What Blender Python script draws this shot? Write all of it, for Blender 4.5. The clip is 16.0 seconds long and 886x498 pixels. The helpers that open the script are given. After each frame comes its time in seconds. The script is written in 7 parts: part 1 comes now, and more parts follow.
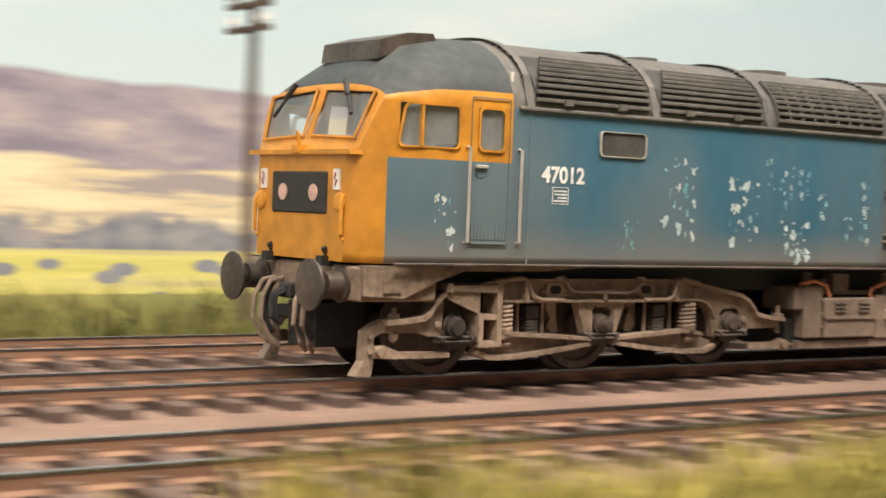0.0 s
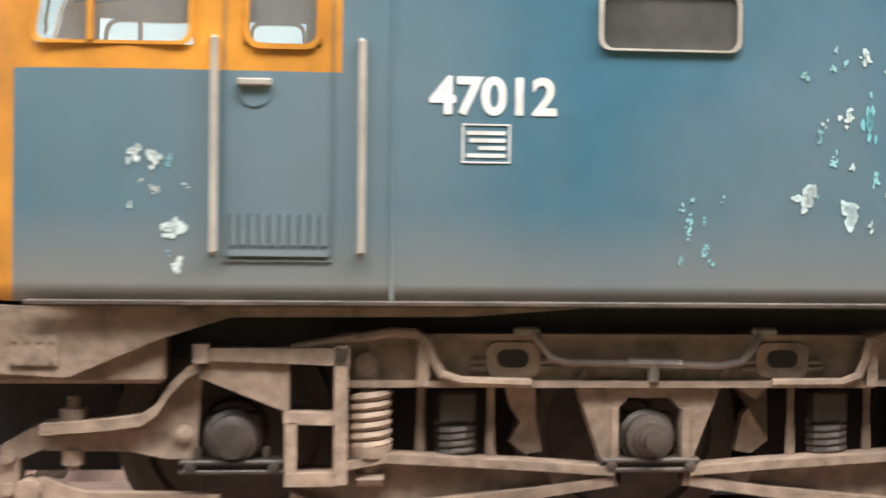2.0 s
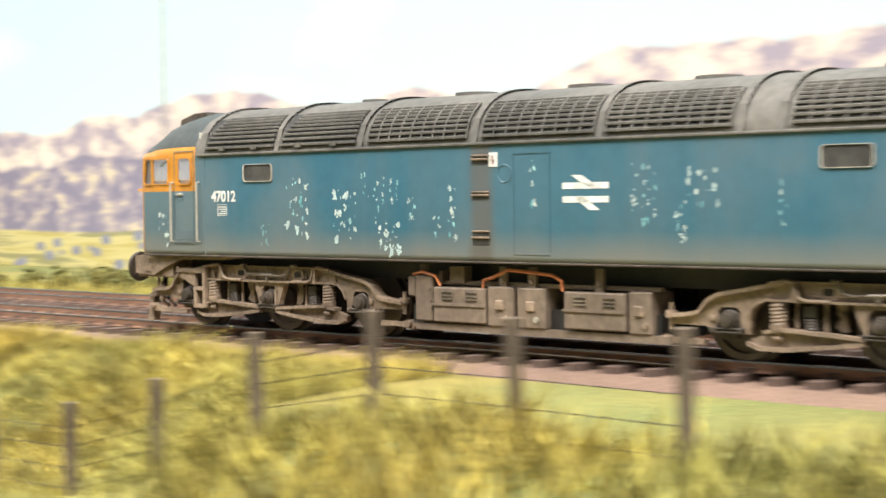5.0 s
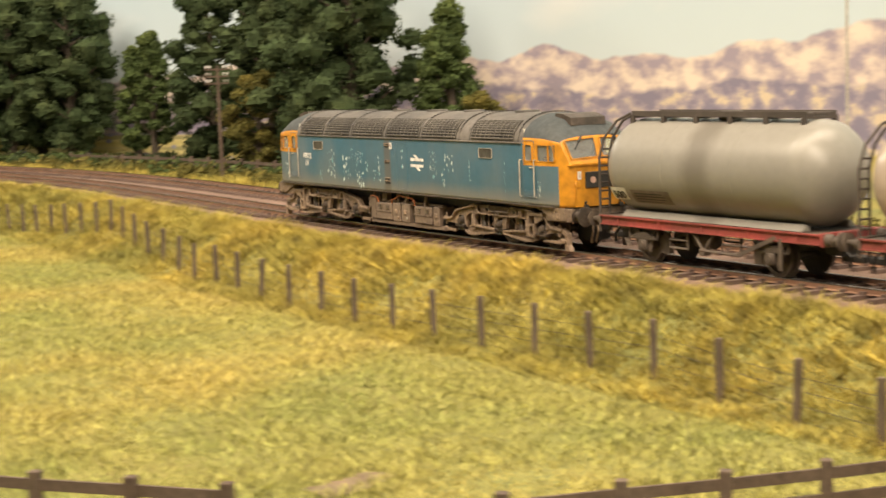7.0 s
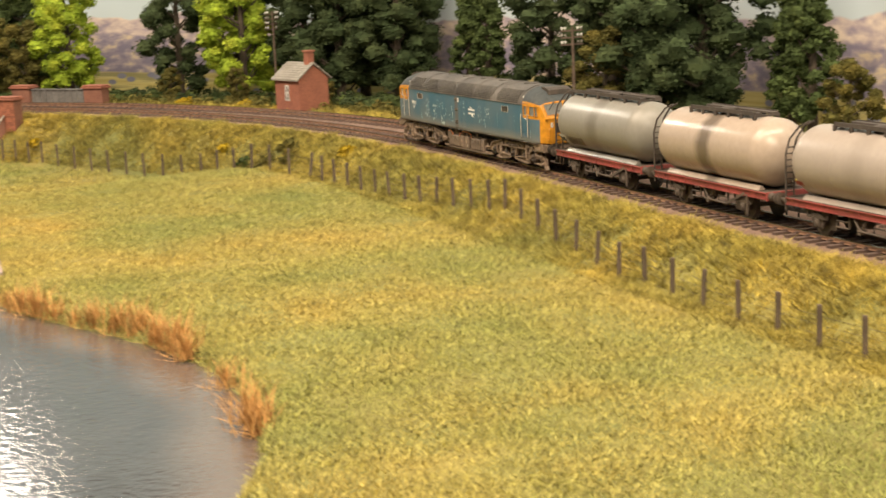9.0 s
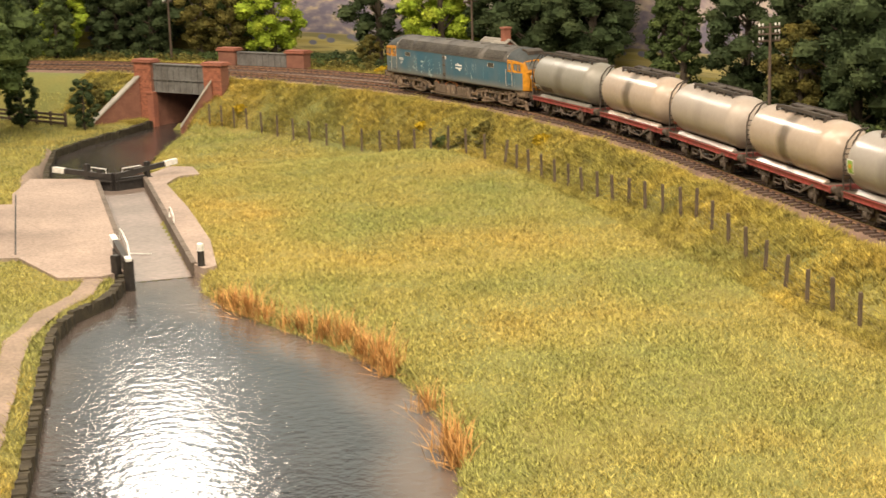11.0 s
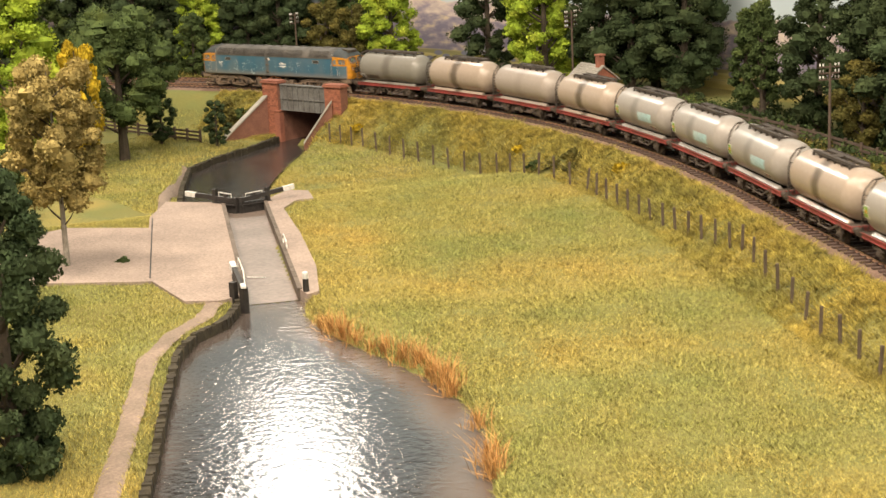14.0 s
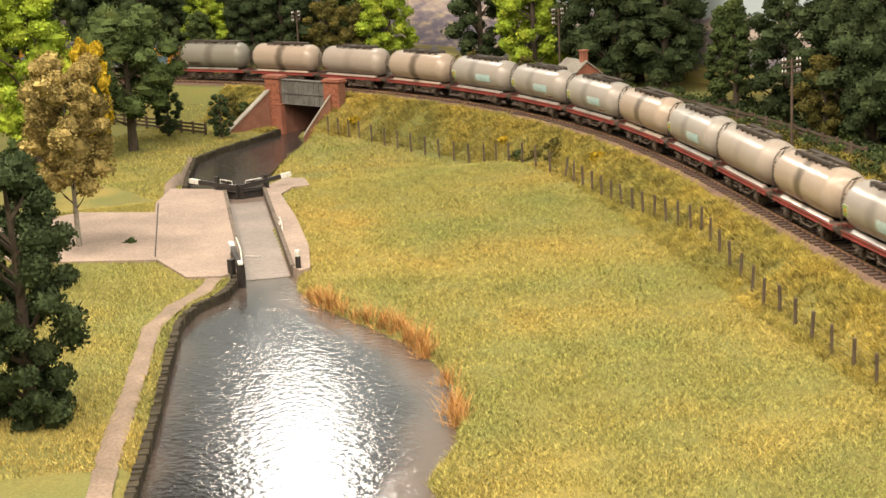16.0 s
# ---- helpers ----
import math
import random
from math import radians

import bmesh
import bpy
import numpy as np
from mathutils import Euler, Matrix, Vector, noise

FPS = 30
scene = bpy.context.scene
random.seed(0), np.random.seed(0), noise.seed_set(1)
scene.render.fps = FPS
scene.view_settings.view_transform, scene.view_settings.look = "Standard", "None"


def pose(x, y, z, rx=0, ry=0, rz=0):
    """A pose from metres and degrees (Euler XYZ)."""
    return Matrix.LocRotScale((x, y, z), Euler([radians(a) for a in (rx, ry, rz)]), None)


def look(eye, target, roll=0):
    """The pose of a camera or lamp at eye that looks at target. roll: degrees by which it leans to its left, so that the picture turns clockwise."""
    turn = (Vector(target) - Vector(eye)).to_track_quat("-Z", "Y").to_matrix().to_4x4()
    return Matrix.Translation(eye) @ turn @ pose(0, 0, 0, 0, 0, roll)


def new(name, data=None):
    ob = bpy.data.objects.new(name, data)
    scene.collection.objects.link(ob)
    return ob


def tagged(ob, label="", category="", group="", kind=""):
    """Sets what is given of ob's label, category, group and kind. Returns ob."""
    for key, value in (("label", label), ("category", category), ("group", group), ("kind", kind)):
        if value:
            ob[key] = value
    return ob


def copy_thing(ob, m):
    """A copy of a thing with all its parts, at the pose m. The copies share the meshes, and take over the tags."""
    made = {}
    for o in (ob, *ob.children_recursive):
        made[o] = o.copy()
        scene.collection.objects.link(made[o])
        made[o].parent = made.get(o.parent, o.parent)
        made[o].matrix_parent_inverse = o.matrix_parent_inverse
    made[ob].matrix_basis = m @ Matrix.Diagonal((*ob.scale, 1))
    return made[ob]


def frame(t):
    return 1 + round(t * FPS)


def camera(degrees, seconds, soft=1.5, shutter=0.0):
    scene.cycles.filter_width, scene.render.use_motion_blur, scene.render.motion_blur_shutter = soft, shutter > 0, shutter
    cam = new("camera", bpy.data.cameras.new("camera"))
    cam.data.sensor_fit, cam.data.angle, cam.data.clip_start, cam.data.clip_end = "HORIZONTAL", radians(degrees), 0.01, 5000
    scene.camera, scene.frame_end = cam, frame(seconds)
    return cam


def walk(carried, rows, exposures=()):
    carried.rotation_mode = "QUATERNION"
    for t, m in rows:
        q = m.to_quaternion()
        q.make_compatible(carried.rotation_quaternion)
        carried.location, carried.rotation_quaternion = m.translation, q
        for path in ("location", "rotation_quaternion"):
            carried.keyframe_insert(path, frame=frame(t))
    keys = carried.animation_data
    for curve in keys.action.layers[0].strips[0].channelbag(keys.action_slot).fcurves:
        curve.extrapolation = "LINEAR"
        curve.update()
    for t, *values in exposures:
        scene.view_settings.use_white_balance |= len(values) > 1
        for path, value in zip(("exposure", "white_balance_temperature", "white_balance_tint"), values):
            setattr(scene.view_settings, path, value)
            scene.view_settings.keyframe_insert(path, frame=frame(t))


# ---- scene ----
# A model railway in 4 mm scale: a diesel locomotive draws a rake of tank wagons past a lock and pond.
SEED = random.Random(7)
MM = 0.001

# ---- camera ----
cam = camera(31.2, 16.0, soft=1.5, shutter=0.5)
PATH = [
    (0, (0.8300, -1.0405, 0.0259), (1.1242, -0.9823, 0.0174), 2.13),
    (0.5, (0.7975, -0.9645, 0.0253), (1.0857, -0.8815, 0.0171), 1.77),
    (1, (0.7498, -0.8896, 0.0250), (1.0229, -0.7659, 0.0134), 1.56),
    (1.5, (0.7006, -0.8226, 0.0224), (0.9562, -0.6659, 0.0124), 1.15),
    (2, (0.6457, -0.7559, 0.0227), (0.8740, -0.5614, 0.0172), 0.66),
    (2.5, (0.5812, -0.6892, 0.0222), (0.7739, -0.4594, 0.0166), 0.20),
    (3, (0.5052, -0.6336, 0.0231), (0.6685, -0.3820, 0.0171), -0.84),
    (3.5, (0.4340, -0.6025, 0.0240), (0.5648, -0.3325, 0.0198), -0.56),
    (4, (0.3642, -0.5817, 0.0257), (0.4541, -0.2955, 0.0212), -0.67),
    (4.2, (0.3386, -0.5753, 0.0253), (0.4094, -0.2838, 0.0216), -0.55),
    (6.5, (0.1486, -0.5819, 0.0556), (0.0901, -0.2888, 0.0291), -1.97),
    (7, (0.1192, -0.6023, 0.0684), (0.0479, -0.3128, 0.0352), -1.93),
    (7.5, (0.0938, -0.6151, 0.0854), (0.0110, -0.3294, 0.0460), -2.22),
    (8, (0.0701, -0.6243, 0.1041), (-0.0231, -0.3426, 0.0599), -2.37),
    (8.5, (0.0517, -0.6372, 0.1192), (-0.0511, -0.3596, 0.0703), -2.62),
    (9, (0.0366, -0.6518, 0.1320), (-0.0748, -0.3784, 0.0786), -2.68),
    (9.5, (0.0321, -0.6602, 0.1467), (-0.0877, -0.3913, 0.0891), -2.66),
    (10, (0.0315, -0.6641, 0.1583), (-0.0959, -0.3995, 0.0971), -2.35),
    (12.5, (0.0897, -0.7104, 0.2184), (-0.0681, -0.4642, 0.1516), -2.00),
    (13, (0.1099, -0.7266, 0.2290), (-0.0508, -0.4824, 0.1619), -2.23),
    (13.5, (0.1261, -0.7441, 0.2381), (-0.0365, -0.5013, 0.1705), -2.44),
    (14, (0.1453, -0.7633, 0.2448), (-0.0189, -0.5217, 0.1764), -2.68),
    (14.5, (0.1664, -0.7822, 0.2491), (0.0019, -0.5410, 0.1799), -2.62),
    (15, (0.1816, -0.7969, 0.2512), (0.0163, -0.5564, 0.1817), -2.63),
    (15.5, (0.1965, -0.8105, 0.2524), (0.0306, -0.5703, 0.1831), -2.83),
    (16, (0.2155, -0.8279, 0.2523), (0.0495, -0.5876, 0.1835), -2.81),
]
EXPOSURES = [(0, -0.2, 6150, 11), (1.0, -0.12, 5950, 12), (1.6, 0.06, 5650, 12), (2.6, 0.28, 5300, 6), (3.5, 0.72, 5050, 4), (4.2, 0.47, 4950, 4), (6.4, -0.13, 7250, 12), (9, -0.37, 7250, 13), (16, -0.4, 6850, 11)]
walk(cam, [(t, look(e, g, r)) for t, e, g, r in PATH], EXPOSURES)

# ---- the line of the railway: headings along its length, in degrees ----
KNOTS = [-2600, -300, -100, 100, 300, 500, 700, 900, 1100, 1300, 1500, 1700, 1900, 2900]
HEADS = [136.9, 136.9, 136.1, 135.3, 133.1, 133.3, 139.4, 148.4, 159.6, 170.7, 181.2, 191.5, 201.9, 252.0]
_S = np.arange(-2600, 2901, 10.0)
_H = np.radians(np.interp(_S, KNOTS, HEADS))
_X = np.concatenate([[0], np.cumsum((np.cos(_H[1:]) + np.cos(_H[:-1])) * 5)])
_Y = np.concatenate([[0], np.cumsum((np.sin(_H[1:]) + np.sin(_H[:-1])) * 5)])
_X += 33.8 - np.interp(0, _S, _X)
_Y += -10.9 - np.interp(0, _S, _Y)


def line(s, d=0.0):
    """Place (mm) and heading at length s of the line, d mm to its left, the side of the field."""
    h = float(np.interp(s, _S, _H))
    return (float(np.interp(s, _S, _X)) - d * math.sin(h), float(np.interp(s, _S, _Y)) + d * math.cos(h), h)


def sd(x, y):
    """Length along the line and distance to its left, for arrays of places in mm."""
    x, y = np.asarray(x, float), np.asarray(y, float)
    best, bs = np.full(x.shape, 1e18), np.zeros(x.shape)
    for i in range(0, len(_S), 2):
        r = (x - _X[i]) ** 2 + (y - _Y[i]) ** 2
        m = r < best
        best[m], bs[m] = r[m], _S[i]
    h = np.interp(bs, _S, _H)
    ex, ey = x - np.interp(bs, _S, _X), y - np.interp(bs, _S, _Y)
    return bs + ex * np.cos(h) + ey * np.sin(h), -ex * np.sin(h) + ey * np.cos(h)


# ---- world and lamps of the layout room ----
world = bpy.data.worlds.new("world")
scene.world = world
world.use_nodes = True
world.node_tree.nodes["Background"].inputs[0].default_value = (1.0, 0.95, 0.88, 1)
world.node_tree.nodes["Background"].inputs[1].default_value = 0.10


def lamp(name, at, to, size, power, colour):
    data = bpy.data.lights.new(name, "AREA")
    data.shape, data.size, data.size_y, data.energy, data.color = "RECTANGLE", size[0], size[1], power, colour
    ob = new(name, data)
    ob.matrix_world = look(at, to)
    return ob


LAMP_TINT = (1.0, 0.88, 0.72)
lamp("strip_light", (-0.10, -0.42, 1.05), (-0.40, 0.22, 0.0), (1.9, 0.22), 34.5, LAMP_TINT)
lamp("strip_light", (0.76, -1.24, 0.86), (0.96, -0.92, 0.0), (1.75, 0.22), 41, LAMP_TINT)
lamp("strip_light", (-1.05, -0.15, 1.15), (-1.05, 0.55, 0.0), (1.1, 0.22), 31, LAMP_TINT)
lamp("pond_light", (-1.28, 0.93, 0.62), (-0.42, -0.1, -0.03), (0.12, 0.11), 4.3, (1.0, 0.96, 0.88))


# ---- materials ----
def material(name, a, b=None, rough=0.7, metal=0.0, scale=60.0, bump=0.0, fine=400.0, spread=0.5, coat=0.0, third=None, island=0.0, amp=0.22):
    """Two colours mixed by coarse noise, darkened and lightened by fine noise, with fine relief."""
    m = bpy.data.materials.new(name)
    m.use_nodes = True
    nt = m.node_tree
    bsdf = nt.nodes["Principled BSDF"]
    b = b or tuple(c * 0.75 for c in a)
    co = nt.nodes.new("ShaderNodeTexCoord")
    n1 = nt.nodes.new("ShaderNodeTexNoise")
    n1.inputs["Scale"].default_value, n1.inputs["Detail"].default_value = scale, 5
    nt.links.new(co.outputs["Object"], n1.inputs["Vector"])
    r1 = nt.nodes.new("ShaderNodeValToRGB")
    r1.color_ramp.elements[0].position, r1.color_ramp.elements[1].position = 0.5 - spread / 3, 0.5 + spread / 3
    r1.color_ramp.elements[0].color, r1.color_ramp.elements[1].color = (*a, 1), (*b, 1)
    if third:
        e = r1.color_ramp.elements.new(0.5)
        e.color = (*third, 1)
    nt.links.new(n1.outputs["Fac"], r1.inputs["Fac"])
    n2 = nt.nodes.new("ShaderNodeTexNoise")
    n2.inputs["Scale"].default_value, n2.inputs["Detail"].default_value = fine, 4
    nt.links.new(co.outputs["Object"], n2.inputs["Vector"])
    mr = nt.nodes.new("ShaderNodeMapRange")
    mr.inputs["From Min"].default_value, mr.inputs["From Max"].default_value = 0.3, 0.7
    mr.inputs["To Min"].default_value, mr.inputs["To Max"].default_value = 1 - amp, 1 + amp
    nt.links.new(n2.outputs["Fac"], mr.inputs["Value"])
    mix = nt.nodes.new("ShaderNodeMix")
    mix.data_type, mix.blend_type = "RGBA", "MULTIPLY"
    mix.inputs[0].default_value = 1.0
    nt.links.new(r1.outputs["Color"], mix.inputs[6])
    nt.links.new(mr.outputs["Result"], mix.inputs[7])
    last = mix.outputs[2]
    if island:
        g = nt.nodes.new("ShaderNodeNewGeometry")
        m2 = nt.nodes.new("ShaderNodeMapRange")
        m2.inputs["To Min"].default_value, m2.inputs["To Max"].default_value = 1 - island, 1 + island
        nt.links.new(g.outputs["Random Per Island"], m2.inputs["Value"])
        mx = nt.nodes.new("ShaderNodeMix")
        mx.data_type, mx.blend_type = "RGBA", "MULTIPLY"
        mx.inputs[0].default_value = 1.0
        nt.links.new(last, mx.inputs[6])
        nt.links.new(m2.outputs["Result"], mx.inputs[7])
        last = mx.outputs[2]
    nt.links.new(last, bsdf.inputs["Base Color"])
    bsdf.inputs["Roughness"].default_value, bsdf.inputs["Metallic"].default_value = rough, metal
    bsdf.inputs["Coat Weight"].default_value = coat
    if bump:
        bp = nt.nodes.new("ShaderNodeBump")
        bp.inputs["Strength"].default_value, bp.inputs["Distance"].default_value = bump, 0.0006
        nt.links.new(n2.outputs["Fac"], bp.inputs["Height"])
        nt.links.new(bp.outputs["Normal"], bsdf.inputs["Normal"])
    return m


def glass_material(name, tint=(0.8, 0.85, 0.85)):
    m = bpy.data.materials.new(name)
    m.use_nodes = True
    b = m.node_tree.nodes["Principled BSDF"]
    b.inputs["Base Color"].default_value = (*tint, 1)
    # transmission below one: the pale diffuse share paints in reflections as well as dust
    b.inputs["Roughness"].default_value, b.inputs["Transmission Weight"].default_value, b.inputs["IOR"].default_value = 0.12, 0.82, 1.08
    return m


GRASS_SOIL = material("grass soil", (0.20, 0.17, 0.045), (0.28, 0.225, 0.06), 0.95, scale=9, fine=700, bump=0.6, third=(0.16, 0.17, 0.05))
BLADE = material("grass blades", (0.235, 0.28, 0.085), (0.50, 0.37, 0.105), 0.9, scale=8, fine=420, island=0.6, third=(0.37, 0.335, 0.10), spread=0.75, amp=0.5)
ROUGH_GRASS = material("rough grass", (0.215, 0.21, 0.055), (0.44, 0.32, 0.065), 0.95, scale=15, fine=130, island=0.6, third=(0.34, 0.28, 0.062), spread=0.8, amp=0.55)
HEDGE = material("dark verge grass", (0.12, 0.125, 0.035), (0.22, 0.19, 0.05), 0.95, scale=15, fine=130, island=0.5, third=(0.155, 0.15, 0.04), spread=0.8, amp=0.4)
BALLAST = material("ballast", (0.155, 0.098, 0.075), (0.24, 0.155, 0.115), 0.95, scale=40, fine=1100, bump=1.0)
SLEEPER = material("sleeper", (0.085, 0.055, 0.045), (0.14, 0.09, 0.07), 0.85, scale=70, fine=900, bump=0.4)
RAIL_SIDE = material("rail rust", (0.27, 0.15, 0.09), (0.18, 0.095, 0.06), 0.75, scale=50, fine=600)
RAIL_TOP = material("rail steel", (0.55, 0.5, 0.46), (0.45, 0.42, 0.4), 0.25, 1.0, scale=90)
YELLOW = material("warning yellow", (0.60, 0.265, 0.022), (0.44, 0.18, 0.018), 0.45, scale=55, fine=300, spread=1.1)
ROOF = material("sooty roof grey", (0.082, 0.076, 0.07), (0.15, 0.135, 0.118), 0.7, scale=32, fine=500)
FRAME = material("dirty brown frame", (0.15, 0.108, 0.077), (0.29, 0.212, 0.152), 0.65, scale=90, fine=700, bump=0.4, amp=0.3)
GRIME = material("oily dark grime", (0.035, 0.027, 0.021), (0.085, 0.064, 0.05), 0.5, scale=120, fine=800, bump=0.3)
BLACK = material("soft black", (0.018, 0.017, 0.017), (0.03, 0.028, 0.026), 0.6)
TYRE = material("wheel steel", (0.115, 0.09, 0.072), (0.065, 0.052, 0.043), 0.55, 0.2)
WHITE = material("white paint", (0.74, 0.73, 0.7), (0.62, 0.61, 0.58), 0.5)
RED = material("faded red", (0.36, 0.055, 0.05), (0.27, 0.05, 0.045), 0.55, scale=50)
SOLERED = material("red solebar", (0.33, 0.055, 0.05), (0.19, 0.05, 0.042), 0.6, scale=40)
BRICK = material("red brick", (0.32, 0.12, 0.075), (0.24, 0.09, 0.06), 0.85, scale=60, fine=800, bump=0.4)
STONE = material("coping stone", (0.42, 0.39, 0.34), (0.30, 0.28, 0.25), 0.85, scale=60, fine=800, bump=0.3)
GIRDER = material("girder grey", (0.17, 0.17, 0.165), (0.12, 0.115, 0.11), 0.6, scale=60)
WOOD = material("weathered fence wood", (0.085, 0.062, 0.043), (0.15, 0.112, 0.08), 0.85, scale=90, fine=700)
DARKWOOD = material("dark fence wood", (0.075, 0.05, 0.036), (0.11, 0.08, 0.06), 0.85, scale=90, fine=700)
SLATE = material("slate", (0.30, 0.28, 0.245), (0.24, 0.22, 0.19), 0.8, scale=60)
WALLDARK = material("wet lock stone", (0.10, 0.078, 0.062), (0.17, 0.135, 0.11), 0.8, scale=60, fine=700, bump=0.4)
SILT = material("silty shallow water", (0.215, 0.165, 0.14), (0.15, 0.118, 0.10), 0.5, scale=25, fine=300)
PAVING = material("lock paving", (0.365, 0.285, 0.24), (0.27, 0.213, 0.182), 0.85, scale=22, fine=500, bump=0.3)
DIRT = material("trodden path", (0.30, 0.225, 0.18), (0.20, 0.155, 0.12), 0.9, scale=30, fine=600, bump=0.5)
# near-black that puts the shade of the bogie cavities into the colour
CAVITY_SHADE = material("near-black cavity shade", (0.012, 0.010, 0.009), (0.026, 0.021, 0.018), 0.75, scale=100)
STEELY = material("oily pipe steel", (0.20, 0.165, 0.14), (0.30, 0.26, 0.23), 0.35, 0.5, scale=90)
GLASS = glass_material("cab glass")
PALEBARK = material("pale birch bark", (0.30, 0.27, 0.23), (0.20, 0.175, 0.145), 0.85, scale=120)
BARK = material("bark", (0.055, 0.042, 0.03), (0.09, 0.07, 0.05), 0.9, scale=90)
REED = material("dry reed", (0.55, 0.30, 0.10), (0.42, 0.22, 0.07), 0.85, scale=50, island=0.35)
WALK = material("walkway dark", (0.045, 0.036, 0.031), (0.075, 0.06, 0.05), 0.7)
UNDER = material("sooty wagon gear", (0.06, 0.046, 0.037), (0.115, 0.088, 0.068), 0.7, scale=80, fine=600)


# ---- mesh helpers, in millimetres ----
def part(name, bm, mat, parent=None, label="", smooth=False):
    me = bpy.data.meshes.new(name)
    bm.normal_update()
    for v in bm.verts:
        v.co *= MM
    bm.to_mesh(me)
    bm.free()
    for m in (mat if isinstance(mat, (list, tuple)) else (mat,)):
        me.materials.append(m)
    if smooth:
        me.polygons.foreach_set("use_smooth", [True] * len(me.polygons))
        me.set_sharp_from_angle(angle=radians(38))
    ob = new(name, me)
    if parent:
        ob.parent = parent
    if label:
        ob["label"] = label
    return ob


def thing(name, label, category, group="", kind="", at=None):
    ob = new(name)
    ob.empty_display_size = 0.01
    if at is not None:
        ob.matrix_world = at
    return tagged(ob, label, category, group, kind)


def at_line(s, d, z, turn=0.0):
    x, y, h = line(s, d)
    return pose(x * MM, y * MM, z * MM, 0, 0, math.degrees(h) + turn)


def box(bm, x0, x1, y0, y1, z0, z1, bevel=0.0, m=0):
    r = bmesh.ops.create_cube(bm, size=1.0)
    for v in r["verts"]:
        v.co = Vector((x0 + (v.co.x + 0.5) * (x1 - x0), y0 + (v.co.y + 0.5) * (y1 - y0), z0 + (v.co.z + 0.5) * (z1 - z0)))
    faces = {f for v in r["verts"] for f in v.link_faces}
    for f in faces:
        f.material_index = m
    if bevel:
        edges = list({e for v in r["verts"] for e in v.link_edges})
        bmesh.ops.bevel(bm, geom=edges, offset=bevel, segments=1, affect="EDGES", profile=0.5)
    return bm


def prism(bm, outline, lo, hi, axis="y", m=0):
    """A plate with the outline given in the two other axes, from lo to hi along the axis."""
    def put(a, b, c):
        return {"y": (a, c, b), "x": (c, a, b), "z": (a, b, c)}[axis]
    n = len(outline)
    v0 = [bm.verts.new(put(a, b, lo)) for a, b in outline]
    v1 = [bm.verts.new(put(a, b, hi)) for a, b in outline]
    made = [bm.faces.new(v0), bm.faces.new(v1[::-1])]
    made += [bm.faces.new((v0[(i + 1) % n], v0[i], v1[i], v1[(i + 1) % n])) for i in range(n)]
    for f in made:
        f.material_index = m
    bmesh.ops.recalc_face_normals(bm, faces=made)
    return bm


def rod(bm, p, q, r, r2=None, seg=8, m=0):
    """A round bar from p to q."""
    p, q = Vector(p), Vector(q)
    turn = (q - p).to_track_quat("Z", "Y").to_matrix()
    r2 = r if r2 is None else r2
    a = [bm.verts.new(p + turn @ Vector((r * math.cos(2 * math.pi * i / seg), r * math.sin(2 * math.pi * i / seg), 0))) for i in range(seg)]
    b = [bm.verts.new(q + turn @ Vector((r2 * math.cos(2 * math.pi * i / seg), r2 * math.sin(2 * math.pi * i / seg), 0))) for i in range(seg)]
    made = [bm.faces.new((a[i], a[(i + 1) % seg], b[(i + 1) % seg], b[i])) for i in range(seg)]
    made += [bm.faces.new(a[::-1]), bm.faces.new(b)]
    for f in made:
        f.material_index = m
    return bm


def bar(bm, p, q, w, h, m=0):
    """A squared timber from p to q."""
    p, q = Vector(p), Vector(q)
    d = (q - p).normalized()
    side = Vector((-d.y, d.x, 0)).normalized() * w / 2
    up = d.cross(side).normalized() * h / 2
    vs = [bm.verts.new(c + a * side + b * up) for c in (p, q) for a, b in ((-1, -1), (1, -1), (1, 1), (-1, 1))]
    fs = [bm.faces.new([vs[i] for i in f]) for f in ((0, 1, 2, 3), (7, 6, 5, 4), (0, 4, 5, 1), (1, 5, 6, 2), (2, 6, 7, 3), (3, 7, 4, 0))]
    for f in fs:
        f.material_index = m
    bmesh.ops.recalc_face_normals(bm, faces=fs)
    return bm


def pipe(bm, pts, r, seg=6):
    """A bent round bar through the points, in one piece."""
    pts = [Vector(p) for p in pts]
    rings, up = [], Vector((0.31, 0.17, 0.93))
    for i, p in enumerate(pts):
        d = (pts[min(i + 1, len(pts) - 1)] - pts[max(i - 1, 0)]).normalized()
        a = d.cross(up)
        a = (a if a.length > 0.05 else d.cross(Vector((1, 0, 0)))).normalized()
        b = d.cross(a)
        rings.append([bm.verts.new(p + a * r * math.cos(2 * math.pi * k / seg) + b * r * math.sin(2 * math.pi * k / seg)) for k in range(seg)])
    made = [bm.faces.new(rings[0]), bm.faces.new(rings[-1][::-1])]
    for A, B in zip(rings, rings[1:]):
        made += [bm.faces.new((A[k], B[k], B[(k + 1) % seg], A[(k + 1) % seg])) for k in range(seg)]
    bmesh.ops.recalc_face_normals(bm, faces=made)
    return bm


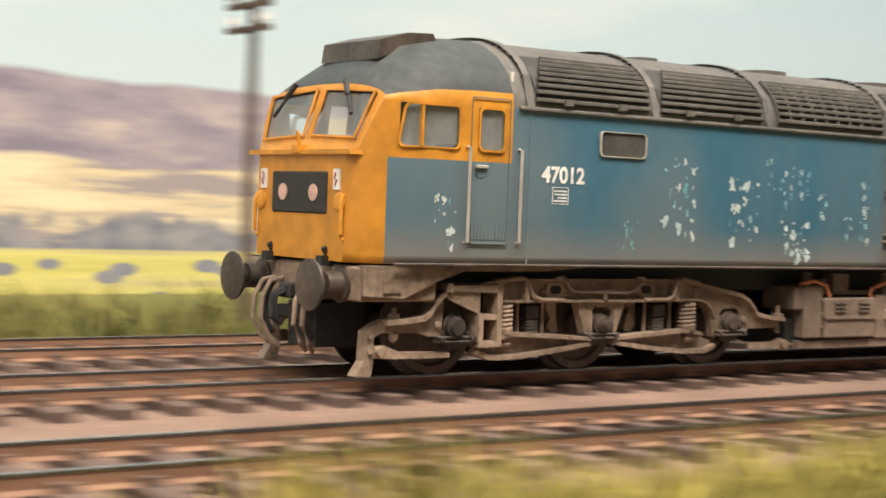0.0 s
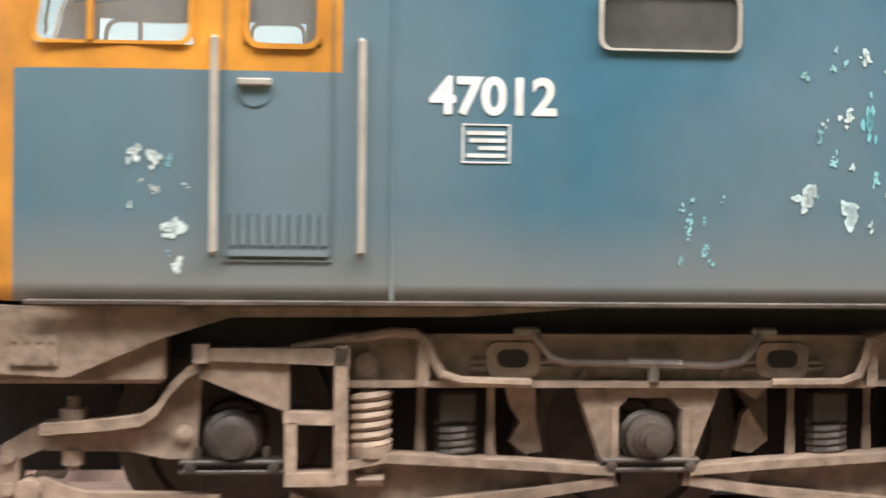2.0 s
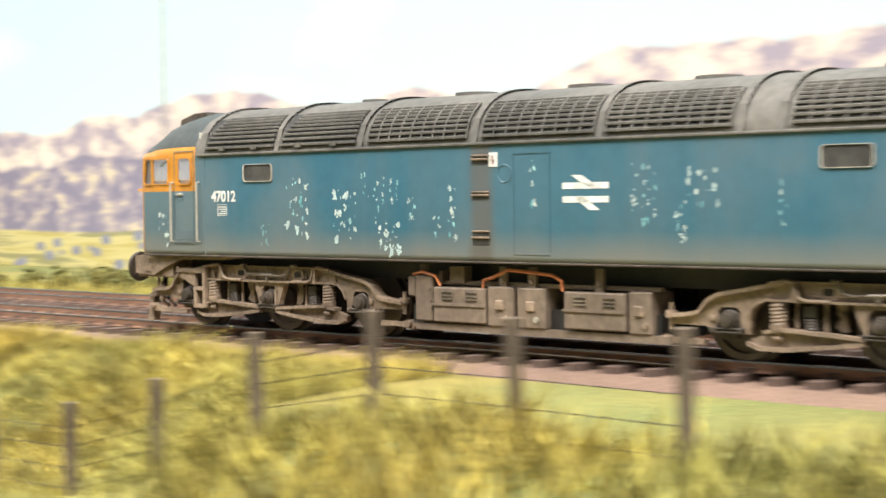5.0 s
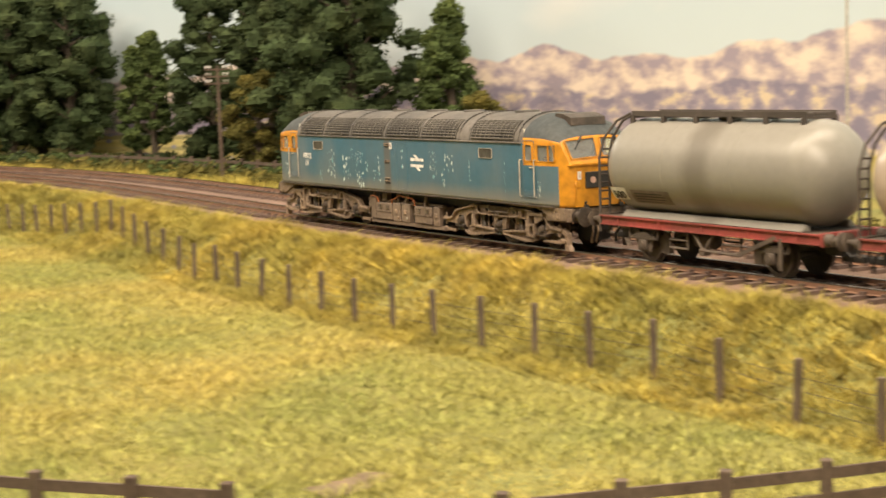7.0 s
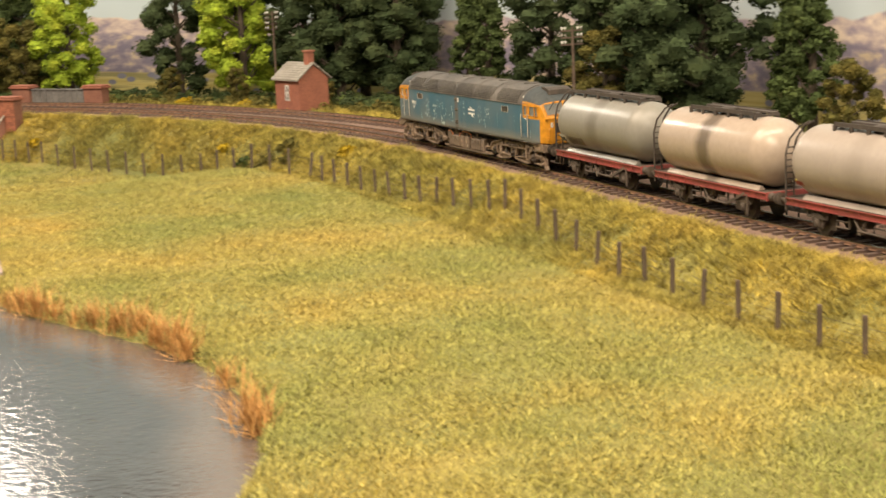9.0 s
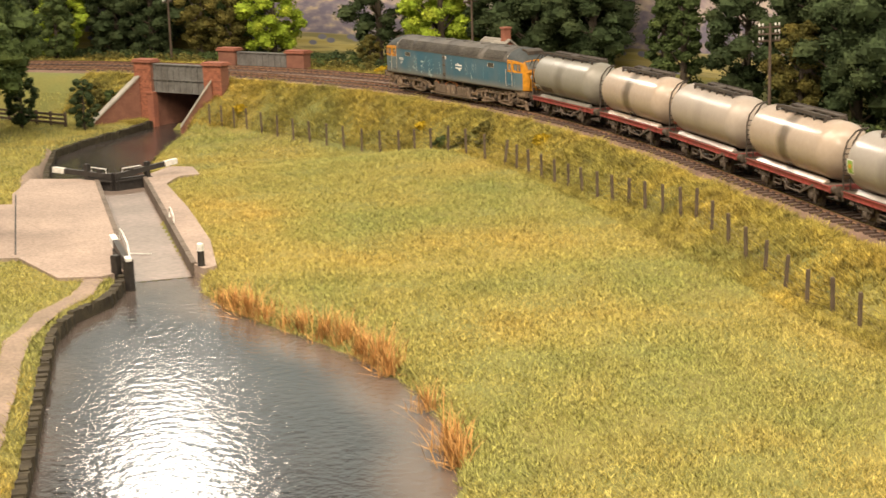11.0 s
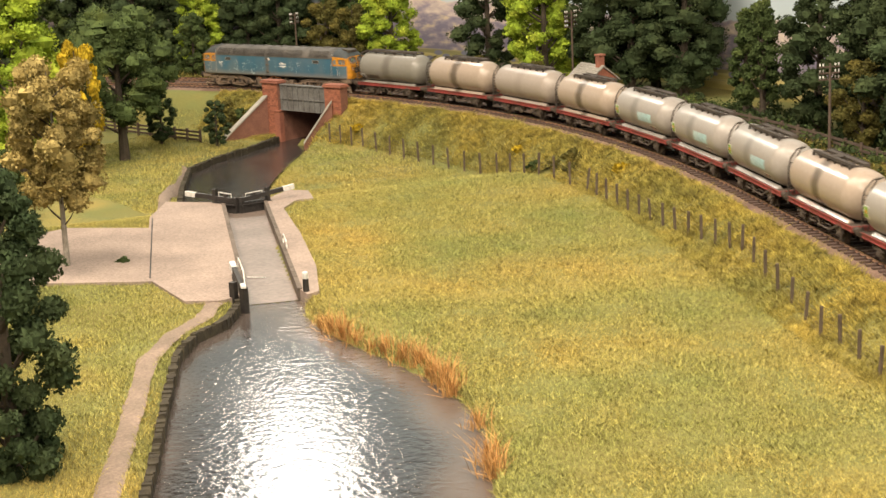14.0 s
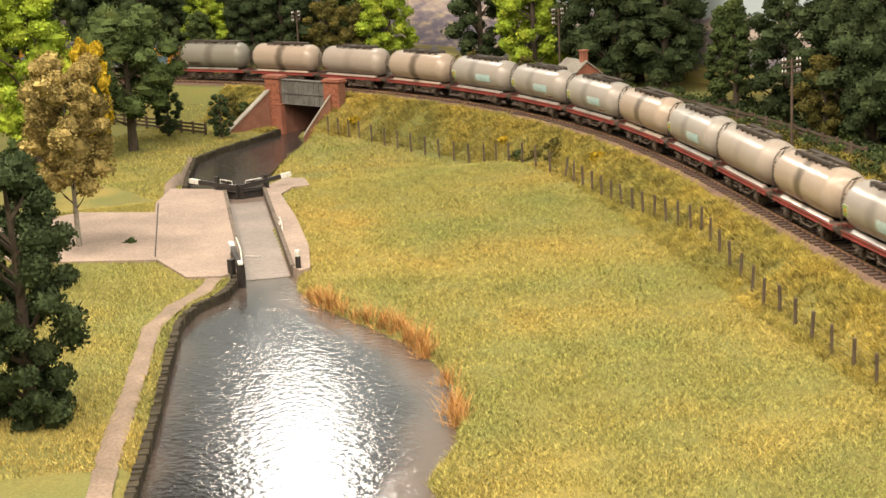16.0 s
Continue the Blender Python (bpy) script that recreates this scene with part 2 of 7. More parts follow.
def lathe(bm, prof, origin, axis="y", seg=24, m=0):
    """A turned body: prof holds (along, radius)."""
    ox, oy, oz = origin
    rings = []
    for a, r in prof:
        ring = []
        for i in range(seg):
            c, s = r * math.cos(2 * math.pi * i / seg), r * math.sin(2 * math.pi * i / seg)
            ring.append(bm.verts.new({"y": (ox + c, oy + a, oz + s), "x": (ox + a, oy + c, oz + s), "z": (ox + c, oy + s, oz + a)}[axis]))
        rings.append(ring)
    made = []
    for A, B in zip(rings, rings[1:]):
        made += [bm.faces.new((A[i], A[(i + 1) % seg], B[(i + 1) % seg], B[i])) for i in range(seg)]
    made += [bm.faces.new(rings[0][::-1]), bm.faces.new(rings[-1])]
    for f in made:
        f.material_index = m
    bmesh.ops.recalc_face_normals(bm, faces=made)
    return bm


def raw(name, verts, faces, mat, label="", category="", kind="structure", smooth=False):
    """A mesh from arrays in millimetres, as an object of the setting."""
    me = bpy.data.meshes.new(name)
    me.from_pydata((np.asarray(verts, float) * MM).tolist(), [], faces)
    for m in (mat if isinstance(mat, (list, tuple)) else (mat,)):
        me.materials.append(m)
    if smooth:
        me.polygons.foreach_set("use_smooth", [True] * len(me.polygons))
    me.update()
    return tagged(new(name, me), label, category, "", kind)


def inside(poly, x, y):
    """Which of the places lie inside the polygon."""
    res = np.zeros(np.shape(x), bool)
    n = len(poly)
    for i in range(n):
        (x1, y1), (x2, y2) = poly[i], poly[(i + 1) % n]
        if y1 != y2:
            res ^= ((y1 > y) != (y2 > y)) & (x < (x2 - x1) * (y - y1) / (y2 - y1) + x1)
    return res


def near(poly, x, y, closed=True):
    """Distance to the polygon's edge."""
    best = np.full(np.shape(x), 1e9)
    n = len(poly)
    for i in range(n if closed else n - 1):
        (x1, y1), (x2, y2) = poly[i], poly[(i + 1) % n]
        k = np.clip(((x - x1) * (x2 - x1) + (y - y1) * (y2 - y1)) / ((x2 - x1) ** 2 + (y2 - y1) ** 2 + 1e-9), 0, 1)
        best = np.minimum(best, np.hypot(x - x1 - k * (x2 - x1), y - y1 - k * (y2 - y1)))
    return best


def smoothstep(a, b, v):
    k = np.clip((v - a) / (b - a), 0, 1)
    return k * k * (3 - 2 * k)


# ---- the lie of the land ----
POND = [(-553, 24), (-540, -2), (-526, -30), (-522, -62), (-503, -99), (-445, -170), (-387, -240), (-347, -290), (-260, -400), (-150, -400), (-150, -300), (-207, -246), (-221, -200), (-250, -152), (-280, -114),
        (-311, -87), (-346, -64), (-381, -47), (-414, -34), (-461, -12), (-500, 16), (-527, 50)]
LOCK = [(-783, 262), (-553, 24), (-527, 50), (-756, 287)]
PAVE_A = [(-783, 262), (-553, 24), (-558, 4), (-580, -8), (-640, 24), (-741, -30), (-860, 30), (-838, 130), (-771, 157), (-801, 189), (-835, 245)]
PAVE_B = [(-756, 287), (-527, 50), (-514, 42), (-512, 52), (-560, 110), (-640, 192), (-716, 264), (-728, 296), (-718, 308), (-745, 335), (-765, 330)]
PATH_A = [(-566, 8), (-545, -28), (-536, -66), (-512, -114), (-432, -212), (-370, -290), (-322, -346), (-262, -425)]
PATH_B = [(-835, 250), (-886, 292), (-943, 355), (-992, 430), (-1045, 500)]
CANAL = [(-1072, 780), (-1070, 696), (-1052, 611), (-1044, 543), (-1023, 478), (-962, 401), (-905, 335), (-783, 262), (-756, 287), (-887, 445), (-928, 513), (-989, 632), (-1026, 698), (-1026, 780)]
UPPER, LOWER = -32.0, -57.0
CANAL = [(166 + (x - 166) * 1.0099, -782 + (y + 782) * 1.0099) if x < -800 else (x, y) for x, y in CANAL]
BR0, BR1 = 1297.0, 1379.0
_bx, _by, _bh = line((BR0 + BR1) / 2)
CUT = [(_bx + a * math.cos(_bh) - b * math.sin(_bh), _by + a * math.sin(_bh) + b * math.cos(_bh)) for a, b in ((62, 40), (66, 58), (76, 112), (70, 150), (-14, 150), (-30, 86), (-50, 56), (-54, 40))]


def land(x, y):
    """Height of the ground, in mm, before grass."""
    s, d = sd(x, y)
    low = smoothstep(800, 960, s - 60 * smoothstep(100, 60, d) * -1) * smoothstep(1000, 300, np.abs(d - 150) + 150)
    field = -27.0 - 21.0 * low
    wide = smoothstep(-250, -420, s)
    shoulder = 31 + 62 * wide
    foot = shoulder + np.where(field < -38, 62, 46)
    k = smoothstep(0, 1, (d - shoulder) / (foot - shoulder))
    z = -5.0 + (field + 5.0) * k
    z = np.where(d < -78, -5 - 4 * smoothstep(-78, -120, d), z)
    for poly, level, bank in ((POND, UPPER, 10.0), (CANAL, LOWER, 16.0)):
        e = near(poly, x, y)
        e = np.where(inside(poly, x, y), -e, e)
        m = smoothstep(bank, -4, e)
        z = np.where((d > 60) | (level > -40), np.minimum(z, z * (1 - m) + (level - 7) * m), z)
    z = np.where(inside(CUT, x, y), np.minimum(z, -50.5), z)
    m = inside(LOCK, x, y)
    z = np.where(m, UPPER - 10, z)
    return z


def land_at(x, y):
    return float(land(np.array([x], float), np.array([y], float))[0])


def build_ground():
    step = 9.0
    xs, ys = np.arange(-1900, 1750, step), np.arange(-1750, 1500, step)
    gx, gy = np.meshgrid(xs, ys)
    z = land(gx, gy)
    s, d = sd(gx, gy)
    hole = (s > BR0) & (s < BR1) & (d > -90) & (d < 56)
    nx, ny = len(xs), len(ys)
    z = z + 0.7 * np.sin(gx * 0.071 + 1.3 * np.sin(gy * 0.043)) * np.cos(gy * 0.063) * (d > 50)
    verts = np.stack([gx.ravel(), gy.ravel(), z.ravel()], 1)
    ok = (~hole) & (d > -330) & (d < 900)
    faces = []
    for j in range(ny - 1):
        for i in range(nx - 1):
            if ok[j, i] and ok[j, i + 1] and ok[j + 1, i] and ok[j + 1, i + 1]:
                a = j * nx + i
                faces.append((a, a + 1, a + nx + 1, a + nx))
    raw("ground", verts, faces, GRASS_SOIL, "grassy field and embankment of the model landscape", "ground", smooth=True)


build_ground()


def flat_poly(name, poly, z, mat, label, category):
    bm = bmesh.new()
    f = bm.faces.new([bm.verts.new((x, y, z)) for x, y in poly])
    if f.normal.z < 0:
        f.normal_flip()
    bmesh.ops.recalc_face_normals(bm, faces=[f])
    if f.normal.z < 0:
        f.normal_flip()
    bmesh.ops.triangulate(bm, faces=[f])
    return tagged(part(name, bm, mat), label, category, "", "structure")


def water_material(name, a, b):
    m = material(name, a, b, 0.13, scale=12, fine=60, spread=0.8)
    nt = m.node_tree
    bsdf = nt.nodes["Principled BSDF"]
    co = nt.nodes.new("ShaderNodeTexCoord")
    n = nt.nodes.new("ShaderNodeTexNoise")
    n.inputs["Scale"].default_value, n.inputs["Detail"].default_value = 230, 5
    nt.links.new(co.outputs["Object"], n.inputs["Vector"])
    bp = nt.nodes.new("ShaderNodeBump")
    bp.inputs["Strength"].default_value, bp.inputs["Distance"].default_value = 0.36, 0.0010
    nt.links.new(n.outputs["Fac"], bp.inputs["Height"])
    nt.links.new(bp.outputs["Normal"], bsdf.inputs["Normal"])
    return m


WATER = water_material("pond varnish", (0.028, 0.028, 0.03), (0.06, 0.05, 0.045))


def build_pond():
    """The pond's sheet; it shoals to brown mud along the field bank and by the lock."""
    step = 5.0
    xs, ys = np.arange(-570, -140, step), np.arange(-410, 62, step)
    gx, gy = np.meshgrid(xs, ys)
    ok = inside(POND, gx, gy) | (near(POND, gx, gy) < 9)
    ok &= ~inside(LOCK, gx, gy)
    nx = len(xs)
    faces = [(j * nx + i, j * nx + i + 1, (j + 1) * nx + i + 1, (j + 1) * nx + i) for j in range(len(ys) - 1) for i in range(nx - 1) if ok[j, i] and ok[j, i + 1] and ok[j + 1, i] and ok[j + 1, i + 1]]
    ob = raw("water_pond", np.stack([gx.ravel(), gy.ravel(), np.full(gx.size, UPPER)], 1), faces, POND_WATER, "dark varnished pond water with muddy shallows and bright glare", "water")
    right = near(POND[9:], gx, gy, False)
    lock = near([(-553, 24), (-527, 50)], gx, gy, False)
    left = near(POND[:9], gx, gy, False)
    wav = 7 * np.sin(gx * 0.05 + 1.3) * np.sin(gy * 0.043)
    shoal = np.maximum(np.maximum(smoothstep(34, 4, right + wav), smoothstep(60, 8, lock)), 0.6 * smoothstep(24, 2, left + wav))
    lay = ob.data.attributes.new("shoal", "FLOAT", "POINT")
    lay.data.foreach_set("value", shoal.ravel())


POND_WATER = water_material("pond varnish over mud", (0.020, 0.021, 0.024), (0.038, 0.034, 0.034))
pn = POND_WATER.node_tree
pa = pn.nodes.new("ShaderNodeAttribute")
pa.attribute_name = "shoal"
pm = pn.nodes.new("ShaderNodeMix")
pm.data_type = "RGBA"
pn.links.new(pa.outputs["Fac"], pm.inputs[0])
pn.links.new(pn.nodes["Principled BSDF"].inputs["Base Color"].links[0].from_socket, pm.inputs[6])
pm.inputs[7].default_value = (0.125, 0.098, 0.083, 1)
pn.links.new(pm.outputs[2], pn.nodes["Principled BSDF"].inputs["Base Color"])
build_pond()
flat_poly("water_lock", LOCK, UPPER - 0.3, SILT, "shallow silty water in the lock chamber", "water")
flat_poly("water_canal", CANAL, LOWER, WATER, "dark still canal water below the lock", "water")


# ---- track ----
def ribbon(name, s0, s1, prof, mat, label, category, step=12.0, off=None):
    ss = np.arange(s0, s1 + 0.1, step)
    verts, faces = [], []
    n = len(prof)
    for s in ss:
        for d, z in prof:
            x, y, _ = line(s, d + (off(s) if off else 0))
            verts.append((x, y, z))
    for i in range(len(ss) - 1):
        for j in range(n - 1):
            a = i * n + j
            faces.append((a, a + n, a + n + 1, a + 1))
    return raw(name, verts, faces, mat, label, category)


def siding(s):
    """The near track: parallel, then swinging out and ending."""
    return 57 + 0.00022 * max(0, s + 560) ** 2


ribbon("ballast", -2400, 2300, [(-84, -5), (-74, -3.3), (-28, -3.3), (-24, -3.6), (-20, -3.3), (19, -3.3), (25, -5.8)], BALLAST, "brown ballast bed under the double track", "ballast")
ribbon("ballast_siding", -2400, -450, [(19, -3.7), (38, -3.4), (76, -3.4), (82, -5.6)], BALLAST, "brown ballast under the siding", "ballast", off=lambda s: siding(s) - 57)


def rails(name, s0, s1, centre):
    for side in (-1, 1):
        for nm, prof, mat in (("rail_web", [(-1.1, -2.0), (-0.35, -1.6), (-0.45, -0.1), (0.45, -0.1), (0.35, -1.6), (1.1, -2.0)], RAIL_SIDE), ("rail_head", [(-0.5, -0.35), (-0.45, 0.0), (0.45, 0.0), (0.5, -0.35)], RAIL_TOP)):
            tagged(ribbon(nm, s0, s1, [(d + side * 8.6, z) for d, z in prof], mat, "rusty steel rail with a worn bright head", "rail", off=lambda s: centre(s) if callable(centre) else centre))


rails("main", -2400, 2300, 0.0)
rails("second", -2400, 2300, -51.0)
rails("siding", -2400, -450, siding)


def sleepers(name, s0, s1, centre):
    verts, faces = [], []
    rnd = random.Random(3)
    for s in np.arange(s0, s1, 8.6):
        c = centre(s) if callable(centre) else centre
        w, l, z1 = 1.75 + rnd.uniform(-0.15, 0.15), 16.5 + rnd.uniform(-0.6, 0.6), -1.95
        a = len(verts)
        sh = rnd.uniform(-0.3, 0.3)
        for z, k in ((-4.6, 1.0), (z1, 0.94)):
            for u, v in ((-w, -l), (w, -l), (w, l), (-w, l)):
                x, y, _ = line(s + sh + u * k, c + v * k)
                verts.append((x, y, z))
        faces += [(a + 4, a + 5, a + 6, a + 7)] + [(a + i, a + (i + 1) % 4, a + 4 + (i + 1) % 4, a + 4 + i) for i in range(4)]
        for e in (-8.6, 8.6):
            a = len(verts)
            for z in (z1, z1 + 0.9):
                for u, v in ((-1.1, -1.9), (1.1, -1.9), (1.1, 1.9), (-1.1, 1.9)):
                    x, y, _ = line(s + u, c + e + v)
                    verts.append((x, y, z))
            faces += [(a + 4, a + 5, a + 6, a + 7)] + [(a + i, a + (i + 1) % 4, a + 4 + (i + 1) % 4, a + 4 + i) for i in range(4)]
    raw(name, verts, faces, SLEEPER, "brown sleepers with rail chairs", "sleepers", kind="stuff")


MAIN_FROM, MAIN_TO = -1560.0, 1020.0
sleepers("sleepers", -2400, MAIN_FROM, 0.0)
sleepers("sleepers", MAIN_TO, 2300, 0.0)
sleepers("sleepers", -2400, 2300, -51.0)
sleepers("sleepers", -2400, -450, siding)


# ---- painted backdrop ----
def backdrop_material():
    m = bpy.data.materials.new("painted backdrop")
    m.use_nodes = True
    nt = m.node_tree
    N = nt.nodes.new
    bsdf = nt.nodes["Principled BSDF"]
    bsdf.inputs["Roughness"].default_value = 0.9
    uv = N("ShaderNodeTexCoord")
    sep = N("ShaderNodeSeparateXYZ")
    nt.links.new(uv.outputs["UV"], sep.inputs[0])

    def noise_1d(scale, detail, w):
        n = N("ShaderNodeTexNoise")
        n.inputs["Scale"].default_value, n.inputs["Detail"].default_value = scale, detail
        cm = N("ShaderNodeCombineXYZ")
        nt.links.new(sep.outputs[0], cm.inputs[0])
        cm.inputs[1].default_value = w
        nt.links.new(cm.outputs[0], n.inputs["Vector"])
        return n.outputs["Fac"]

    def maths(op, a, b):
        n = N("ShaderNodeMath")
        n.operation = op
        for i, v in enumerate((a, b)):
            if isinstance(v, (int, float)):
                n.inputs[i].default_value = v
            else:
                nt.links.new(v, n.inputs[i])
        return n.outputs[0]

    def ramp(fac, *stops):
        r = N("ShaderNodeValToRGB")
        while len(r.color_ramp.elements) < len(stops):
            r.color_ramp.elements.new(0.5)
        for e, (p, c) in zip(r.color_ramp.elements, stops):
            e.position, e.color = p, (*c, 1)
        nt.links.new(fac, r.inputs["Fac"])
        return r.outputs["Color"]

    def over(low, high, fac):
        n = N("ShaderNodeMix")
        n.data_type = "RGBA"
        nt.links.new(fac, n.inputs[0])
        nt.links.new(low, n.inputs[6])
        nt.links.new(high, n.inputs[7])
        return n.outputs[2]

    def below(top, soft):
        n = N("ShaderNodeMapRange")
        nt.links.new(maths("SUBTRACT", top, sep.outputs[1]), n.inputs["Value"])
        n.inputs["From Min"].default_value, n.inputs["From Max"].default_value = -soft, soft
        return n.outputs["Result"]

    def blotch(scale, stretch, detail=6):
        n = N("ShaderNodeTexNoise")
        mp = N("ShaderNodeMapping")
        mp.inputs["Scale"].default_value = (1, stretch, 1)
        nt.links.new(uv.outputs["UV"], mp.inputs[0])
        nt.links.new(mp.outputs[0], n.inputs["Vector"])
        n.inputs["Scale"].default_value, n.inputs["Detail"].default_value = scale, detail
        return n.outputs["Fac"]

    sky = ramp(sep.outputs[1], (0.0, (0.62, 0.64, 0.65)), (0.06, (0.49, 0.57, 0.61)), (0.2, (0.38, 0.50, 0.57)))
    cloud = N("ShaderNodeMapRange")
    nt.links.new(blotch(5, 2.5), cloud.inputs["Value"])
    cloud.inputs["From Min"].default_value, cloud.inputs["From Max"].default_value, cloud.inputs["To Max"].default_value = 0.52, 0.75, 0.7
    col = over(sky, ramp(sep.outputs[1], (0, (0.62, 0.63, 0.63)), (1, (0.58, 0.62, 0.63))), cloud.outputs["Result"])
    far = ramp(blotch(46, 1.7, 12), (0.38, (0.29, 0.25, 0.31)), (0.48, (0.45, 0.37, 0.37)), (0.62, (0.66, 0.56, 0.48)))
    col = over(col, far, below(maths("ADD", maths("MULTIPLY", noise_1d(4.5, 6, 3.0), 0.10), 0.030), 0.0012))
    mid = ramp(blotch(60, 1.6, 12), (0.42, (0.20, 0.18, 0.25)), (0.54, (0.31, 0.265, 0.31)), (0.66, (0.56, 0.46, 0.34)))
    col = over(col, mid, below(maths("ADD", maths("MULTIPLY", noise_1d(6, 5, 9.0), 0.075), 0.016), 0.0015))
    meadow = ramp(blotch(9, 14, 4), (0.40, (0.42, 0.35, 0.12)), (0.52, (0.52, 0.45, 0.20)), (0.62, (0.27, 0.25, 0.12)))
    col = over(col, meadow, below(maths("ADD", maths("MULTIPLY", noise_1d(5, 3, 15.0), 0.012), 0.008), 0.001))
    vor = N("ShaderNodeTexVoronoi")
    vor.inputs["Scale"].default_value = 55
    vmap = N("ShaderNodeMapping")
    vmap.inputs["Scale"].default_value = (1, 1.6, 1)
    nt.links.new(uv.outputs["UV"], vmap.inputs[0])
    nt.links.new(vmap.outputs[0], vor.inputs["Vector"])
    dots = N("ShaderNodeMapRange")
    nt.links.new(vor.outputs["Distance"], dots.inputs["Value"])
    dots.inputs["From Min"].default_value, dots.inputs["From Max"].default_value = 0.34, 0.26
    band = below(maths("ADD", maths("MULTIPLY", noise_1d(30, 2, 21.0), 0.006), 0.012), 0.0015)
    col = over(col, ramp(blotch(60, 1), (0.3, (0.16, 0.17, 0.25)), (0.7, (0.24, 0.24, 0.30))), maths("MULTIPLY", dots.outputs["Result"], band))
    # the valley scene on the boards behind the siding: dusky hill, pale fields, a belt of trees and a bright meadow
    here = N("ShaderNodeMapRange")
    nt.links.new(sep.outputs[0], here.inputs["Value"])
    here.inputs["From Min"].default_value, here.inputs["From Max"].default_value = -0.75, -0.95
    here = here.outputs["Result"]

    def layer(under, paint, mask):
        return over(under, paint, maths("MULTIPLY", here, mask))

    def crest(scale, detail, w, swing, height):
        return maths("ADD", maths("MULTIPLY", maths("SUBTRACT", noise_1d(scale, detail, w), 0.5), swing), height)

    def clip(value, lo, hi):
        n = N("ShaderNodeMapRange")
        nt.links.new(value, n.inputs["Value"])
        n.inputs["From Min"].default_value, n.inputs["From Max"].default_value = lo, hi
        return n.outputs["Result"]

    dusk = ramp(blotch(26, 2.6, 9), (0.36, (0.20, 0.175, 0.23)), (0.52, (0.30, 0.26, 0.30)), (0.68, (0.46, 0.38, 0.36)))
    col = layer(col, dusk, below(crest(3.2, 5, 31.0, 0.06, 0.088), 0.0015))
    field = ramp(blotch(16, 7, 8), (0.38, (0.30, 0.26, 0.27)), (0.48, (0.56, 0.46, 0.31)), (0.62, (0.68, 0.58, 0.40)))
    col = layer(col, field, below(crest(4.0, 4, 37.0, 0.09, 0.050), 0.0015))
    belt = ramp(blotch(70, 1.2, 5), (0.35, (0.15, 0.155, 0.20)), (0.65, (0.27, 0.26, 0.27)))
    col = layer(col, belt, maths("MULTIPLY", below(crest(55, 4, 41.0, 0.034, 0.024), 0.002), clip(blotch(22, 2.2, 4), 0.40, 0.50)))
    bright = ramp(blotch(7, 16, 4), (0.40, (0.48, 0.44, 0.12)), (0.52, (0.58, 0.53, 0.18)), (0.66, (0.46, 0.40, 0.20)))
    col = layer(col, bright, below(crest(6, 2, 45.0, 0.004, 0.0085), 0.0008))
    tree = ramp(blotch(60, 1), (0.3, (0.16, 0.17, 0.22)), (0.7, (0.25, 0.25, 0.28)))
    col = layer(col, tree, maths("MULTIPLY", dots.outputs["Result"], below(crest(30, 2, 49.0, 0.006, 0.006), 0.001)))
    nt.links.new(col, bsdf.inputs["Base Color"])
    return m


def build_backdrop():
    ss = np.arange(-2600, 2700, 40.0)
    verts, faces, uvs = [], [], []
    for s in ss:
        d = -300
        x, y, _ = line(s, d)
        verts += [(x, y, -30), (x, y, 620)]
    for i in range(len(ss) - 1):
        faces.append((2 * i, 2 * i + 2, 2 * i + 3, 2 * i + 1))
    ob = raw("backdrop", verts, faces, backdrop_material(), "painted backdrop of sky and hazy heather hills", "backdrop")
    layer = ob.data.uv_layers.new(name="UVMap")
    for loop in ob.data.loops:
        i, up = loop.vertex_index // 2, loop.vertex_index % 2
        k = 1.0 + 0.4 * float(smoothstep(-300, -700, ss[i]))
        layer.data[loop.index].uv = (ss[i] * MM, (-30 + 650 * up) * MM * k)


build_backdrop()


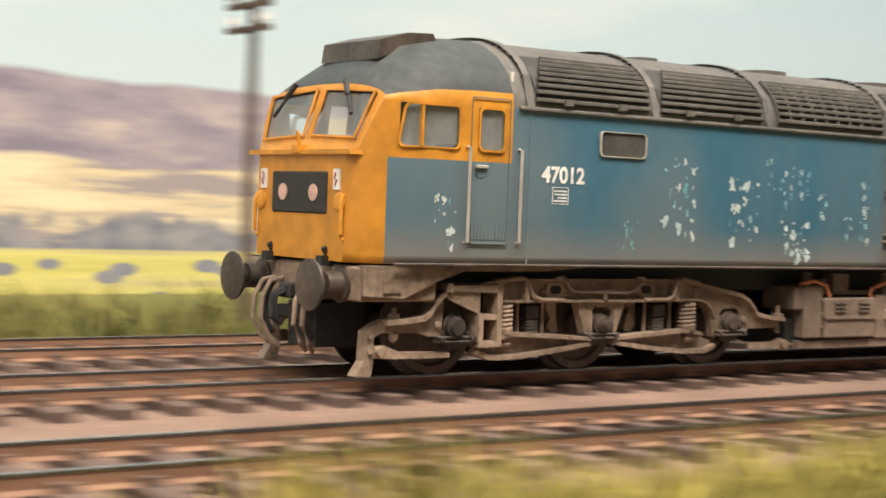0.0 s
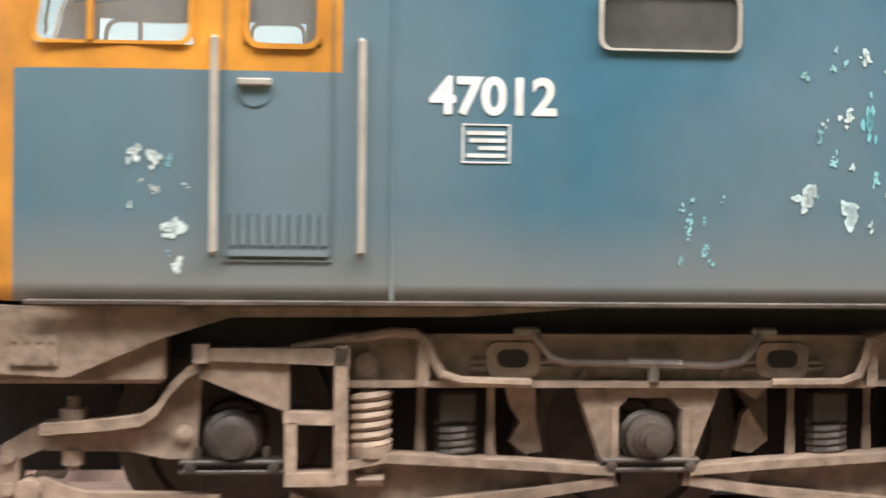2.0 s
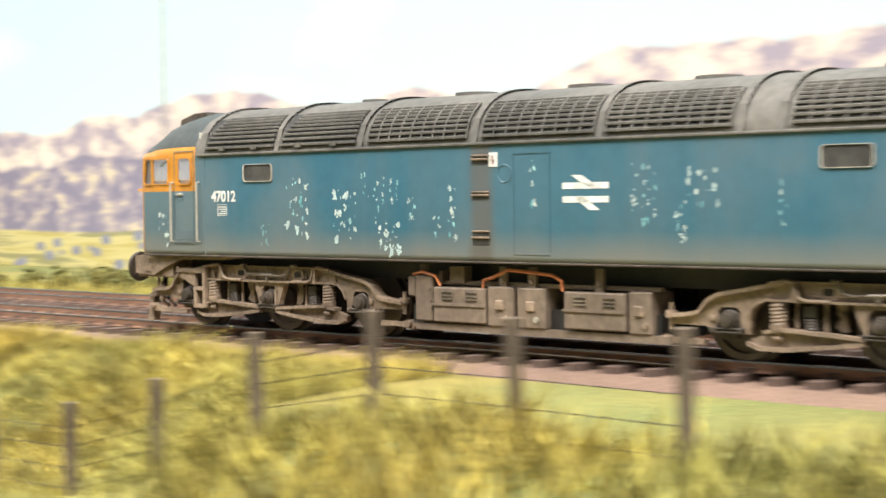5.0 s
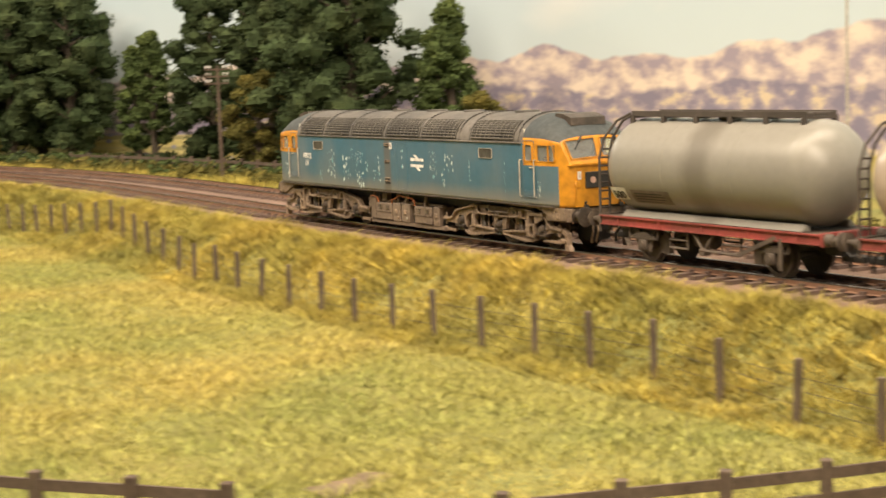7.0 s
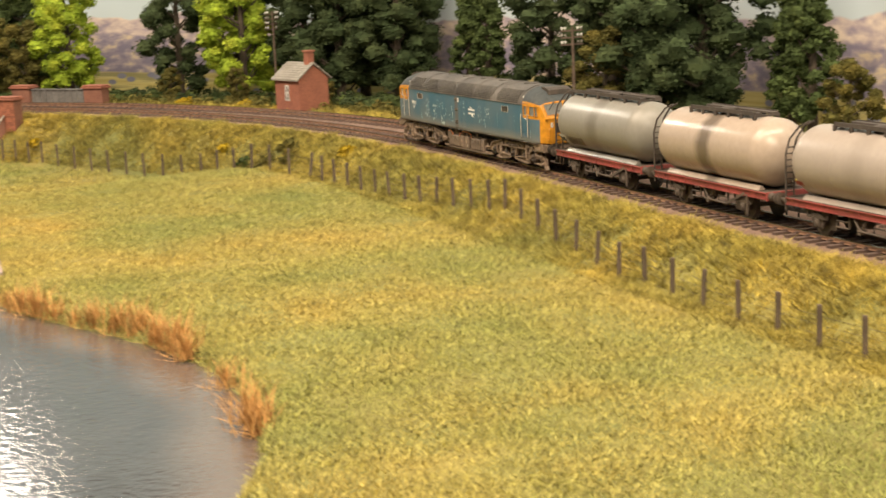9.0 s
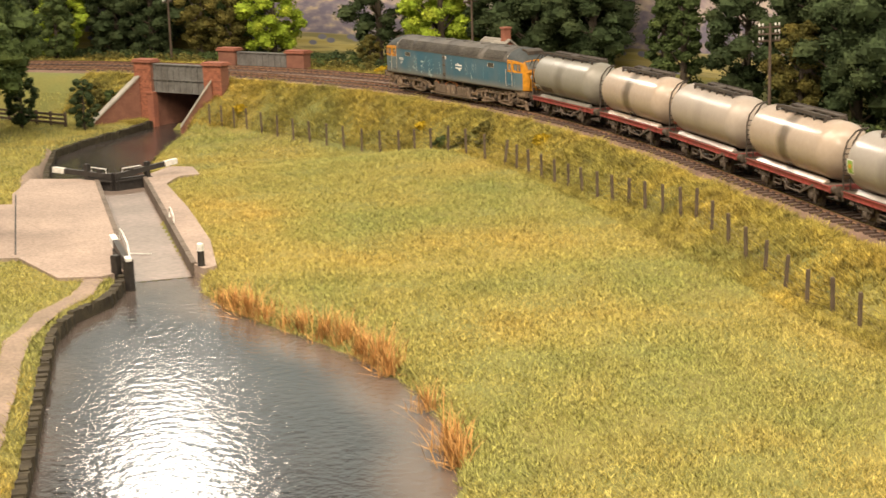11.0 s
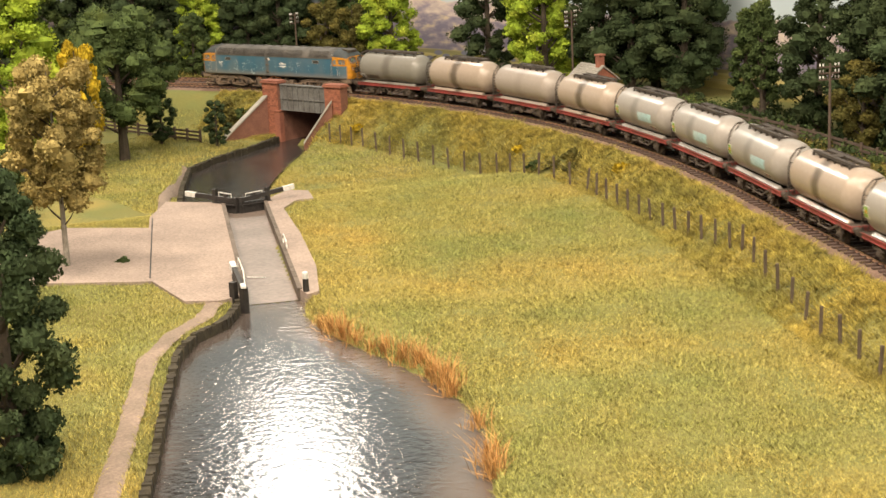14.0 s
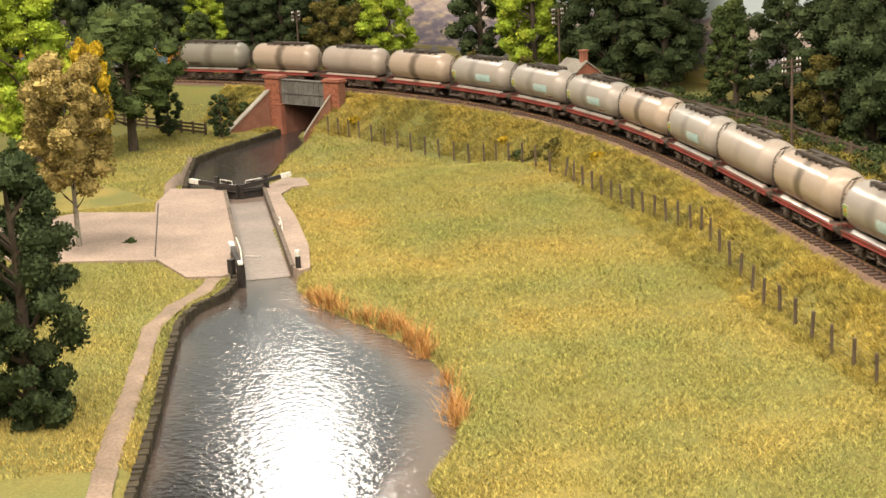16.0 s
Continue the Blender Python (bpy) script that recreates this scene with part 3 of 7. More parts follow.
# ---- the locomotive ----
def body_paint():
    """Faded blue, dusted with tan road dirt that lies thickest on the lower panels, rubbed lighter in vertical streaks."""
    m = material("faded rail blue body", (0.028, 0.112, 0.180), (0.058, 0.142, 0.198), 0.42, scale=16, fine=420, spread=1.2, amp=0.06)
    nt = m.node_tree
    bsdf = nt.nodes["Principled BSDF"]
    base = bsdf.inputs["Base Color"].links[0].from_socket
    co = nt.nodes.new("ShaderNodeTexCoord")
    sep = nt.nodes.new("ShaderNodeSeparateXYZ")
    nt.links.new(co.outputs["Object"], sep.inputs[0])
    dust = nt.nodes.new("ShaderNodeMapRange")
    nt.links.new(sep.outputs[2], dust.inputs["Value"])
    dust.inputs["From Min"].default_value, dust.inputs["From Max"].default_value = 0.0165, 0.0235
    dust.inputs["To Min"].default_value, dust.inputs["To Max"].default_value = 0.68, 0.0
    streak = nt.nodes.new("ShaderNodeTexNoise")
    mp = nt.nodes.new("ShaderNodeMapping")
    mp.inputs["Scale"].default_value = (90, 90, 12)
    nt.links.new(co.outputs["Object"], mp.inputs[0])
    nt.links.new(mp.outputs[0], streak.inputs["Vector"])
    streak.inputs["Scale"].default_value, streak.inputs["Detail"].default_value = 1.0, 5
    mul = nt.nodes.new("ShaderNodeMath")
    mul.operation = "MULTIPLY_ADD"
    nt.links.new(streak.outputs["Fac"], mul.inputs[0])
    mul.inputs[1].default_value = 0.45
    nt.links.new(dust.outputs["Result"], mul.inputs[2])
    sub = nt.nodes.new("ShaderNodeMath")
    sub.operation, sub.use_clamp = "SUBTRACT", True
    nt.links.new(mul.outputs[0], sub.inputs[0])
    sub.inputs[1].default_value = 0.15
    mix = nt.nodes.new("ShaderNodeMix")
    mix.data_type = "RGBA"
    nt.links.new(sub.outputs[0], mix.inputs[0])
    nt.links.new(base, mix.inputs[6])
    mix.inputs[7].default_value = (0.27, 0.225, 0.18, 1)
    # brown foot dirt down the line of the steps
    wob = nt.nodes.new("ShaderNodeTexNoise")
    wob.inputs["Scale"].default_value, wob.inputs["Detail"].default_value = 120, 4
    nt.links.new(co.outputs["Object"], wob.inputs["Vector"])
    sway = nt.nodes.new("ShaderNodeMath")
    sway.operation = "MULTIPLY_ADD"
    nt.links.new(wob.outputs["Fac"], sway.inputs[0])
    sway.inputs[1].default_value = 0.003
    nt.links.new(sep.outputs[0], sway.inputs[2])
    gap = nt.nodes.new("ShaderNodeMath")
    gap.operation = "SUBTRACT"
    nt.links.new(sway.outputs[0], gap.inputs[0])
    gap.inputs[1].default_value = 0.0102
    dist = nt.nodes.new("ShaderNodeMath")
    dist.operation = "ABSOLUTE"
    nt.links.new(gap.outputs[0], dist.inputs[0])
    foot = nt.nodes.new("ShaderNodeMapRange")
    nt.links.new(dist.outputs[0], foot.inputs["Value"])
    foot.inputs["From Min"].default_value, foot.inputs["From Max"].default_value = 0.0018, 0.0038
    foot.inputs["To Min"].default_value, foot.inputs["To Max"].default_value = 0.7, 0.0
    # grey bloom in broad cloudy patches
    cloud = nt.nodes.new("ShaderNodeTexNoise")
    cloud.inputs["Scale"].default_value, cloud.inputs["Detail"].default_value = 34, 4
    nt.links.new(co.outputs["Object"], cloud.inputs["Vector"])
    bloom = nt.nodes.new("ShaderNodeMapRange")
    nt.links.new(cloud.outputs["Fac"], bloom.inputs["Value"])
    bloom.inputs["From Min"].default_value, bloom.inputs["From Max"].default_value, bloom.inputs["To Max"].default_value = 0.5, 0.74, 0.5
    m2 = nt.nodes.new("ShaderNodeMix")
    m2.data_type = "RGBA"
    nt.links.new(bloom.outputs["Result"], m2.inputs[0])
    nt.links.new(mix.outputs[2], m2.inputs[6])
    m2.inputs[7].default_value = (0.17, 0.19, 0.195, 1)
    m3 = nt.nodes.new("ShaderNodeMix")
    m3.data_type = "RGBA"
    nt.links.new(foot.outputs["Result"], m3.inputs[0])
    nt.links.new(m2.outputs[2], m3.inputs[6])
    m3.inputs[7].default_value = (0.115, 0.098, 0.085, 1)
    nt.links.new(m3.outputs[2], bsdf.inputs["Base Color"])
    return m


BODY = body_paint()
CABROOF = material("dark cab roof", (0.035, 0.045, 0.05), (0.06, 0.065, 0.063), 0.75, scale=40, fine=500)
RUBBER = material("dark pane", (0.055, 0.053, 0.05), (0.085, 0.08, 0.075), 0.15, scale=150)
ALLOY = material("bare alloy", (0.55, 0.51, 0.45), (0.40, 0.36, 0.31), 0.35, 0.25, scale=120)
CABWALL = material("cab interior", (0.62, 0.60, 0.54), (0.5, 0.48, 0.43), 0.8)
COPPER = material("orange pipe", (0.55, 0.20, 0.08), (0.42, 0.15, 0.07), 0.5)
FLAKE = material("bare primer patches", (0.62, 0.66, 0.63), (0.42, 0.56, 0.57), 0.6, scale=160, spread=0.5)
SCRATCH = material("turquoise undercoat", (0.16, 0.42, 0.47), (0.38, 0.58, 0.58), 0.6, scale=160, spread=0.5)
BOXGREY = material("battery box grey brown", (0.115, 0.084, 0.063), (0.19, 0.142, 0.107), 0.65, scale=50, fine=600)
LENS = material("pale marker disc", (0.62, 0.40, 0.33), None, 0.35)

YF = [1.0, 0.985, 0.9, 0.75, 0.55, 0.35, 0.2, 0.07, 0.0]


def section(x):
    a = abs(x)
    w = float(np.interp(a, [0, 112, 114.5, 117.2, 118.3, 119.7, 121.2, 122.2], [18.2, 18.2, 18.0, 17.2, 16.6, 15.7, 14.3, 12.6]))
    h = float(np.interp(a, [0, 94, 104, 110.5, 114.5, 117.2, 118.3, 119.7, 121.2, 122.2], [51.8, 51.8, 51.4, 49.9, 47.4, 44.5, 43.2, 38.8, 34.3, 33.2]))
    zc = min(40.6, h - 0.9)
    return w, h, zc


def roof_at(x, f, off=0.0):
    """A point of the roof at fraction f of the half width (sign: side), raised by off."""
    w, h, zc = section(x)
    z = zc + (h - zc) * math.sqrt(max(0.0, 1 - abs(f) ** 2.4))
    n = Vector((0, f * w, (z - 30) * 0.9)).normalized()
    return Vector((x, f * w, z)) + n * off


def build_shell():
    half = [96.6, 98, 103, 104.6, 106.3, 110.5, 116.4, 117.9, 118.3, 118.6, 119.7, 120.9, 121.2, 122.2]
    xs = sorted([-x for x in half] + [-60, -20, 20, 60] + half)
    bm = bmesh.new()
    rings = []
    for x in xs:
        w, h, zc = section(x)
        lev = [17.1]
        for i, z in enumerate((18.4, 32.3, 33.9, 40.2)):
            lev.append(min(z, zc - 0.25 * (4 - i)))
        halfring = [(w * 0.985, lev[0])] + [(w, z) for z in lev[1:]] + [(f * w, zc + (h - zc) * math.sqrt(1 - f ** 2.4)) for f in YF]
        ring = [bm.verts.new((x, y, z)) for y, z in halfring] + [bm.verts.new((x, -y, z)) for y, z in reversed(halfring[:-1])]
        rings.append(ring)
    n = len(rings[0])
    side = len(YF) + 5
    for (xa, A), (xb, B) in zip(zip(xs, rings), list(zip(xs, rings))[1:]):
        am = abs(xa + xb) / 2
        for k in range(n - 1):
            j = k if k < side - 1 else n - 2 - k
            hole = (j == 3 and (98 < am < 103 or 106.3 < am < 116.4)) or (7 <= j <= 11 and 118.6 < am < 120.9)
            if hole:
                continue
            f = bm.faces.new((A[k], B[k], B[k + 1], A[k + 1]))
            f.smooth = True
            if am > 117.9:
                f.material_index = 1 if am > 118.3 or j <= 5 else 2
            elif am > 96.6:
                f.material_index = 1 if 2 <= j <= 5 else (0 if j < 2 else 2)
            else:
                f.material_index = 0 if j < 5 else 3
    for ring, flip in ((rings[0], False), (rings[-1], True)):
        f = bm.faces.new(ring if flip else ring[::-1])
        f.material_index = 1
    for (xa, A), (xb, B) in zip(zip(xs, rings), list(zip(xs, rings))[1:]):
        bm.faces.new((A[-1], B[-1], B[0], A[0]))
    bmesh.ops.recalc_face_normals(bm, faces=bm.faces[:])
    return part("body", bm, [BODY, YELLOW, CABROOF, ROOF], LOCO, "faded blue body with yellow cab surrounds and sooty grey roof")


def ring_frame(bm, pts, width, depth, normal):
    """A flat frame round the polygon pts, standing proud along normal."""
    c = sum((Vector(p) for p in pts), Vector()) / len(pts)
    n = Vector(normal).normalized()
    out = [Vector(p) + (Vector(p) - c).normalized() * width for p in pts]
    rows = [[bm.verts.new(Vector(p) + n * k) for p in src] for src, k in ((pts, 0), (pts, depth), (out, depth), (out, 0))]
    m = len(pts)
    for a, b in zip(rows, rows[1:]):
        for i in range(m):
            bm.faces.new((a[i], a[(i + 1) % m], b[(i + 1) % m], b[i]))
    bmesh.ops.recalc_face_normals(bm, faces=bm.faces[:])
    return bm


def pane(name, pts, mat, parent, label=""):
    bm = bmesh.new()
    bm.faces.new([bm.verts.new(p) for p in pts])
    ob = part(name, bm, mat, parent, label)
    ob.visible_shadow = False
    return ob


def rounded(x0, x1, z0, z1, r, y):
    pts = []
    for cx, cz, a0 in ((x1 - r, z1 - r, 0), (x0 + r, z1 - r, 90), (x0 + r, z0 + r, 180), (x1 - r, z0 + r, 270)):
        for a in (0, 30, 60, 90):
            q = radians(a0 + a)
            pts.append((cx + r * math.cos(q), y, cz + r * math.sin(q)))
    return pts


def patch_plate(bm, x, z, sx, sz, y, rnd, n=7):
    """An irregular thin flake on the side sheet."""
    pts = []
    for i in range(n):
        a = 2 * math.pi * i / n
        k = rnd.uniform(0.62, 1.15)
        pts.append((x + sx * k * math.cos(a), z + sz * k * math.sin(a)))
    prism(bm, pts, min(y, y + 0.05 * np.sign(y)), max(y, y + 0.05 * np.sign(y)), "y")


def letters(text, size, at, parent, mat, name, label="", turn=None):
    cu = bpy.data.curves.new(name, "FONT")
    cu.body, cu.size, cu.extrude, cu.offset, cu.align_x = text, size * MM, 0.00002, size * 0.03 * MM, "CENTER"
    tmp = new(name + "_src", cu)
    dg = bpy.context.evaluated_depsgraph_get()
    me = bpy.data.meshes.new_from_object(tmp.evaluated_get(dg))
    bpy.data.objects.remove(tmp)
    me.materials.clear()
    me.materials.append(mat)
    ob = new(name, me)
    ob.parent = parent
    m = pose(at[0] * MM, at[1] * MM, at[2] * MM, 90, 0, 180 if at[1] > 0 else 0)
    me.transform(m)
    if label:
        ob["label"] = label
    return ob


def spring(bm, x, y, z0, z1, r, turns=6, wire=0.42):
    pts = []
    n = turns * 10
    for i in range(n + 1):
        a = 2 * math.pi * i / 10
        pts.append((x + r * math.cos(a), y + r * math.sin(a), z0 + (z1 - z0) * i / n))
    return pipe(bm, pts, wire, 6)


def wheelset(parent, x, r, gauge=8.2):
    bm = bmesh.new()
    for s in (-1, 1):
        lathe(bm, [(0, 2), (0, r + 0.9), (s * 0.6, r + 0.9), (s * 0.7, r), (s * 2.2, r - 0.1), (s * 2.2, r - 1.3), (s * 1.5, r - 1.6), (s * 1.4, 2.4), (s * 2.4, 2.2), (s * 2.4, 0.4)], (x, s * (gauge - 1.1), r), "y", 28)
    rod(bm, (x, -gauge, r), (x, gauge, r), 1.2, seg=10)
    return part("wheelset", bm, TYRE, parent, smooth=True)




def build_bogie(cx, out):
    X = lambda a: cx + out * (a + 0.4)
    # core block coloured near-black, so the depth behind the frames reads as shade
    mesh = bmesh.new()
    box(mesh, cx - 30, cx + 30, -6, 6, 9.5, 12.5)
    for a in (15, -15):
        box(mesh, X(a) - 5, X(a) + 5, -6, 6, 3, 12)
    bg = part("bogie", mesh, CAVITY_SHADE, LOCO, "dust-brown three-axle bogie")
    for a in (29.2, 0.5, -28.6):
        wheelset(bg, X(a), 7.5)
    for s in (-1, 1):
        def plate(bm, pts, y0, y1):
            prism(bm, [(X(a), z) for a, z in pts], min(s * y0, s * y1), max(s * y0, s * y1), "y")

        def lip(bm, pts, y0, y1, thick):
            """A flange of even thickness that follows the points."""
            prism(bm, [(X(a), z) for a, z in pts] + [(X(a), z - thick) for a, z in reversed(pts)], min(s * y0, s * y1), max(s * y0, s * y1), "y")

        # top frame: web, bottom and top flanges, upright ribs
        bm = bmesh.new()
        plate(bm, [(22, 14.6), (-16, 14.6), (-16, 11.4), (22, 11.4)], 13.2, 14.6)
        lip(bm, [(22, 14.9), (-15.5, 14.9)], 13.0, 15.0, 0.4)
        lip(bm, [(22, 11.75), (-15.5, 11.7)], 13.0, 15.7, 0.45)
        for a in (16.4, -15.2):
            plate(bm, [(a - 0.4, 11.4), (a + 0.4, 11.4), (a + 0.35, 14.4), (a - 0.35, 14.5)], 14.5, 16.0)
        for a in (5.4, -4.6):
            plate(bm, [(a - 0.3, 11.6), (a + 0.3, 11.6), (a - 0.5, 13.0), (a - 0.9, 13.0)], 14.5, 15.0)
        for a in (20.2, -20.4):
            lathe(bm, [(s * 14.4, 0.85), (s * 15.1, 0.85), (s * 15.15, 0.45)], (X(a), 0, 12.8), "y", 12)
            plate(bm, [(a - 0.85, 11.6), (a + 0.85, 11.6), (a + 0.85, 12.8), (a - 0.85, 12.8)], 14.4, 15.0)
        part("side_frame", bm, FRAME, bg)
        # outer bracket: a wedge plate running into a box with two square openings
        bm = bmesh.new()
        plate(bm, [(31.4, 13.5), (25.4, 13.5), (25.4, 9.6), (31.4, 12.0)], 15.2, 16.0)
        plate(bm, [(31.6, 14.0), (21.4, 14.0), (21.4, 12.8), (31.6, 13.2)], 12.6, 16.4)
        plate(bm, [(31.8, 14.3), (30.8, 14.3), (30.8, 13.0), (31.8, 13.0)], 15.0, 16.6)
        plate(bm, [(22.4, 14.2), (21.5, 14.2), (21.5, 4.8), (22.4, 4.8)], 12.6, 16.4)
        plate(bm, [(25.8, 9.7), (22.3, 9.6), (22.3, 8.8), (25.8, 8.9)], 12.6, 16.3)
        plate(bm, [(25.7, 9.0), (24.9, 9.0), (24.9, 4.8), (25.7, 4.8)], 12.6, 16.3)
        plate(bm, [(25.7, 5.6), (22.3, 5.6), (22.3, 4.7), (25.7, 4.7)], 12.6, 16.4)
        part("spring_bracket", bm, FRAME, bg)
        # outer swan neck down to the guard
        bm = bmesh.new()
        plate(bm, [(31.2, 12.8), (33.2, 11.2), (34.7, 9.2), (41.6, 8.5), (41.6, 7.0), (36, 6.9), (33.6, 6.4), (31.6, 6.4)], 13.6, 14.8)
        lip(bm, [(30.8, 13.4), (32.2, 12.7), (33.3, 11.6), (34.2, 10.2), (35.2, 9.5), (37.5, 9.2), (41.8, 8.9)], 13.0, 16.0, 0.75)
        lathe(bm, [(s * 14.7, 0.6), (s * 15.2, 0.6), (s * 15.3, 0.3)], (X(32.4), 0, 8.1), "y", 12)
        part("swan_neck", bm, FRAME, bg)
        # inner swan neck with the opening for its axlebox
        bm = bmesh.new()
        plate(bm, [(-15.4, 14.7), (-20, 13.9), (-30.3, 12.0), (-32.4, 11.0), (-34.2, 8.8), (-41, 7.9), (-41, 6.6), (-33, 6.5), (-32.2, 5.3), (-31.0, 5.3), (-30.9, 9.2), (-30.2, 10.0), (-27.0, 10.0),
                   (-26.3, 9.2), (-26.2, 5.3), (-24.6, 5.3), (-24.3, 7.6), (-23.4, 10.0), (-22, 11.1), (-20.6, 11.4), (-15.4, 11.4)], 13.4, 14.8)
        lip(bm, [(-15.2, 15.1), (-16.6, 15.2), (-20, 14.5), (-30.4, 12.6), (-32.6, 11.5), (-34.4, 9.4), (-36, 9.0), (-41.2, 8.4)], 13.0, 15.9, 0.7)
        lip(bm, [(-15.4, 11.75), (-20.8, 11.75), (-22.3, 11.3), (-23.6, 10.2), (-24.4, 8.6)], 13.0, 15.6, 0.4)
        lathe(bm, [(s * 14.7, 0.6), (s * 15.2, 0.6), (s * 15.3, 0.3)], (X(-31.9), 0, 8.0), "y", 12)
        part("swan_neck", bm, FRAME, bg)
        # horn guides of the middle axle
        bm = bmesh.new()
        plate(bm, [(5.6, 11.3), (3.9, 6.4), (2.8, 6.4), (2.8, 9.6), (2.0, 10.5), (-1.0, 10.5), (-1.8, 9.6), (-1.8, 6.4), (-2.7, 6.4), (-4.6, 11.3)], 13.4, 15.0)
        for a in (3.0, -2.0):
            plate(bm, [(a - 0.25, 6.4), (a + 0.25, 6.4), (a + 0.25, 9.8), (a - 0.25, 9.8)], 14.8, 15.5)
        part("horn_guide", bm, FRAME, bg)
        # equalising beams, hollow between their edges
        for e, k in ((1, 0.5), (-1, 0.3)):
            bm = bmesh.new()
            P = lambda a, z: (k + e * a, z)
            plate(bm, [P(18.6, 6.4), P(3.2, 5.4), P(2.4, 4.6), P(10, 3.7), P(17.4, 2.9), P(22.4, 2.8), P(24.6, 3.8), P(24.6, 4.6), P(20.4, 5.8)], 13.6, 14.6)
            lip(bm, [P(21.6, 6.2), P(18.4, 6.8), P(8, 6.2), P(2.6, 5.8)], 13.4, 15.9, 0.6)
            lip(bm, [P(24.8, 4.2), P(22.4, 3.4), P(17.4, 3.4), P(8, 4.4), P(2.6, 5.2)], 13.4, 15.7, 0.75)
            plate(bm, [P(7.6, 6.0), P(2.4, 5.6), P(2.2, 4.4), P(6.6, 4.3)], 13.6, 15.3)
            part("equaliser_beam", bm, FRAME, bg)
        for a in (29.2, 0.5, -28.6):
            bm = bmesh.new()
            box(bm, X(a) - 2.1, X(a) + 2.1, min(s * 12.6, s * 14.0), max(s * 12.6, s * 14.0), 5.8, 9.4, 0.3)
            lathe(bm, [(s * 13.8, 2.05), (s * 14.5, 2.0), (s * 14.7, 1.7), (s * 15.4, 1.65), (s * 15.5, 1.25), (s * 16.1, 1.2), (s * 16.2, 0.5)], (X(a), 0, 7.7), "y", 22)
            if a == 0.5:
                lathe(bm, [(s * 16.0, 0.95), (s * 16.5, 0.95), (s * 16.55, 0.75), (s * 17.3, 0.75), (s * 17.35, 0.3)], (X(a), 0, 7.7), "y", 14)
            for da in (-2.3, 2.3):
                rod(bm, (X(a + da), s * 15.0, 6.2), (X(a + da), s * 15.0, 7.2), 0.28)
            part("axlebox", bm, GRIME, bg, "grimy axlebox with round cover", smooth=True)
            bm = bmesh.new()
            box(bm, X(a) - 3.5, X(a) + 3.5, min(s * 13.2, s * 15.8), max(s * 13.2, s * 15.8), 5.4, 5.75, 0.1)
            box(bm, X(a) - 3.5, X(a) + 3.5, min(s * 13.2, s * 15.8), max(s * 13.2, s * 15.8), 6.05, 6.4, 0.1)
            box(bm, X(a) - 3.4, X(a) + 3.4, min(s * 13.2, s * 15.4), max(s * 13.2, s * 15.4), 5.6, 6.2)
            for da in (-2.8, 2.8):
                lathe(bm, [(s * 15.3, 0.42), (s * 15.95, 0.42), (s * 16.0, 0.2)], (X(a + da), 0, 5.9), "y", 6)
            box(bm, X(a) - 1.9, X(a) + 1.9, min(s * 13.4, s * 14.8), max(s * 13.4, s * 14.8), 4.4, 5.4)
            part("keeper_plate", bm, GRIME, bg)
        for a in (19.9, -18.7):
            bm = spring(bmesh.new(), X(a), s * 14.6, 7.2, 11.2, 1.25, 6, 0.33)
            rod(bm, (X(a), s * 14.6, 6.6), (X(a), s * 14.6, 11.3), 0.85, seg=10)
            lathe(bm, [(6.5, 1.5), (7.3, 1.55), (7.35, 1.2)], (X(a), s * 14.6, 0), "z", 16)
            rod(bm, (X(a), s * 14.6, 6.5), (X(a), s * 14.6, 4.4), 0.95, 0.5, 10)
            rod(bm, (X(a - 0.9), s * 15.0, 5.0), (X(a + 0.9), s * 15.0, 5.0), 0.55, seg=8)
            part("coil_spring", bm, FRAME, bg)
        for a in (13.8, -12.9):
            bm = spring(bmesh.new(), X(a), s * 13.2, 6.6, 8.6, 1.25, 4, 0.3)
            rod(bm, (X(a), s * 13.2, 6.2), (X(a), s * 13.2, 8.6), 0.95, seg=10)
            box(bm, X(a) - 1.25, X(a) + 1.25, s * 13.2 - 1.2, s * 13.2 + 1.2, 8.6, 10.9, 0.25)
            part("damper", bm, GRIME, bg, "dark sprung damper")
        for a, e in ((9.0, 1), (-7.7, -1)):
            bm = bmesh.new()
            prism(bm, [(X(a - 0.9), 11.0), (X(a + 1.3), 11.0), (X(a + e * 0.9), 9.6), (X(a + e * 0.2), 8.6), (X(a + e * 1.0), 7.2), (X(a - e * 0.2), 6.3), (X(a - e * 1.4), 6.5), (X(a - e * 0.9), 9.0)], min(s * 12.0, s * 12.9), max(s * 12.0, s * 12.9), "y")
            part("brake_block", bm, FRAME, bg)
        for a in (16.3, 11.4, -10.2, -15.8):
            bm = bmesh.new()
            rod(bm, (X(a), s * 13.4, 6.2), (X(a), s * 13.4, 8.4), 0.42, 0.36, 7)
            rod(bm, (X(a), s * 13.4, 8.4), (X(a), s * 13.4, 11.4), 0.3, 0.3, 7)
            part("brake_hanger", bm, FRAME, bg)
        for a in (10.1, -9.0):
            bm = bmesh.new()
            prism(bm, [(p[0], p[2]) for p in rounded(X(a) - 1.9, X(a) + 1.9, 11.9, 14.35, 0.8, 0)], min(s * 14.4, s * 15.0), max(s * 14.4, s * 15.0), "y")
            # dark pad painted as the shaded opening of the eye
            prism(bm, [(p[0], p[2]) for p in rounded(X(a) - 1.1, X(a) + 1.1, 12.6, 13.85, 0.55, 0)], min(s * 14.9, s * 15.03), max(s * 14.9, s * 15.03), "y", 1)
            for da in (-2.4, 2.4):
                for z in (12.5, 13.0):
                    rod(bm, (X(a + da - 0.5), s * 14.9, z), (X(a + da + 0.5), s * 14.9, z), 0.2, seg=6)
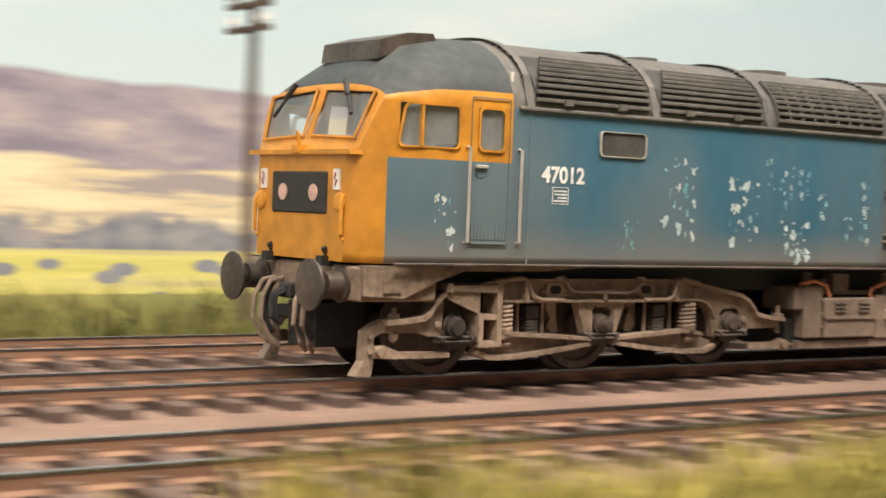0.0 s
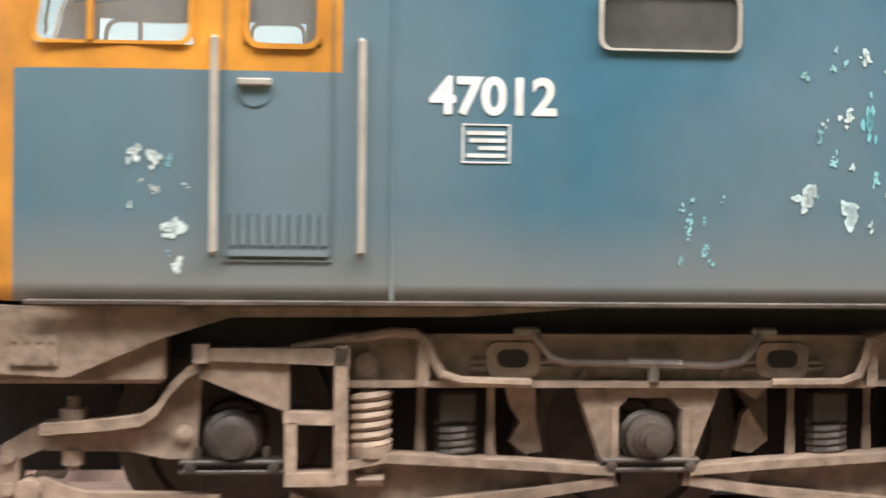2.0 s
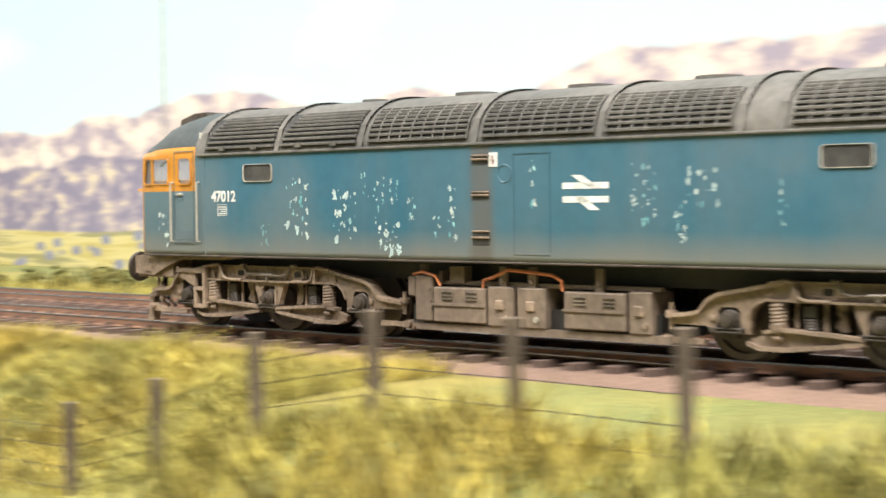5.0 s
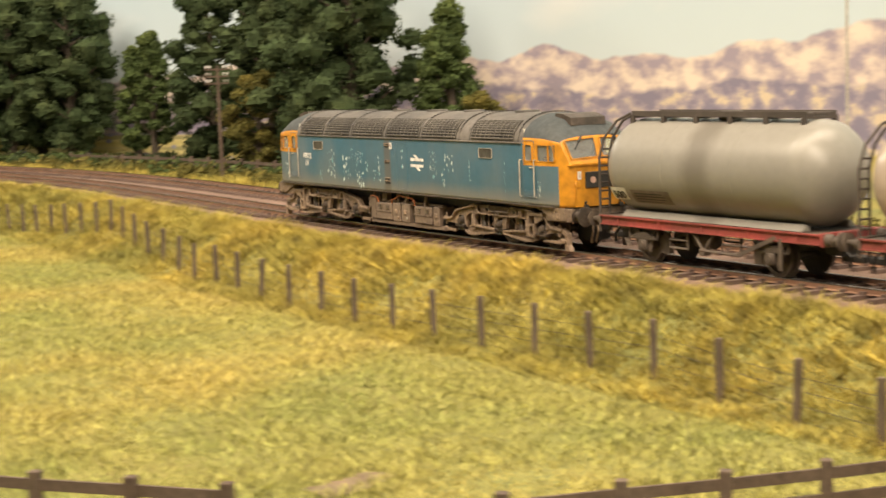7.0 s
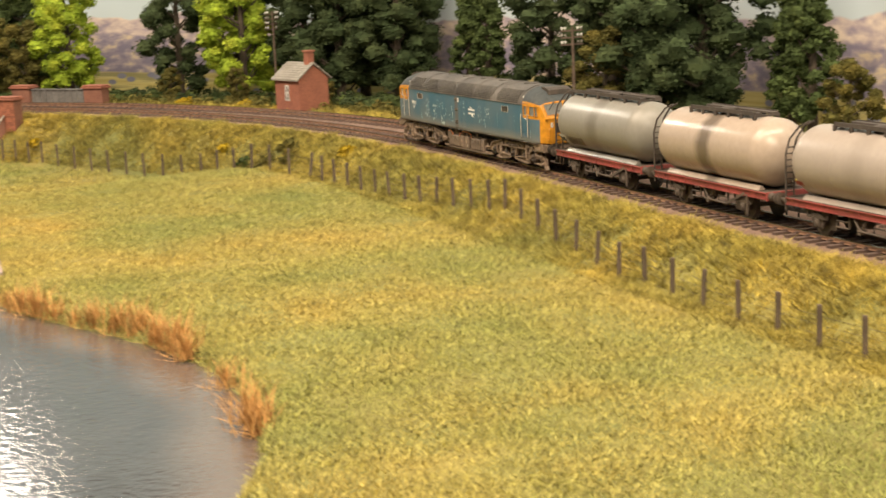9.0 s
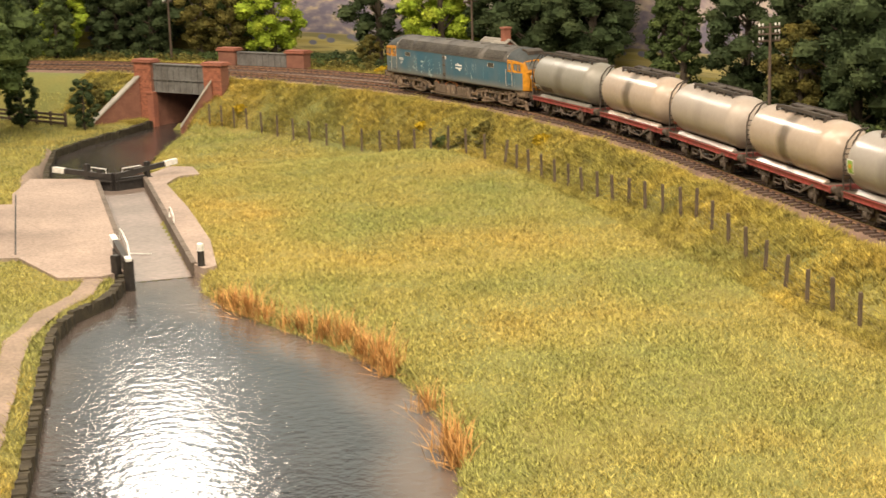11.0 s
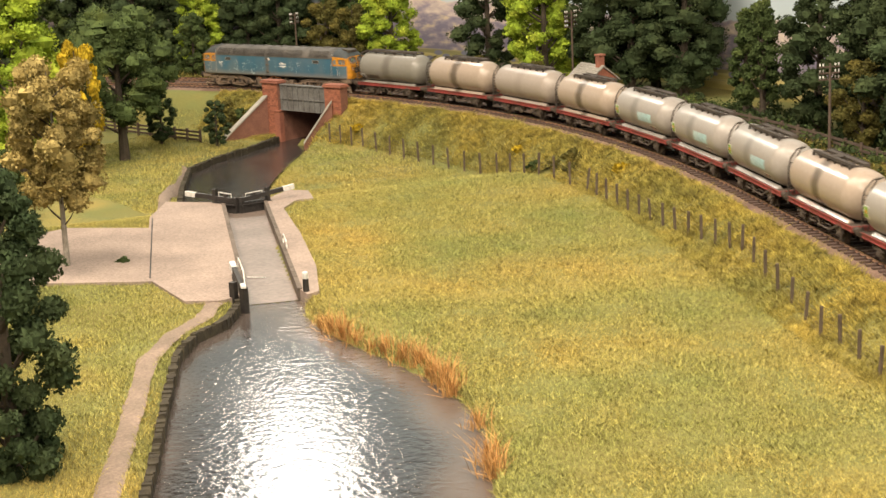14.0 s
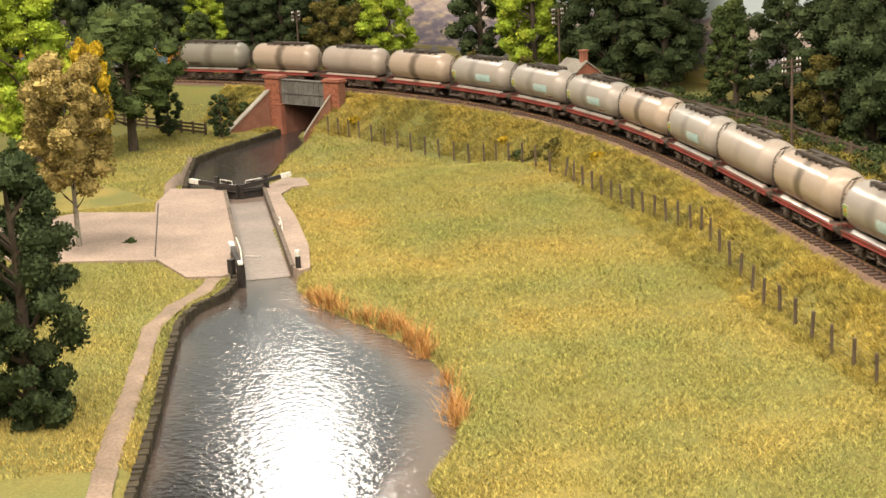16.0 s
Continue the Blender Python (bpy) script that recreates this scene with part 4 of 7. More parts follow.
            part("lifting_eye", bm, [FRAME, CAVITY_SHADE], bg)
        bm = bmesh.new()
        pipe(bm, [(X(25.3), s * 15.6, 13.9), (X(21.5), s * 15.8, 14.6), (X(18.6), s * 15.8, 15.05), (X(17.0), s * 15.8, 15.0), (X(16.1), s * 15.9, 14.5), (X(15.7), s * 16.0, 13.2), (X(15.1), s * 16.0, 12.2), (X(13.8), s * 15.9, 11.75), (X(9), s * 15.8, 11.6)], 0.36, 8)
        pipe(bm, [(X(-8), s * 15.8, 11.6), (X(-13.0), s * 15.9, 11.65), (X(-14.2), s * 15.9, 12.1), (X(-14.7), s * 15.9, 13.2), (X(-15.0), s * 15.9, 14.6), (X(-16.4), s * 15.9, 15.1), (X(-20), s * 15.8, 14.5)], 0.36, 8)
        part("air_pipe", bm, FRAME, bg)
        bm = bmesh.new()
        pipe(bm, [(X(8.9), s * 15.2, 15.2), (X(8.3), s * 15.6, 14.4), (X(7.6), s * 15.7, 13.4), (X(6.6), s * 15.7, 13.05), (X(-4.4), s * 15.7, 12.8), (X(-5.9), s * 15.7, 13.1), (X(-6.7), s * 15.7, 14.0), (X(-7.2), s * 15.4, 15.0)], 0.27, 8)
        rod(bm, (X(2.2), s * 15.7, 13.0), (X(-1.6), s * 15.7, 12.9), 0.4)
        rod(bm, (X(0.4), s * 15.7, 12.9), (X(0.4), s * 15.7, 11.7), 0.42)
        for a in (9.2, -7.6):
            box(bm, X(a) - 0.9, X(a) + 0.9, s * 15.0 - 0.5, s * 15.0 + 0.5, 14.8, 15.4, 0.15)
        part("air_pipe", bm, STEELY, bg, "oily steel pipe with a tee joint")
        # outer step and guard iron
        bm = bmesh.new()
        prism(bm, [(X(43.4), 4.9), (X(43.6), 3.4), (X(40), 3.2), (X(30), 3.2), (X(30), 4.0), (X(39), 4.2), (X(41.6), 5.2)], s * 14.4 - 0.5, s * 14.4 + 0.6, "y")
        rod(bm, (X(42.6), s * 13.2, 4.4), (X(42.6), s * 16.0, 4.4), 0.8, seg=12)
        rod(bm, (X(39.0), s * 14.0, 3.6), (X(32.0), s * 14.0, 3.6), 0.35)
        part("step", bm, FRAME, bg)
        bm = bmesh.new()
        prism(bm, [(X(41.4), 8.8), (X(42.6), 8.4), (X(44.6), 7.2), (X(44.8), 3.0), (X(46.2), 0.8), (X(43.6), 0.7), (X(43.2), 2.8), (X(43.3), 6.4), (X(41.4), 7.2)], s * 13.4 - 1.0, s * 13.4 + 1.2, "y")
        for z in (6.6, 4.4):
            rod(bm, (X(44.0), s * 14.4, z), (X(44.0), s * 15.0, z), 0.45, seg=8)
        part("guard_iron", bm, FRAME, bg)
        bm = bmesh.new()
        rod(bm, (X(39.8), s * 14.4, 5.6), (X(39.8), s * 14.4, 10.6), 0.42)
        rod(bm, (X(39.8), s * 14.4, 8.8), (X(39.8), s * 14.4, 9.8), 0.9)
        rod(bm, (X(39.8), s * 14.4, 6.0), (X(39.8), s * 14.4, 7.0), 0.75)
        part("guard_stem", bm, FRAME, bg)
        bm = bmesh.new()
        rod(bm, (X(-41), s * 14.2, 5.6), (X(-41), s * 14.2, 10.4), 0.45)
        rod(bm, (X(-41), s * 14.2, 8.0), (X(-41), s * 14.2, 9.0), 1.1)
        prism(bm, [(X(-34), 4.0), (X(-40), 4.0), (X(-42.4), 4.6), (X(-44.4), 3.6), (X(-43.6), 2.4), (X(-40), 3.0), (X(-34), 3.0)], s * 13.8 - 0.5, s * 13.8 + 0.5, "y")
        rod(bm, (X(-42.4), s * 12.8, 3.6), (X(-42.4), s * 15.2, 3.6), 0.8, seg=12)
        rod(bm, (X(-44), s * 13.8, 3.5), (X(-47.5), s * 13.8, 3.5), 0.3)
        part("brake_rigging", bm, FRAME, bg)
    return bg


def build_cab_end(e):
    """Buffer beam, hoses, headcode and rails of one end; e = +1 or -1 along x."""
    bm = bmesh.new()
    box(bm, min(e * 108, e * 121.5), max(e * 108, e * 121.5), -16.2, 16.2, 11.6, 16.6, 0.3)
    for s in (-1, 1):
        prism(bm, [(e * 121.4, 16.8), (e * 80, 16.8), (e * 88, 16.2), (e * 103.7, 16.1), (e * 108.5, 14.6), (e * 114.3, 12.1), (e * 121.2, 12.5)], min(s * 15.8, s * 17.0), max(s * 15.8, s * 17.0), "y")
        box(bm, min(e * 114.9, e * 118.0), max(e * 114.9, e * 118.0), s * 17.0 - 0.1, s * 17.0 + 0.22, 12.9, 14.9)
        for q in range(4):
            for z in (13.2, 14.6):
                rod(bm, (e * (115.3 + 0.8 * q), s * 17.1, z), (e * (115.3 + 0.8 * q), s * 17.35, z), 0.16, seg=6)
        rod(bm, (e * 106.0, s * 16.8, 16.2), (e * 106.0, s * 17.3, 16.2), 0.4, seg=10)
    part("buffer_beam", bm, FRAME, LOCO, "dust-brown buffer beam and valance")
    for s in (-1, 1):
        bm = bmesh.new()
        lathe(bm, [(e * 121.3, 2.6), (e * 121.9, 2.6), (e * 122.0, 1.9), (e * 124.6, 1.9), (e * 124.7, 1.0), (e * 126.3, 1.0), (e * 126.4, 3.5), (e * 126.7, 3.75), (e * 127.0, 3.7), (e * 127.2, 2.4), (e * 127.3, 0.5)], (0, s * 11.4, 13.8), "x", 24)
        part("buffer", bm, GRIME, LOCO, "round-headed brown buffer", smooth=True)
    bm = bmesh.new()
    for s, y in ((1, 7), (1, 4.6), (-1, 5.2), (-1, 7.6)):
        y *= s
        pipe(bm, [(e * 121.6, y, 13.8), (e * 123.6, y * 1.02, 13.4), (e * 125.0, y, 11.0), (e * 125.2, y, 7.6), (e * 123.8, y * 0.95, 5.0), (e * 122.4, y * 0.8, 3.6)], 0.4, 7)
    part("brake_hose", bm, FRAME, LOCO, "looped rubber brake hoses")
    bm = bmesh.new()
    for y in (6.0, -6.0):
        pipe(bm, [(e * (121.8 + 2.2 * math.cos(radians(-70 + 140 * i / 11))), y, 9.5 + 4.2 * math.sin(radians(-70 + 140 * i / 11))) for i in range(12)], 0.5, 8)
    part("corrugated_hose", bm, BLACK, LOCO)
    bm = bmesh.new()
    box(bm, min(e * 121, e * 124.4), max(e * 121, e * 124.4), -1.6, 1.6, 11.2, 13.4, 0.3)
    pipe(bm, [(e * 124, 0, 12.4), (e * 126, 0, 11.6), (e * 126.2, 0, 8.6), (e * 124.6, 0, 7.4)], 0.7)
    box(bm, min(e * 112, e * 121), max(e * 112, e * 121), -4.0, 4.0, 4.0, 10.6)
    box(bm, min(e * 118, e * 123.4), max(e * 118, e * 123.4), -3.6, 3.6, 8.4, 10.0)
    part("coupling", bm, BLACK, LOCO, "black coupling hook and drawgear")
    # front face
    bm = bmesh.new()
    box(bm, min(e * 121.8, e * 122.5), max(e * 121.8, e * 122.5), -7.9, 7.9, 23.8, 30.0, 0.25)
    hc = part("headcode_box", bm, BLACK, LOCO, "black headcode panel with two pale marker discs")
    for y in (-4.4, 4.4):
        bm = bmesh.new()
        lathe(bm, [(e * 122.4, 1.25), (e * 122.62, 1.25), (e * 122.66, 0.6)], (0, y, 26.9), "x", 18)
        part("marker_disc", bm, LENS, hc)
    bm = bmesh.new()
    prism(bm, [(-14.8, 32.5), (14.8, 32.5), (14.6, 33.2), (-14.6, 33.2)], min(e * 119.4, e * 122.9), max(e * 119.4, e * 122.9), "x")
    part("cab_ledge", bm, YELLOW, LOCO, "grimy yellow lip under the windscreens")
    for s in (-1, 1):
        bm = bmesh.new()
        pipe(bm, [(e * 121.2, s * 12.2, 26.6), (e * 122.4, s * 12.5, 26.5), (e * 122.7, s * 12.6, 25.6), (e * 122.7, s * 12.6, 21.0), (e * 122.4, s * 12.5, 20.3), (e * 121.2, s * 12.2, 20.2)], 0.32)
        lathe(bm, [(e * 121.6, 1.4), (e * 122.5, 1.4), (e * 122.6, 1.0)], (0, s * 11.4, 25.6), "x", 16)
        part("nose_handrail", bm, YELLOW, LOCO, "yellow nose handrail")
        bm = bmesh.new()
        box(bm, min(e * 122.1, e * 122.5), max(e * 122.1, e * 122.5), s * 10.6 - 0.8, s * 10.6 + 0.8, 27.4, 30.4)
        pl = part("warning_plate", bm, WHITE, LOCO, "white warning plate with red mark")
        bm = bmesh.new()
        pipe(bm, [(e * 122.55, s * 10.6, 29.9), (e * 122.55, s * 10.3, 29.0), (e * 122.55, s * 10.9, 28.8), (e * 122.55, s * 10.5, 28.0)], 0.16, 4)
        part("warning_mark", bm, RED, pl)
        bm = bmesh.new()
        rod(bm, (e * 121.0, s * 8.0, 16.6), (e * 122.6, s * 8.0, 19.0), 0.5)
        box(bm, min(e * 121.4, e * 123.4), max(e * 121.4, e * 123.4), s * 8 - 0.8, s * 8 + 0.8, 16.4, 17.8)
        part("lamp_bracket", bm, BLACK, LOCO)
        # windscreens
        def slope(x, f):
            w, h, zc = section(x)
            return Vector((e * x, s * f * w, zc + (h - zc) * math.sqrt(1 - f ** 2.4) - 0.15))
        corners = [slope(120.85, 0.09), slope(120.85, 0.88), slope(118.65, 0.88), slope(118.65, 0.09)]
        pane("windscreen", corners, GLASS, LOCO, "slightly dusty windscreen glass with pale reflection mixed into its colour")
        bm = bmesh.new()
        ring_frame(bm, [p + Vector((e * 0.25, 0, 0.25)) for p in corners], 0.55, 0.25, (e, 0, 0.6))
        part("windscreen_frame", bm, YELLOW, LOCO)
        bm = bmesh.new()
        a, b = slope(118.4, 0.42), slope(119.9, 0.72)
        rod(bm, a + Vector((e * 0.8, 0, 0.8)), b + Vector((e * 0.8, 0, 0.6)), 0.22, 0.3)
        rod(bm, a + Vector((e * 0.8, 0, 0.9)), a.lerp(b, 0.45) + Vector((e * 0.9, 0, 0.8)), 0.42)
        part("wiper", bm, BLACK, LOCO)
    bm = bmesh.new()
    prism(bm, [(e * 114.4, 47.0), (e * 109, 49.0), (e * 104, 50.4), (e * 104.5, 51.5), (e * 109, 51.3), (e * 114.0, 49.9)], -8.0, 8.0, "y")
    part("roof_hood", bm, GRIME, LOCO, "dark cowl over the cab front")
    bm = bmesh.new()
    rod(bm, (e * 122.4, 0, 33), (e * 123, 0, 36), 0.3)
    box(bm, min(e * 121.6, e * 123.4), max(e * 121.6, e * 123.4), -0.8, 0.8, 32.8, 33.8)
    part("lamp_iron", bm, YELLOW, LOCO)
    # inside of the cab
    bm = bmesh.new()
    box(bm, min(e * 95.8, e * 96.3), max(e * 95.8, e * 96.3), -17, 17, 18, 46)
    box(bm, min(e * 96.4, e * 116), max(e * 96.4, e * 116), -15, 15, 23, 23.5)
    box(bm, min(e * 113, e * 119.4), max(e * 113, e * 119.4), -12.5, 12.5, 23.6, 32.0, 0.6)
    part("cab_interior", bm, CABWALL, LOCO, "pale cab desk and rear bulkhead")
    for y in (-9, 9):
        bm = bmesh.new()
        box(bm, min(e * 102, e * 107), max(e * 102, e * 107), y - 2.6, y + 2.6, 23.5, 28.5, 0.5)
        box(bm, min(e * 101, e * 102.4), max(e * 101, e * 102.4), y - 2.6, y + 2.6, 27.5, 35.0, 0.5)
        part("driver_seat", bm, BLACK, LOCO)
    for s in (-1, 1):
        y = s * 17.9
        for x0, x1, rake in ((106.6, 116.5, 1.0), (98.3, 102.7, 0.0)):
            pts = []
            for px, _, pz in rounded(x0, x1, 34.1, 40.0, 0.8, 0):
                px -= rake * (pz - 34.1) / 5.9 if px > 112 else 0.0
                pts.append((e * px, s * (section(px)[0] + 0.02), pz))
            bm = bmesh.new()
            ring_frame(bm, pts, 0.4, 0.25, (0, s, 0))
            part("window_frame", bm, YELLOW, LOCO)
            pane("cab_window", [(p[0], p[1] - s * 0.3, p[2]) for p in pts], GLASS, LOCO)
        bm = bmesh.new()
        box(bm, min(e * 112.7, e * 113.1), max(e * 112.7, e * 113.1), y - 0.25, y + 0.35, 34.1, 40.1)
        part("window_bar", bm, YELLOW, LOCO)
        # cab door with kick louvre and rails
        y = s * 18.22
        bm = bmesh.new()
        ring_frame(bm, [(e * 97.2, y, 20.0), (e * 104.2, y, 20.0), (e * 104.2, y, 41.6), (e * 97.2, y, 41.6)], 0.18, 0.12, (0, s, 0))
        for i in range(10):
            xx = e * (97.7 + i * 0.66)
            rod(bm, (xx, y, 20.9), (xx, y, 23.0), 0.22, seg=6)
        box(bm, min(e * 97.4, e * 104.0), max(e * 97.4, e * 104.0), y - 0.1, y + s * 0.3, 20.2, 20.6)
        part("cab_door", bm, BODY, LOCO, "blue cab door with ribbed kick plate")
        bm = bmesh.new()
        box(bm, min(e * 101.2, e * 103.4), max(e * 101.2, e * 103.4), y - 0.1, y + s * 0.5, 31.3, 31.8, 0.1)
        dh = part("door_handle", bm, ALLOY, LOCO)
        bm = bmesh.new()
        lathe(bm, [(s * 18.2, 1.15), (s * 18.3, 1.15), (s * 18.31, 0.4)], (e * 102.3, 0, 31.1), "y", 16)
        part("lock_plate", bm, BODY, dh)
        for x in (104.9, 95.3):
            bm = bmesh.new()
            yy = s * 19.0
            pipe(bm, [(e * x, s * 18.1, 34.4), (e * x, yy, 34.3), (e * x, yy, 20.5), (e * x, s * 18.1, 20.4)], 0.27)
            part("door_handrail", bm, ALLOY, LOCO, "bare metal cab handrail")


def build_loco():
    build_shell()
    for e in (1, -1):
        build_bogie(e * 74, e)
        build_cab_end(e)
    # gutter and sill
    for s in (-1, 1):
        bm = bmesh.new()
        box(bm, -95.6, 95.6, min(s * 18.1, s * 18.7), max(s * 18.1, s * 18.7), 40.3, 40.9, 0.15)
        part("gutter", bm, ROOF, LOCO)
        bm = bmesh.new()
        box(bm, -117, 117, min(s * 17.6, s * 18.45), max(s * 17.6, s * 18.3), 16.9, 17.3, 0.1)
        part("sill", bm, GRIME, LOCO)
        for x in (93.2, -93.2):
            bm = bmesh.new()
            box(bm, x - 0.12, x + 0.12, min(s * 18.1, s * 18.28), max(s * 18.1, s * 18.28), 17, 40.5)
            part("panel_joint", bm, BODY, LOCO)
    # roof ribs and grilles
    for x in (93.6, 68.0, 42.0, 10.2, -20.4, -50.5, -58.5, -93.0):
        bm = bmesh.new()
        for k in range(24):
            f0, f1 = -1 + k / 12, -1 + (k + 1) / 12
            q = [roof_at(x - 0.9, f0, 0), roof_at(x + 0.9, f0, 0), roof_at(x + 0.9, f1, 0), roof_at(x - 0.9, f1, 0)]
            o = [roof_at(x - 0.7, f0, 0.5), roof_at(x + 0.7, f0, 0.5), roof_at(x + 0.7, f1, 0.5), roof_at(x - 0.7, f1, 0.5)]
            v = [bm.verts.new(p) for p in q + o]
            for ids in ((4, 5, 6, 7), (0, 1, 5, 4), (2, 3, 7, 6)):
                bm.faces.new([v[i] for i in ids])
        bmesh.ops.remove_doubles(bm, verts=bm.verts[:], dist=0.01)
        part("roof_rib", bm, ROOF, LOCO)
    spans = [(92.4, 69.2, 0), (66.8, 43.4, 0), (39.6, 12.2, 1), (8.2, -19.0, 1), (-21.8, -48.6, 1), (-60.5, -90.5, 1)]
    fr = [0.994, 0.978, 0.955, 0.926, 0.893, 0.858, 0.82, 0.78, 0.74]
    for s in (-1, 1):
        for xa, xb, kind in spans:
            # black sheet on the closed roof stands in for shade between the louvres
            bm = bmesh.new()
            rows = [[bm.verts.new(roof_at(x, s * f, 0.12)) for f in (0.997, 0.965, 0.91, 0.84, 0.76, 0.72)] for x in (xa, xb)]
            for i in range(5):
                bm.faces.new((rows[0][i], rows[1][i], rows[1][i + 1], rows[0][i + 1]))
            g = part("roof_grille", bm, BLACK, LOCO, "louvred roof grille over a sheet painted black for shade")
            lean = 4.0 if xa == 92.4 or xa == 66.8 else 0.0
            for f in fr:
                bm = bmesh.new()
                cut = lean * (0.994 - f) / 0.254
                rod(bm, roof_at(xa - cut, s * f, 0.32), roof_at(xb, s * f, 0.32), 0.34, seg=5)
                part("louvre", bm, ROOF, g)
            if kind:
                n = 9
                for i in range(n + 1):
                    bm = bmesh.new()
                    x = xa + (xb - xa) * i / n
                    pipe(bm, [roof_at(x, s * f, 0.5) for f in (0.997, 0.93, 0.85, 0.735)], 0.2, 4)
                    part("grille_bar", bm, ROOF, g)
            else:
                for x in (xa - 6, xa - 17):
                    bm = bmesh.new()
                    p = roof_at(x, s * 0.995, 0.5)
                    box(bm, x - 0.8, x + 0.8, min(p.y, p.y + s * 0.5), max(p.y, p.y + s * 0.5), p.z - 0.6, p.z + 0.4)
                    part("catch", bm, ROOF, g)
    for x, r in ((55, 3.0), (25, 4.6), (-5, 4.6), (-35, 4.6), (-74, 5.0)):
        bm = bmesh.new()
        lathe(bm, [(51.4, r), (52.3, r), (52.4, r - 0.8), (52.1, r - 1.0), (52.1, 0.6)], (x, 0, 0), "z", 20)
        part("roof_fan", bm, ROOF, LOCO, smooth=True)
    # body side fittings
    rnd = random.Random(11)
    for s in (-1, 1):
        y = s * 18.22
        k = 1 if s > 0 else -1
        for xc in (74.6, -70.6):
            pts = rounded(k * xc - 4.6, k * xc + 4.6, 34.3, 38.0, 0.7, y)
            bm = bmesh.new()
            ring_frame(bm, pts, 0.32, 0.3, (0, s, 0))
            win = part("body_window", bm, ALLOY, LOCO, "small oblong window in bare metal rim")
            bm = bmesh.new()
            prism(bm, [(p[0], p[2]) for p in pts], min(y, y + s * 0.06), max(y, y + s * 0.06), "y")
            part("dark_pane", bm, RUBBER, win)
        for z0, z1 in ((36.6, 38.2), (29.6, 31.0), (20.6, 23.2)):
            # proud black plate painted as the shade inside a step hollow
            bm = bmesh.new()
            box(bm, k * 8.7 - 2.1, k * 8.7 + 2.1, min(y - s * 0.05, y + s * 0.1), max(y - s * 0.05, y + s * 0.1), z0, z1)
            st = part("step_recess", bm, BLACK, LOCO)
            bm = bmesh.new()
            box(bm, k * 8.7 - 2.3, k * 8.7 + 2.3, min(y, y + s * 0.45), max(y, y + s * 0.45), (z0 + z1) / 2 - 0.1, (z0 + z1) / 2 + 0.35, 0.1)
            box(bm, k * 8.7 - 2.3, k * 8.7 + 2.3, min(y, y + s * 0.35), max(y, y + s * 0.35), z1 - 0.1, z1 + 0.25, 0.1)
            part("tread", bm, FRAME, st)
        bm = bmesh.new()
        box(bm, k * 5.4 - 1.1, k * 5.4 + 1.1, min(y, y + s * 0.12), max(y, y + s * 0.12), 36.0, 38.8)
        wp = part("warning_plate", bm, WHITE, LOCO, "white warning plate with red mark")
        bm = bmesh.new()
        pipe(bm, [(k * 5.4, y + s * 0.15, 38.3), (k * 5.7, y + s * 0.15, 37.4), (k * 5.2, y + s * 0.15, 37.2), (k * 5.4, y + s * 0.15, 36.5)], 0.14, 4)
        part("warning_mark", bm, RED, wp)
        bm = bmesh.new()
        ring_frame(bm, [(k * 0.2, y, 19.0), (k * -8.6, y, 19.0), (k * -8.6, y, 38.4), (k * 0.2, y, 38.4)], 0.22, 0.12, (0, s, 0))
        part("access_panel", bm, BODY, LOCO)
        bm = bmesh.new()
        pipe(bm, [(k * 2.6 + 1.7 * math.cos(2 * math.pi * i / 20), y, 34.6 + 1.7 * math.sin(2 * math.pi * i / 20)) for i in range(21)], 0.13, 4)
        part("filler_ring", bm, BODY, LOCO)
        # arrow emblem as plain bars
        bm = bmesh.new()
        ya, yb = min(y, y + s * 0.05), max(y, y + s * 0.05)
        for z in (32.0, 29.4):
            prism(bm, [(-22.3, z - 0.6), (-11.6, z - 0.6), (-11.6, z + 0.6), (-22.3, z + 0.6)], ya, yb, "y")
        for pts in (((-20.2, 34.0), (-17.8, 34.0), (-13.8, 31.6), (-16.2, 31.6)), ((-19.8, 29.9), (-17.4, 29.9), (-13.6, 27.4), (-16.0, 27.4))):
            prism(bm, [(-33.9 - p[0] if s > 0 else p[0], p[1]) for p in pts], ya, yb, "y")
        part("white_emblem", bm, WHITE, LOCO, "white barred emblem on the bodyside")
        if s > 0:
            letters("47012", 3.4, (86.5, y + 0.03, 29.8), LOCO, WHITE, "running_number", "white running number 47012")
            bm = bmesh.new()
            ring_frame(bm, [(85.5, y, 26.6), (88.5, y, 26.6), (88.5, y, 29.0), (85.5, y, 29.0)], 0.16, 0.06, (0, 1, 0))
            dp = part("data_panel", bm, WHITE, LOCO, "small white data panel with unreadable lines")
            bm = bmesh.new()
            for z, w in ((28.5, 1.3), (28.0, 1.2), (27.5, 0.9), (27.0, 1.3)):
                box(bm, 85.7, 85.7 + 2 * w, y - 0.02, y + 0.05, z - 0.13, z + 0.13)
            part("panel_line", bm, WHITE, dp)
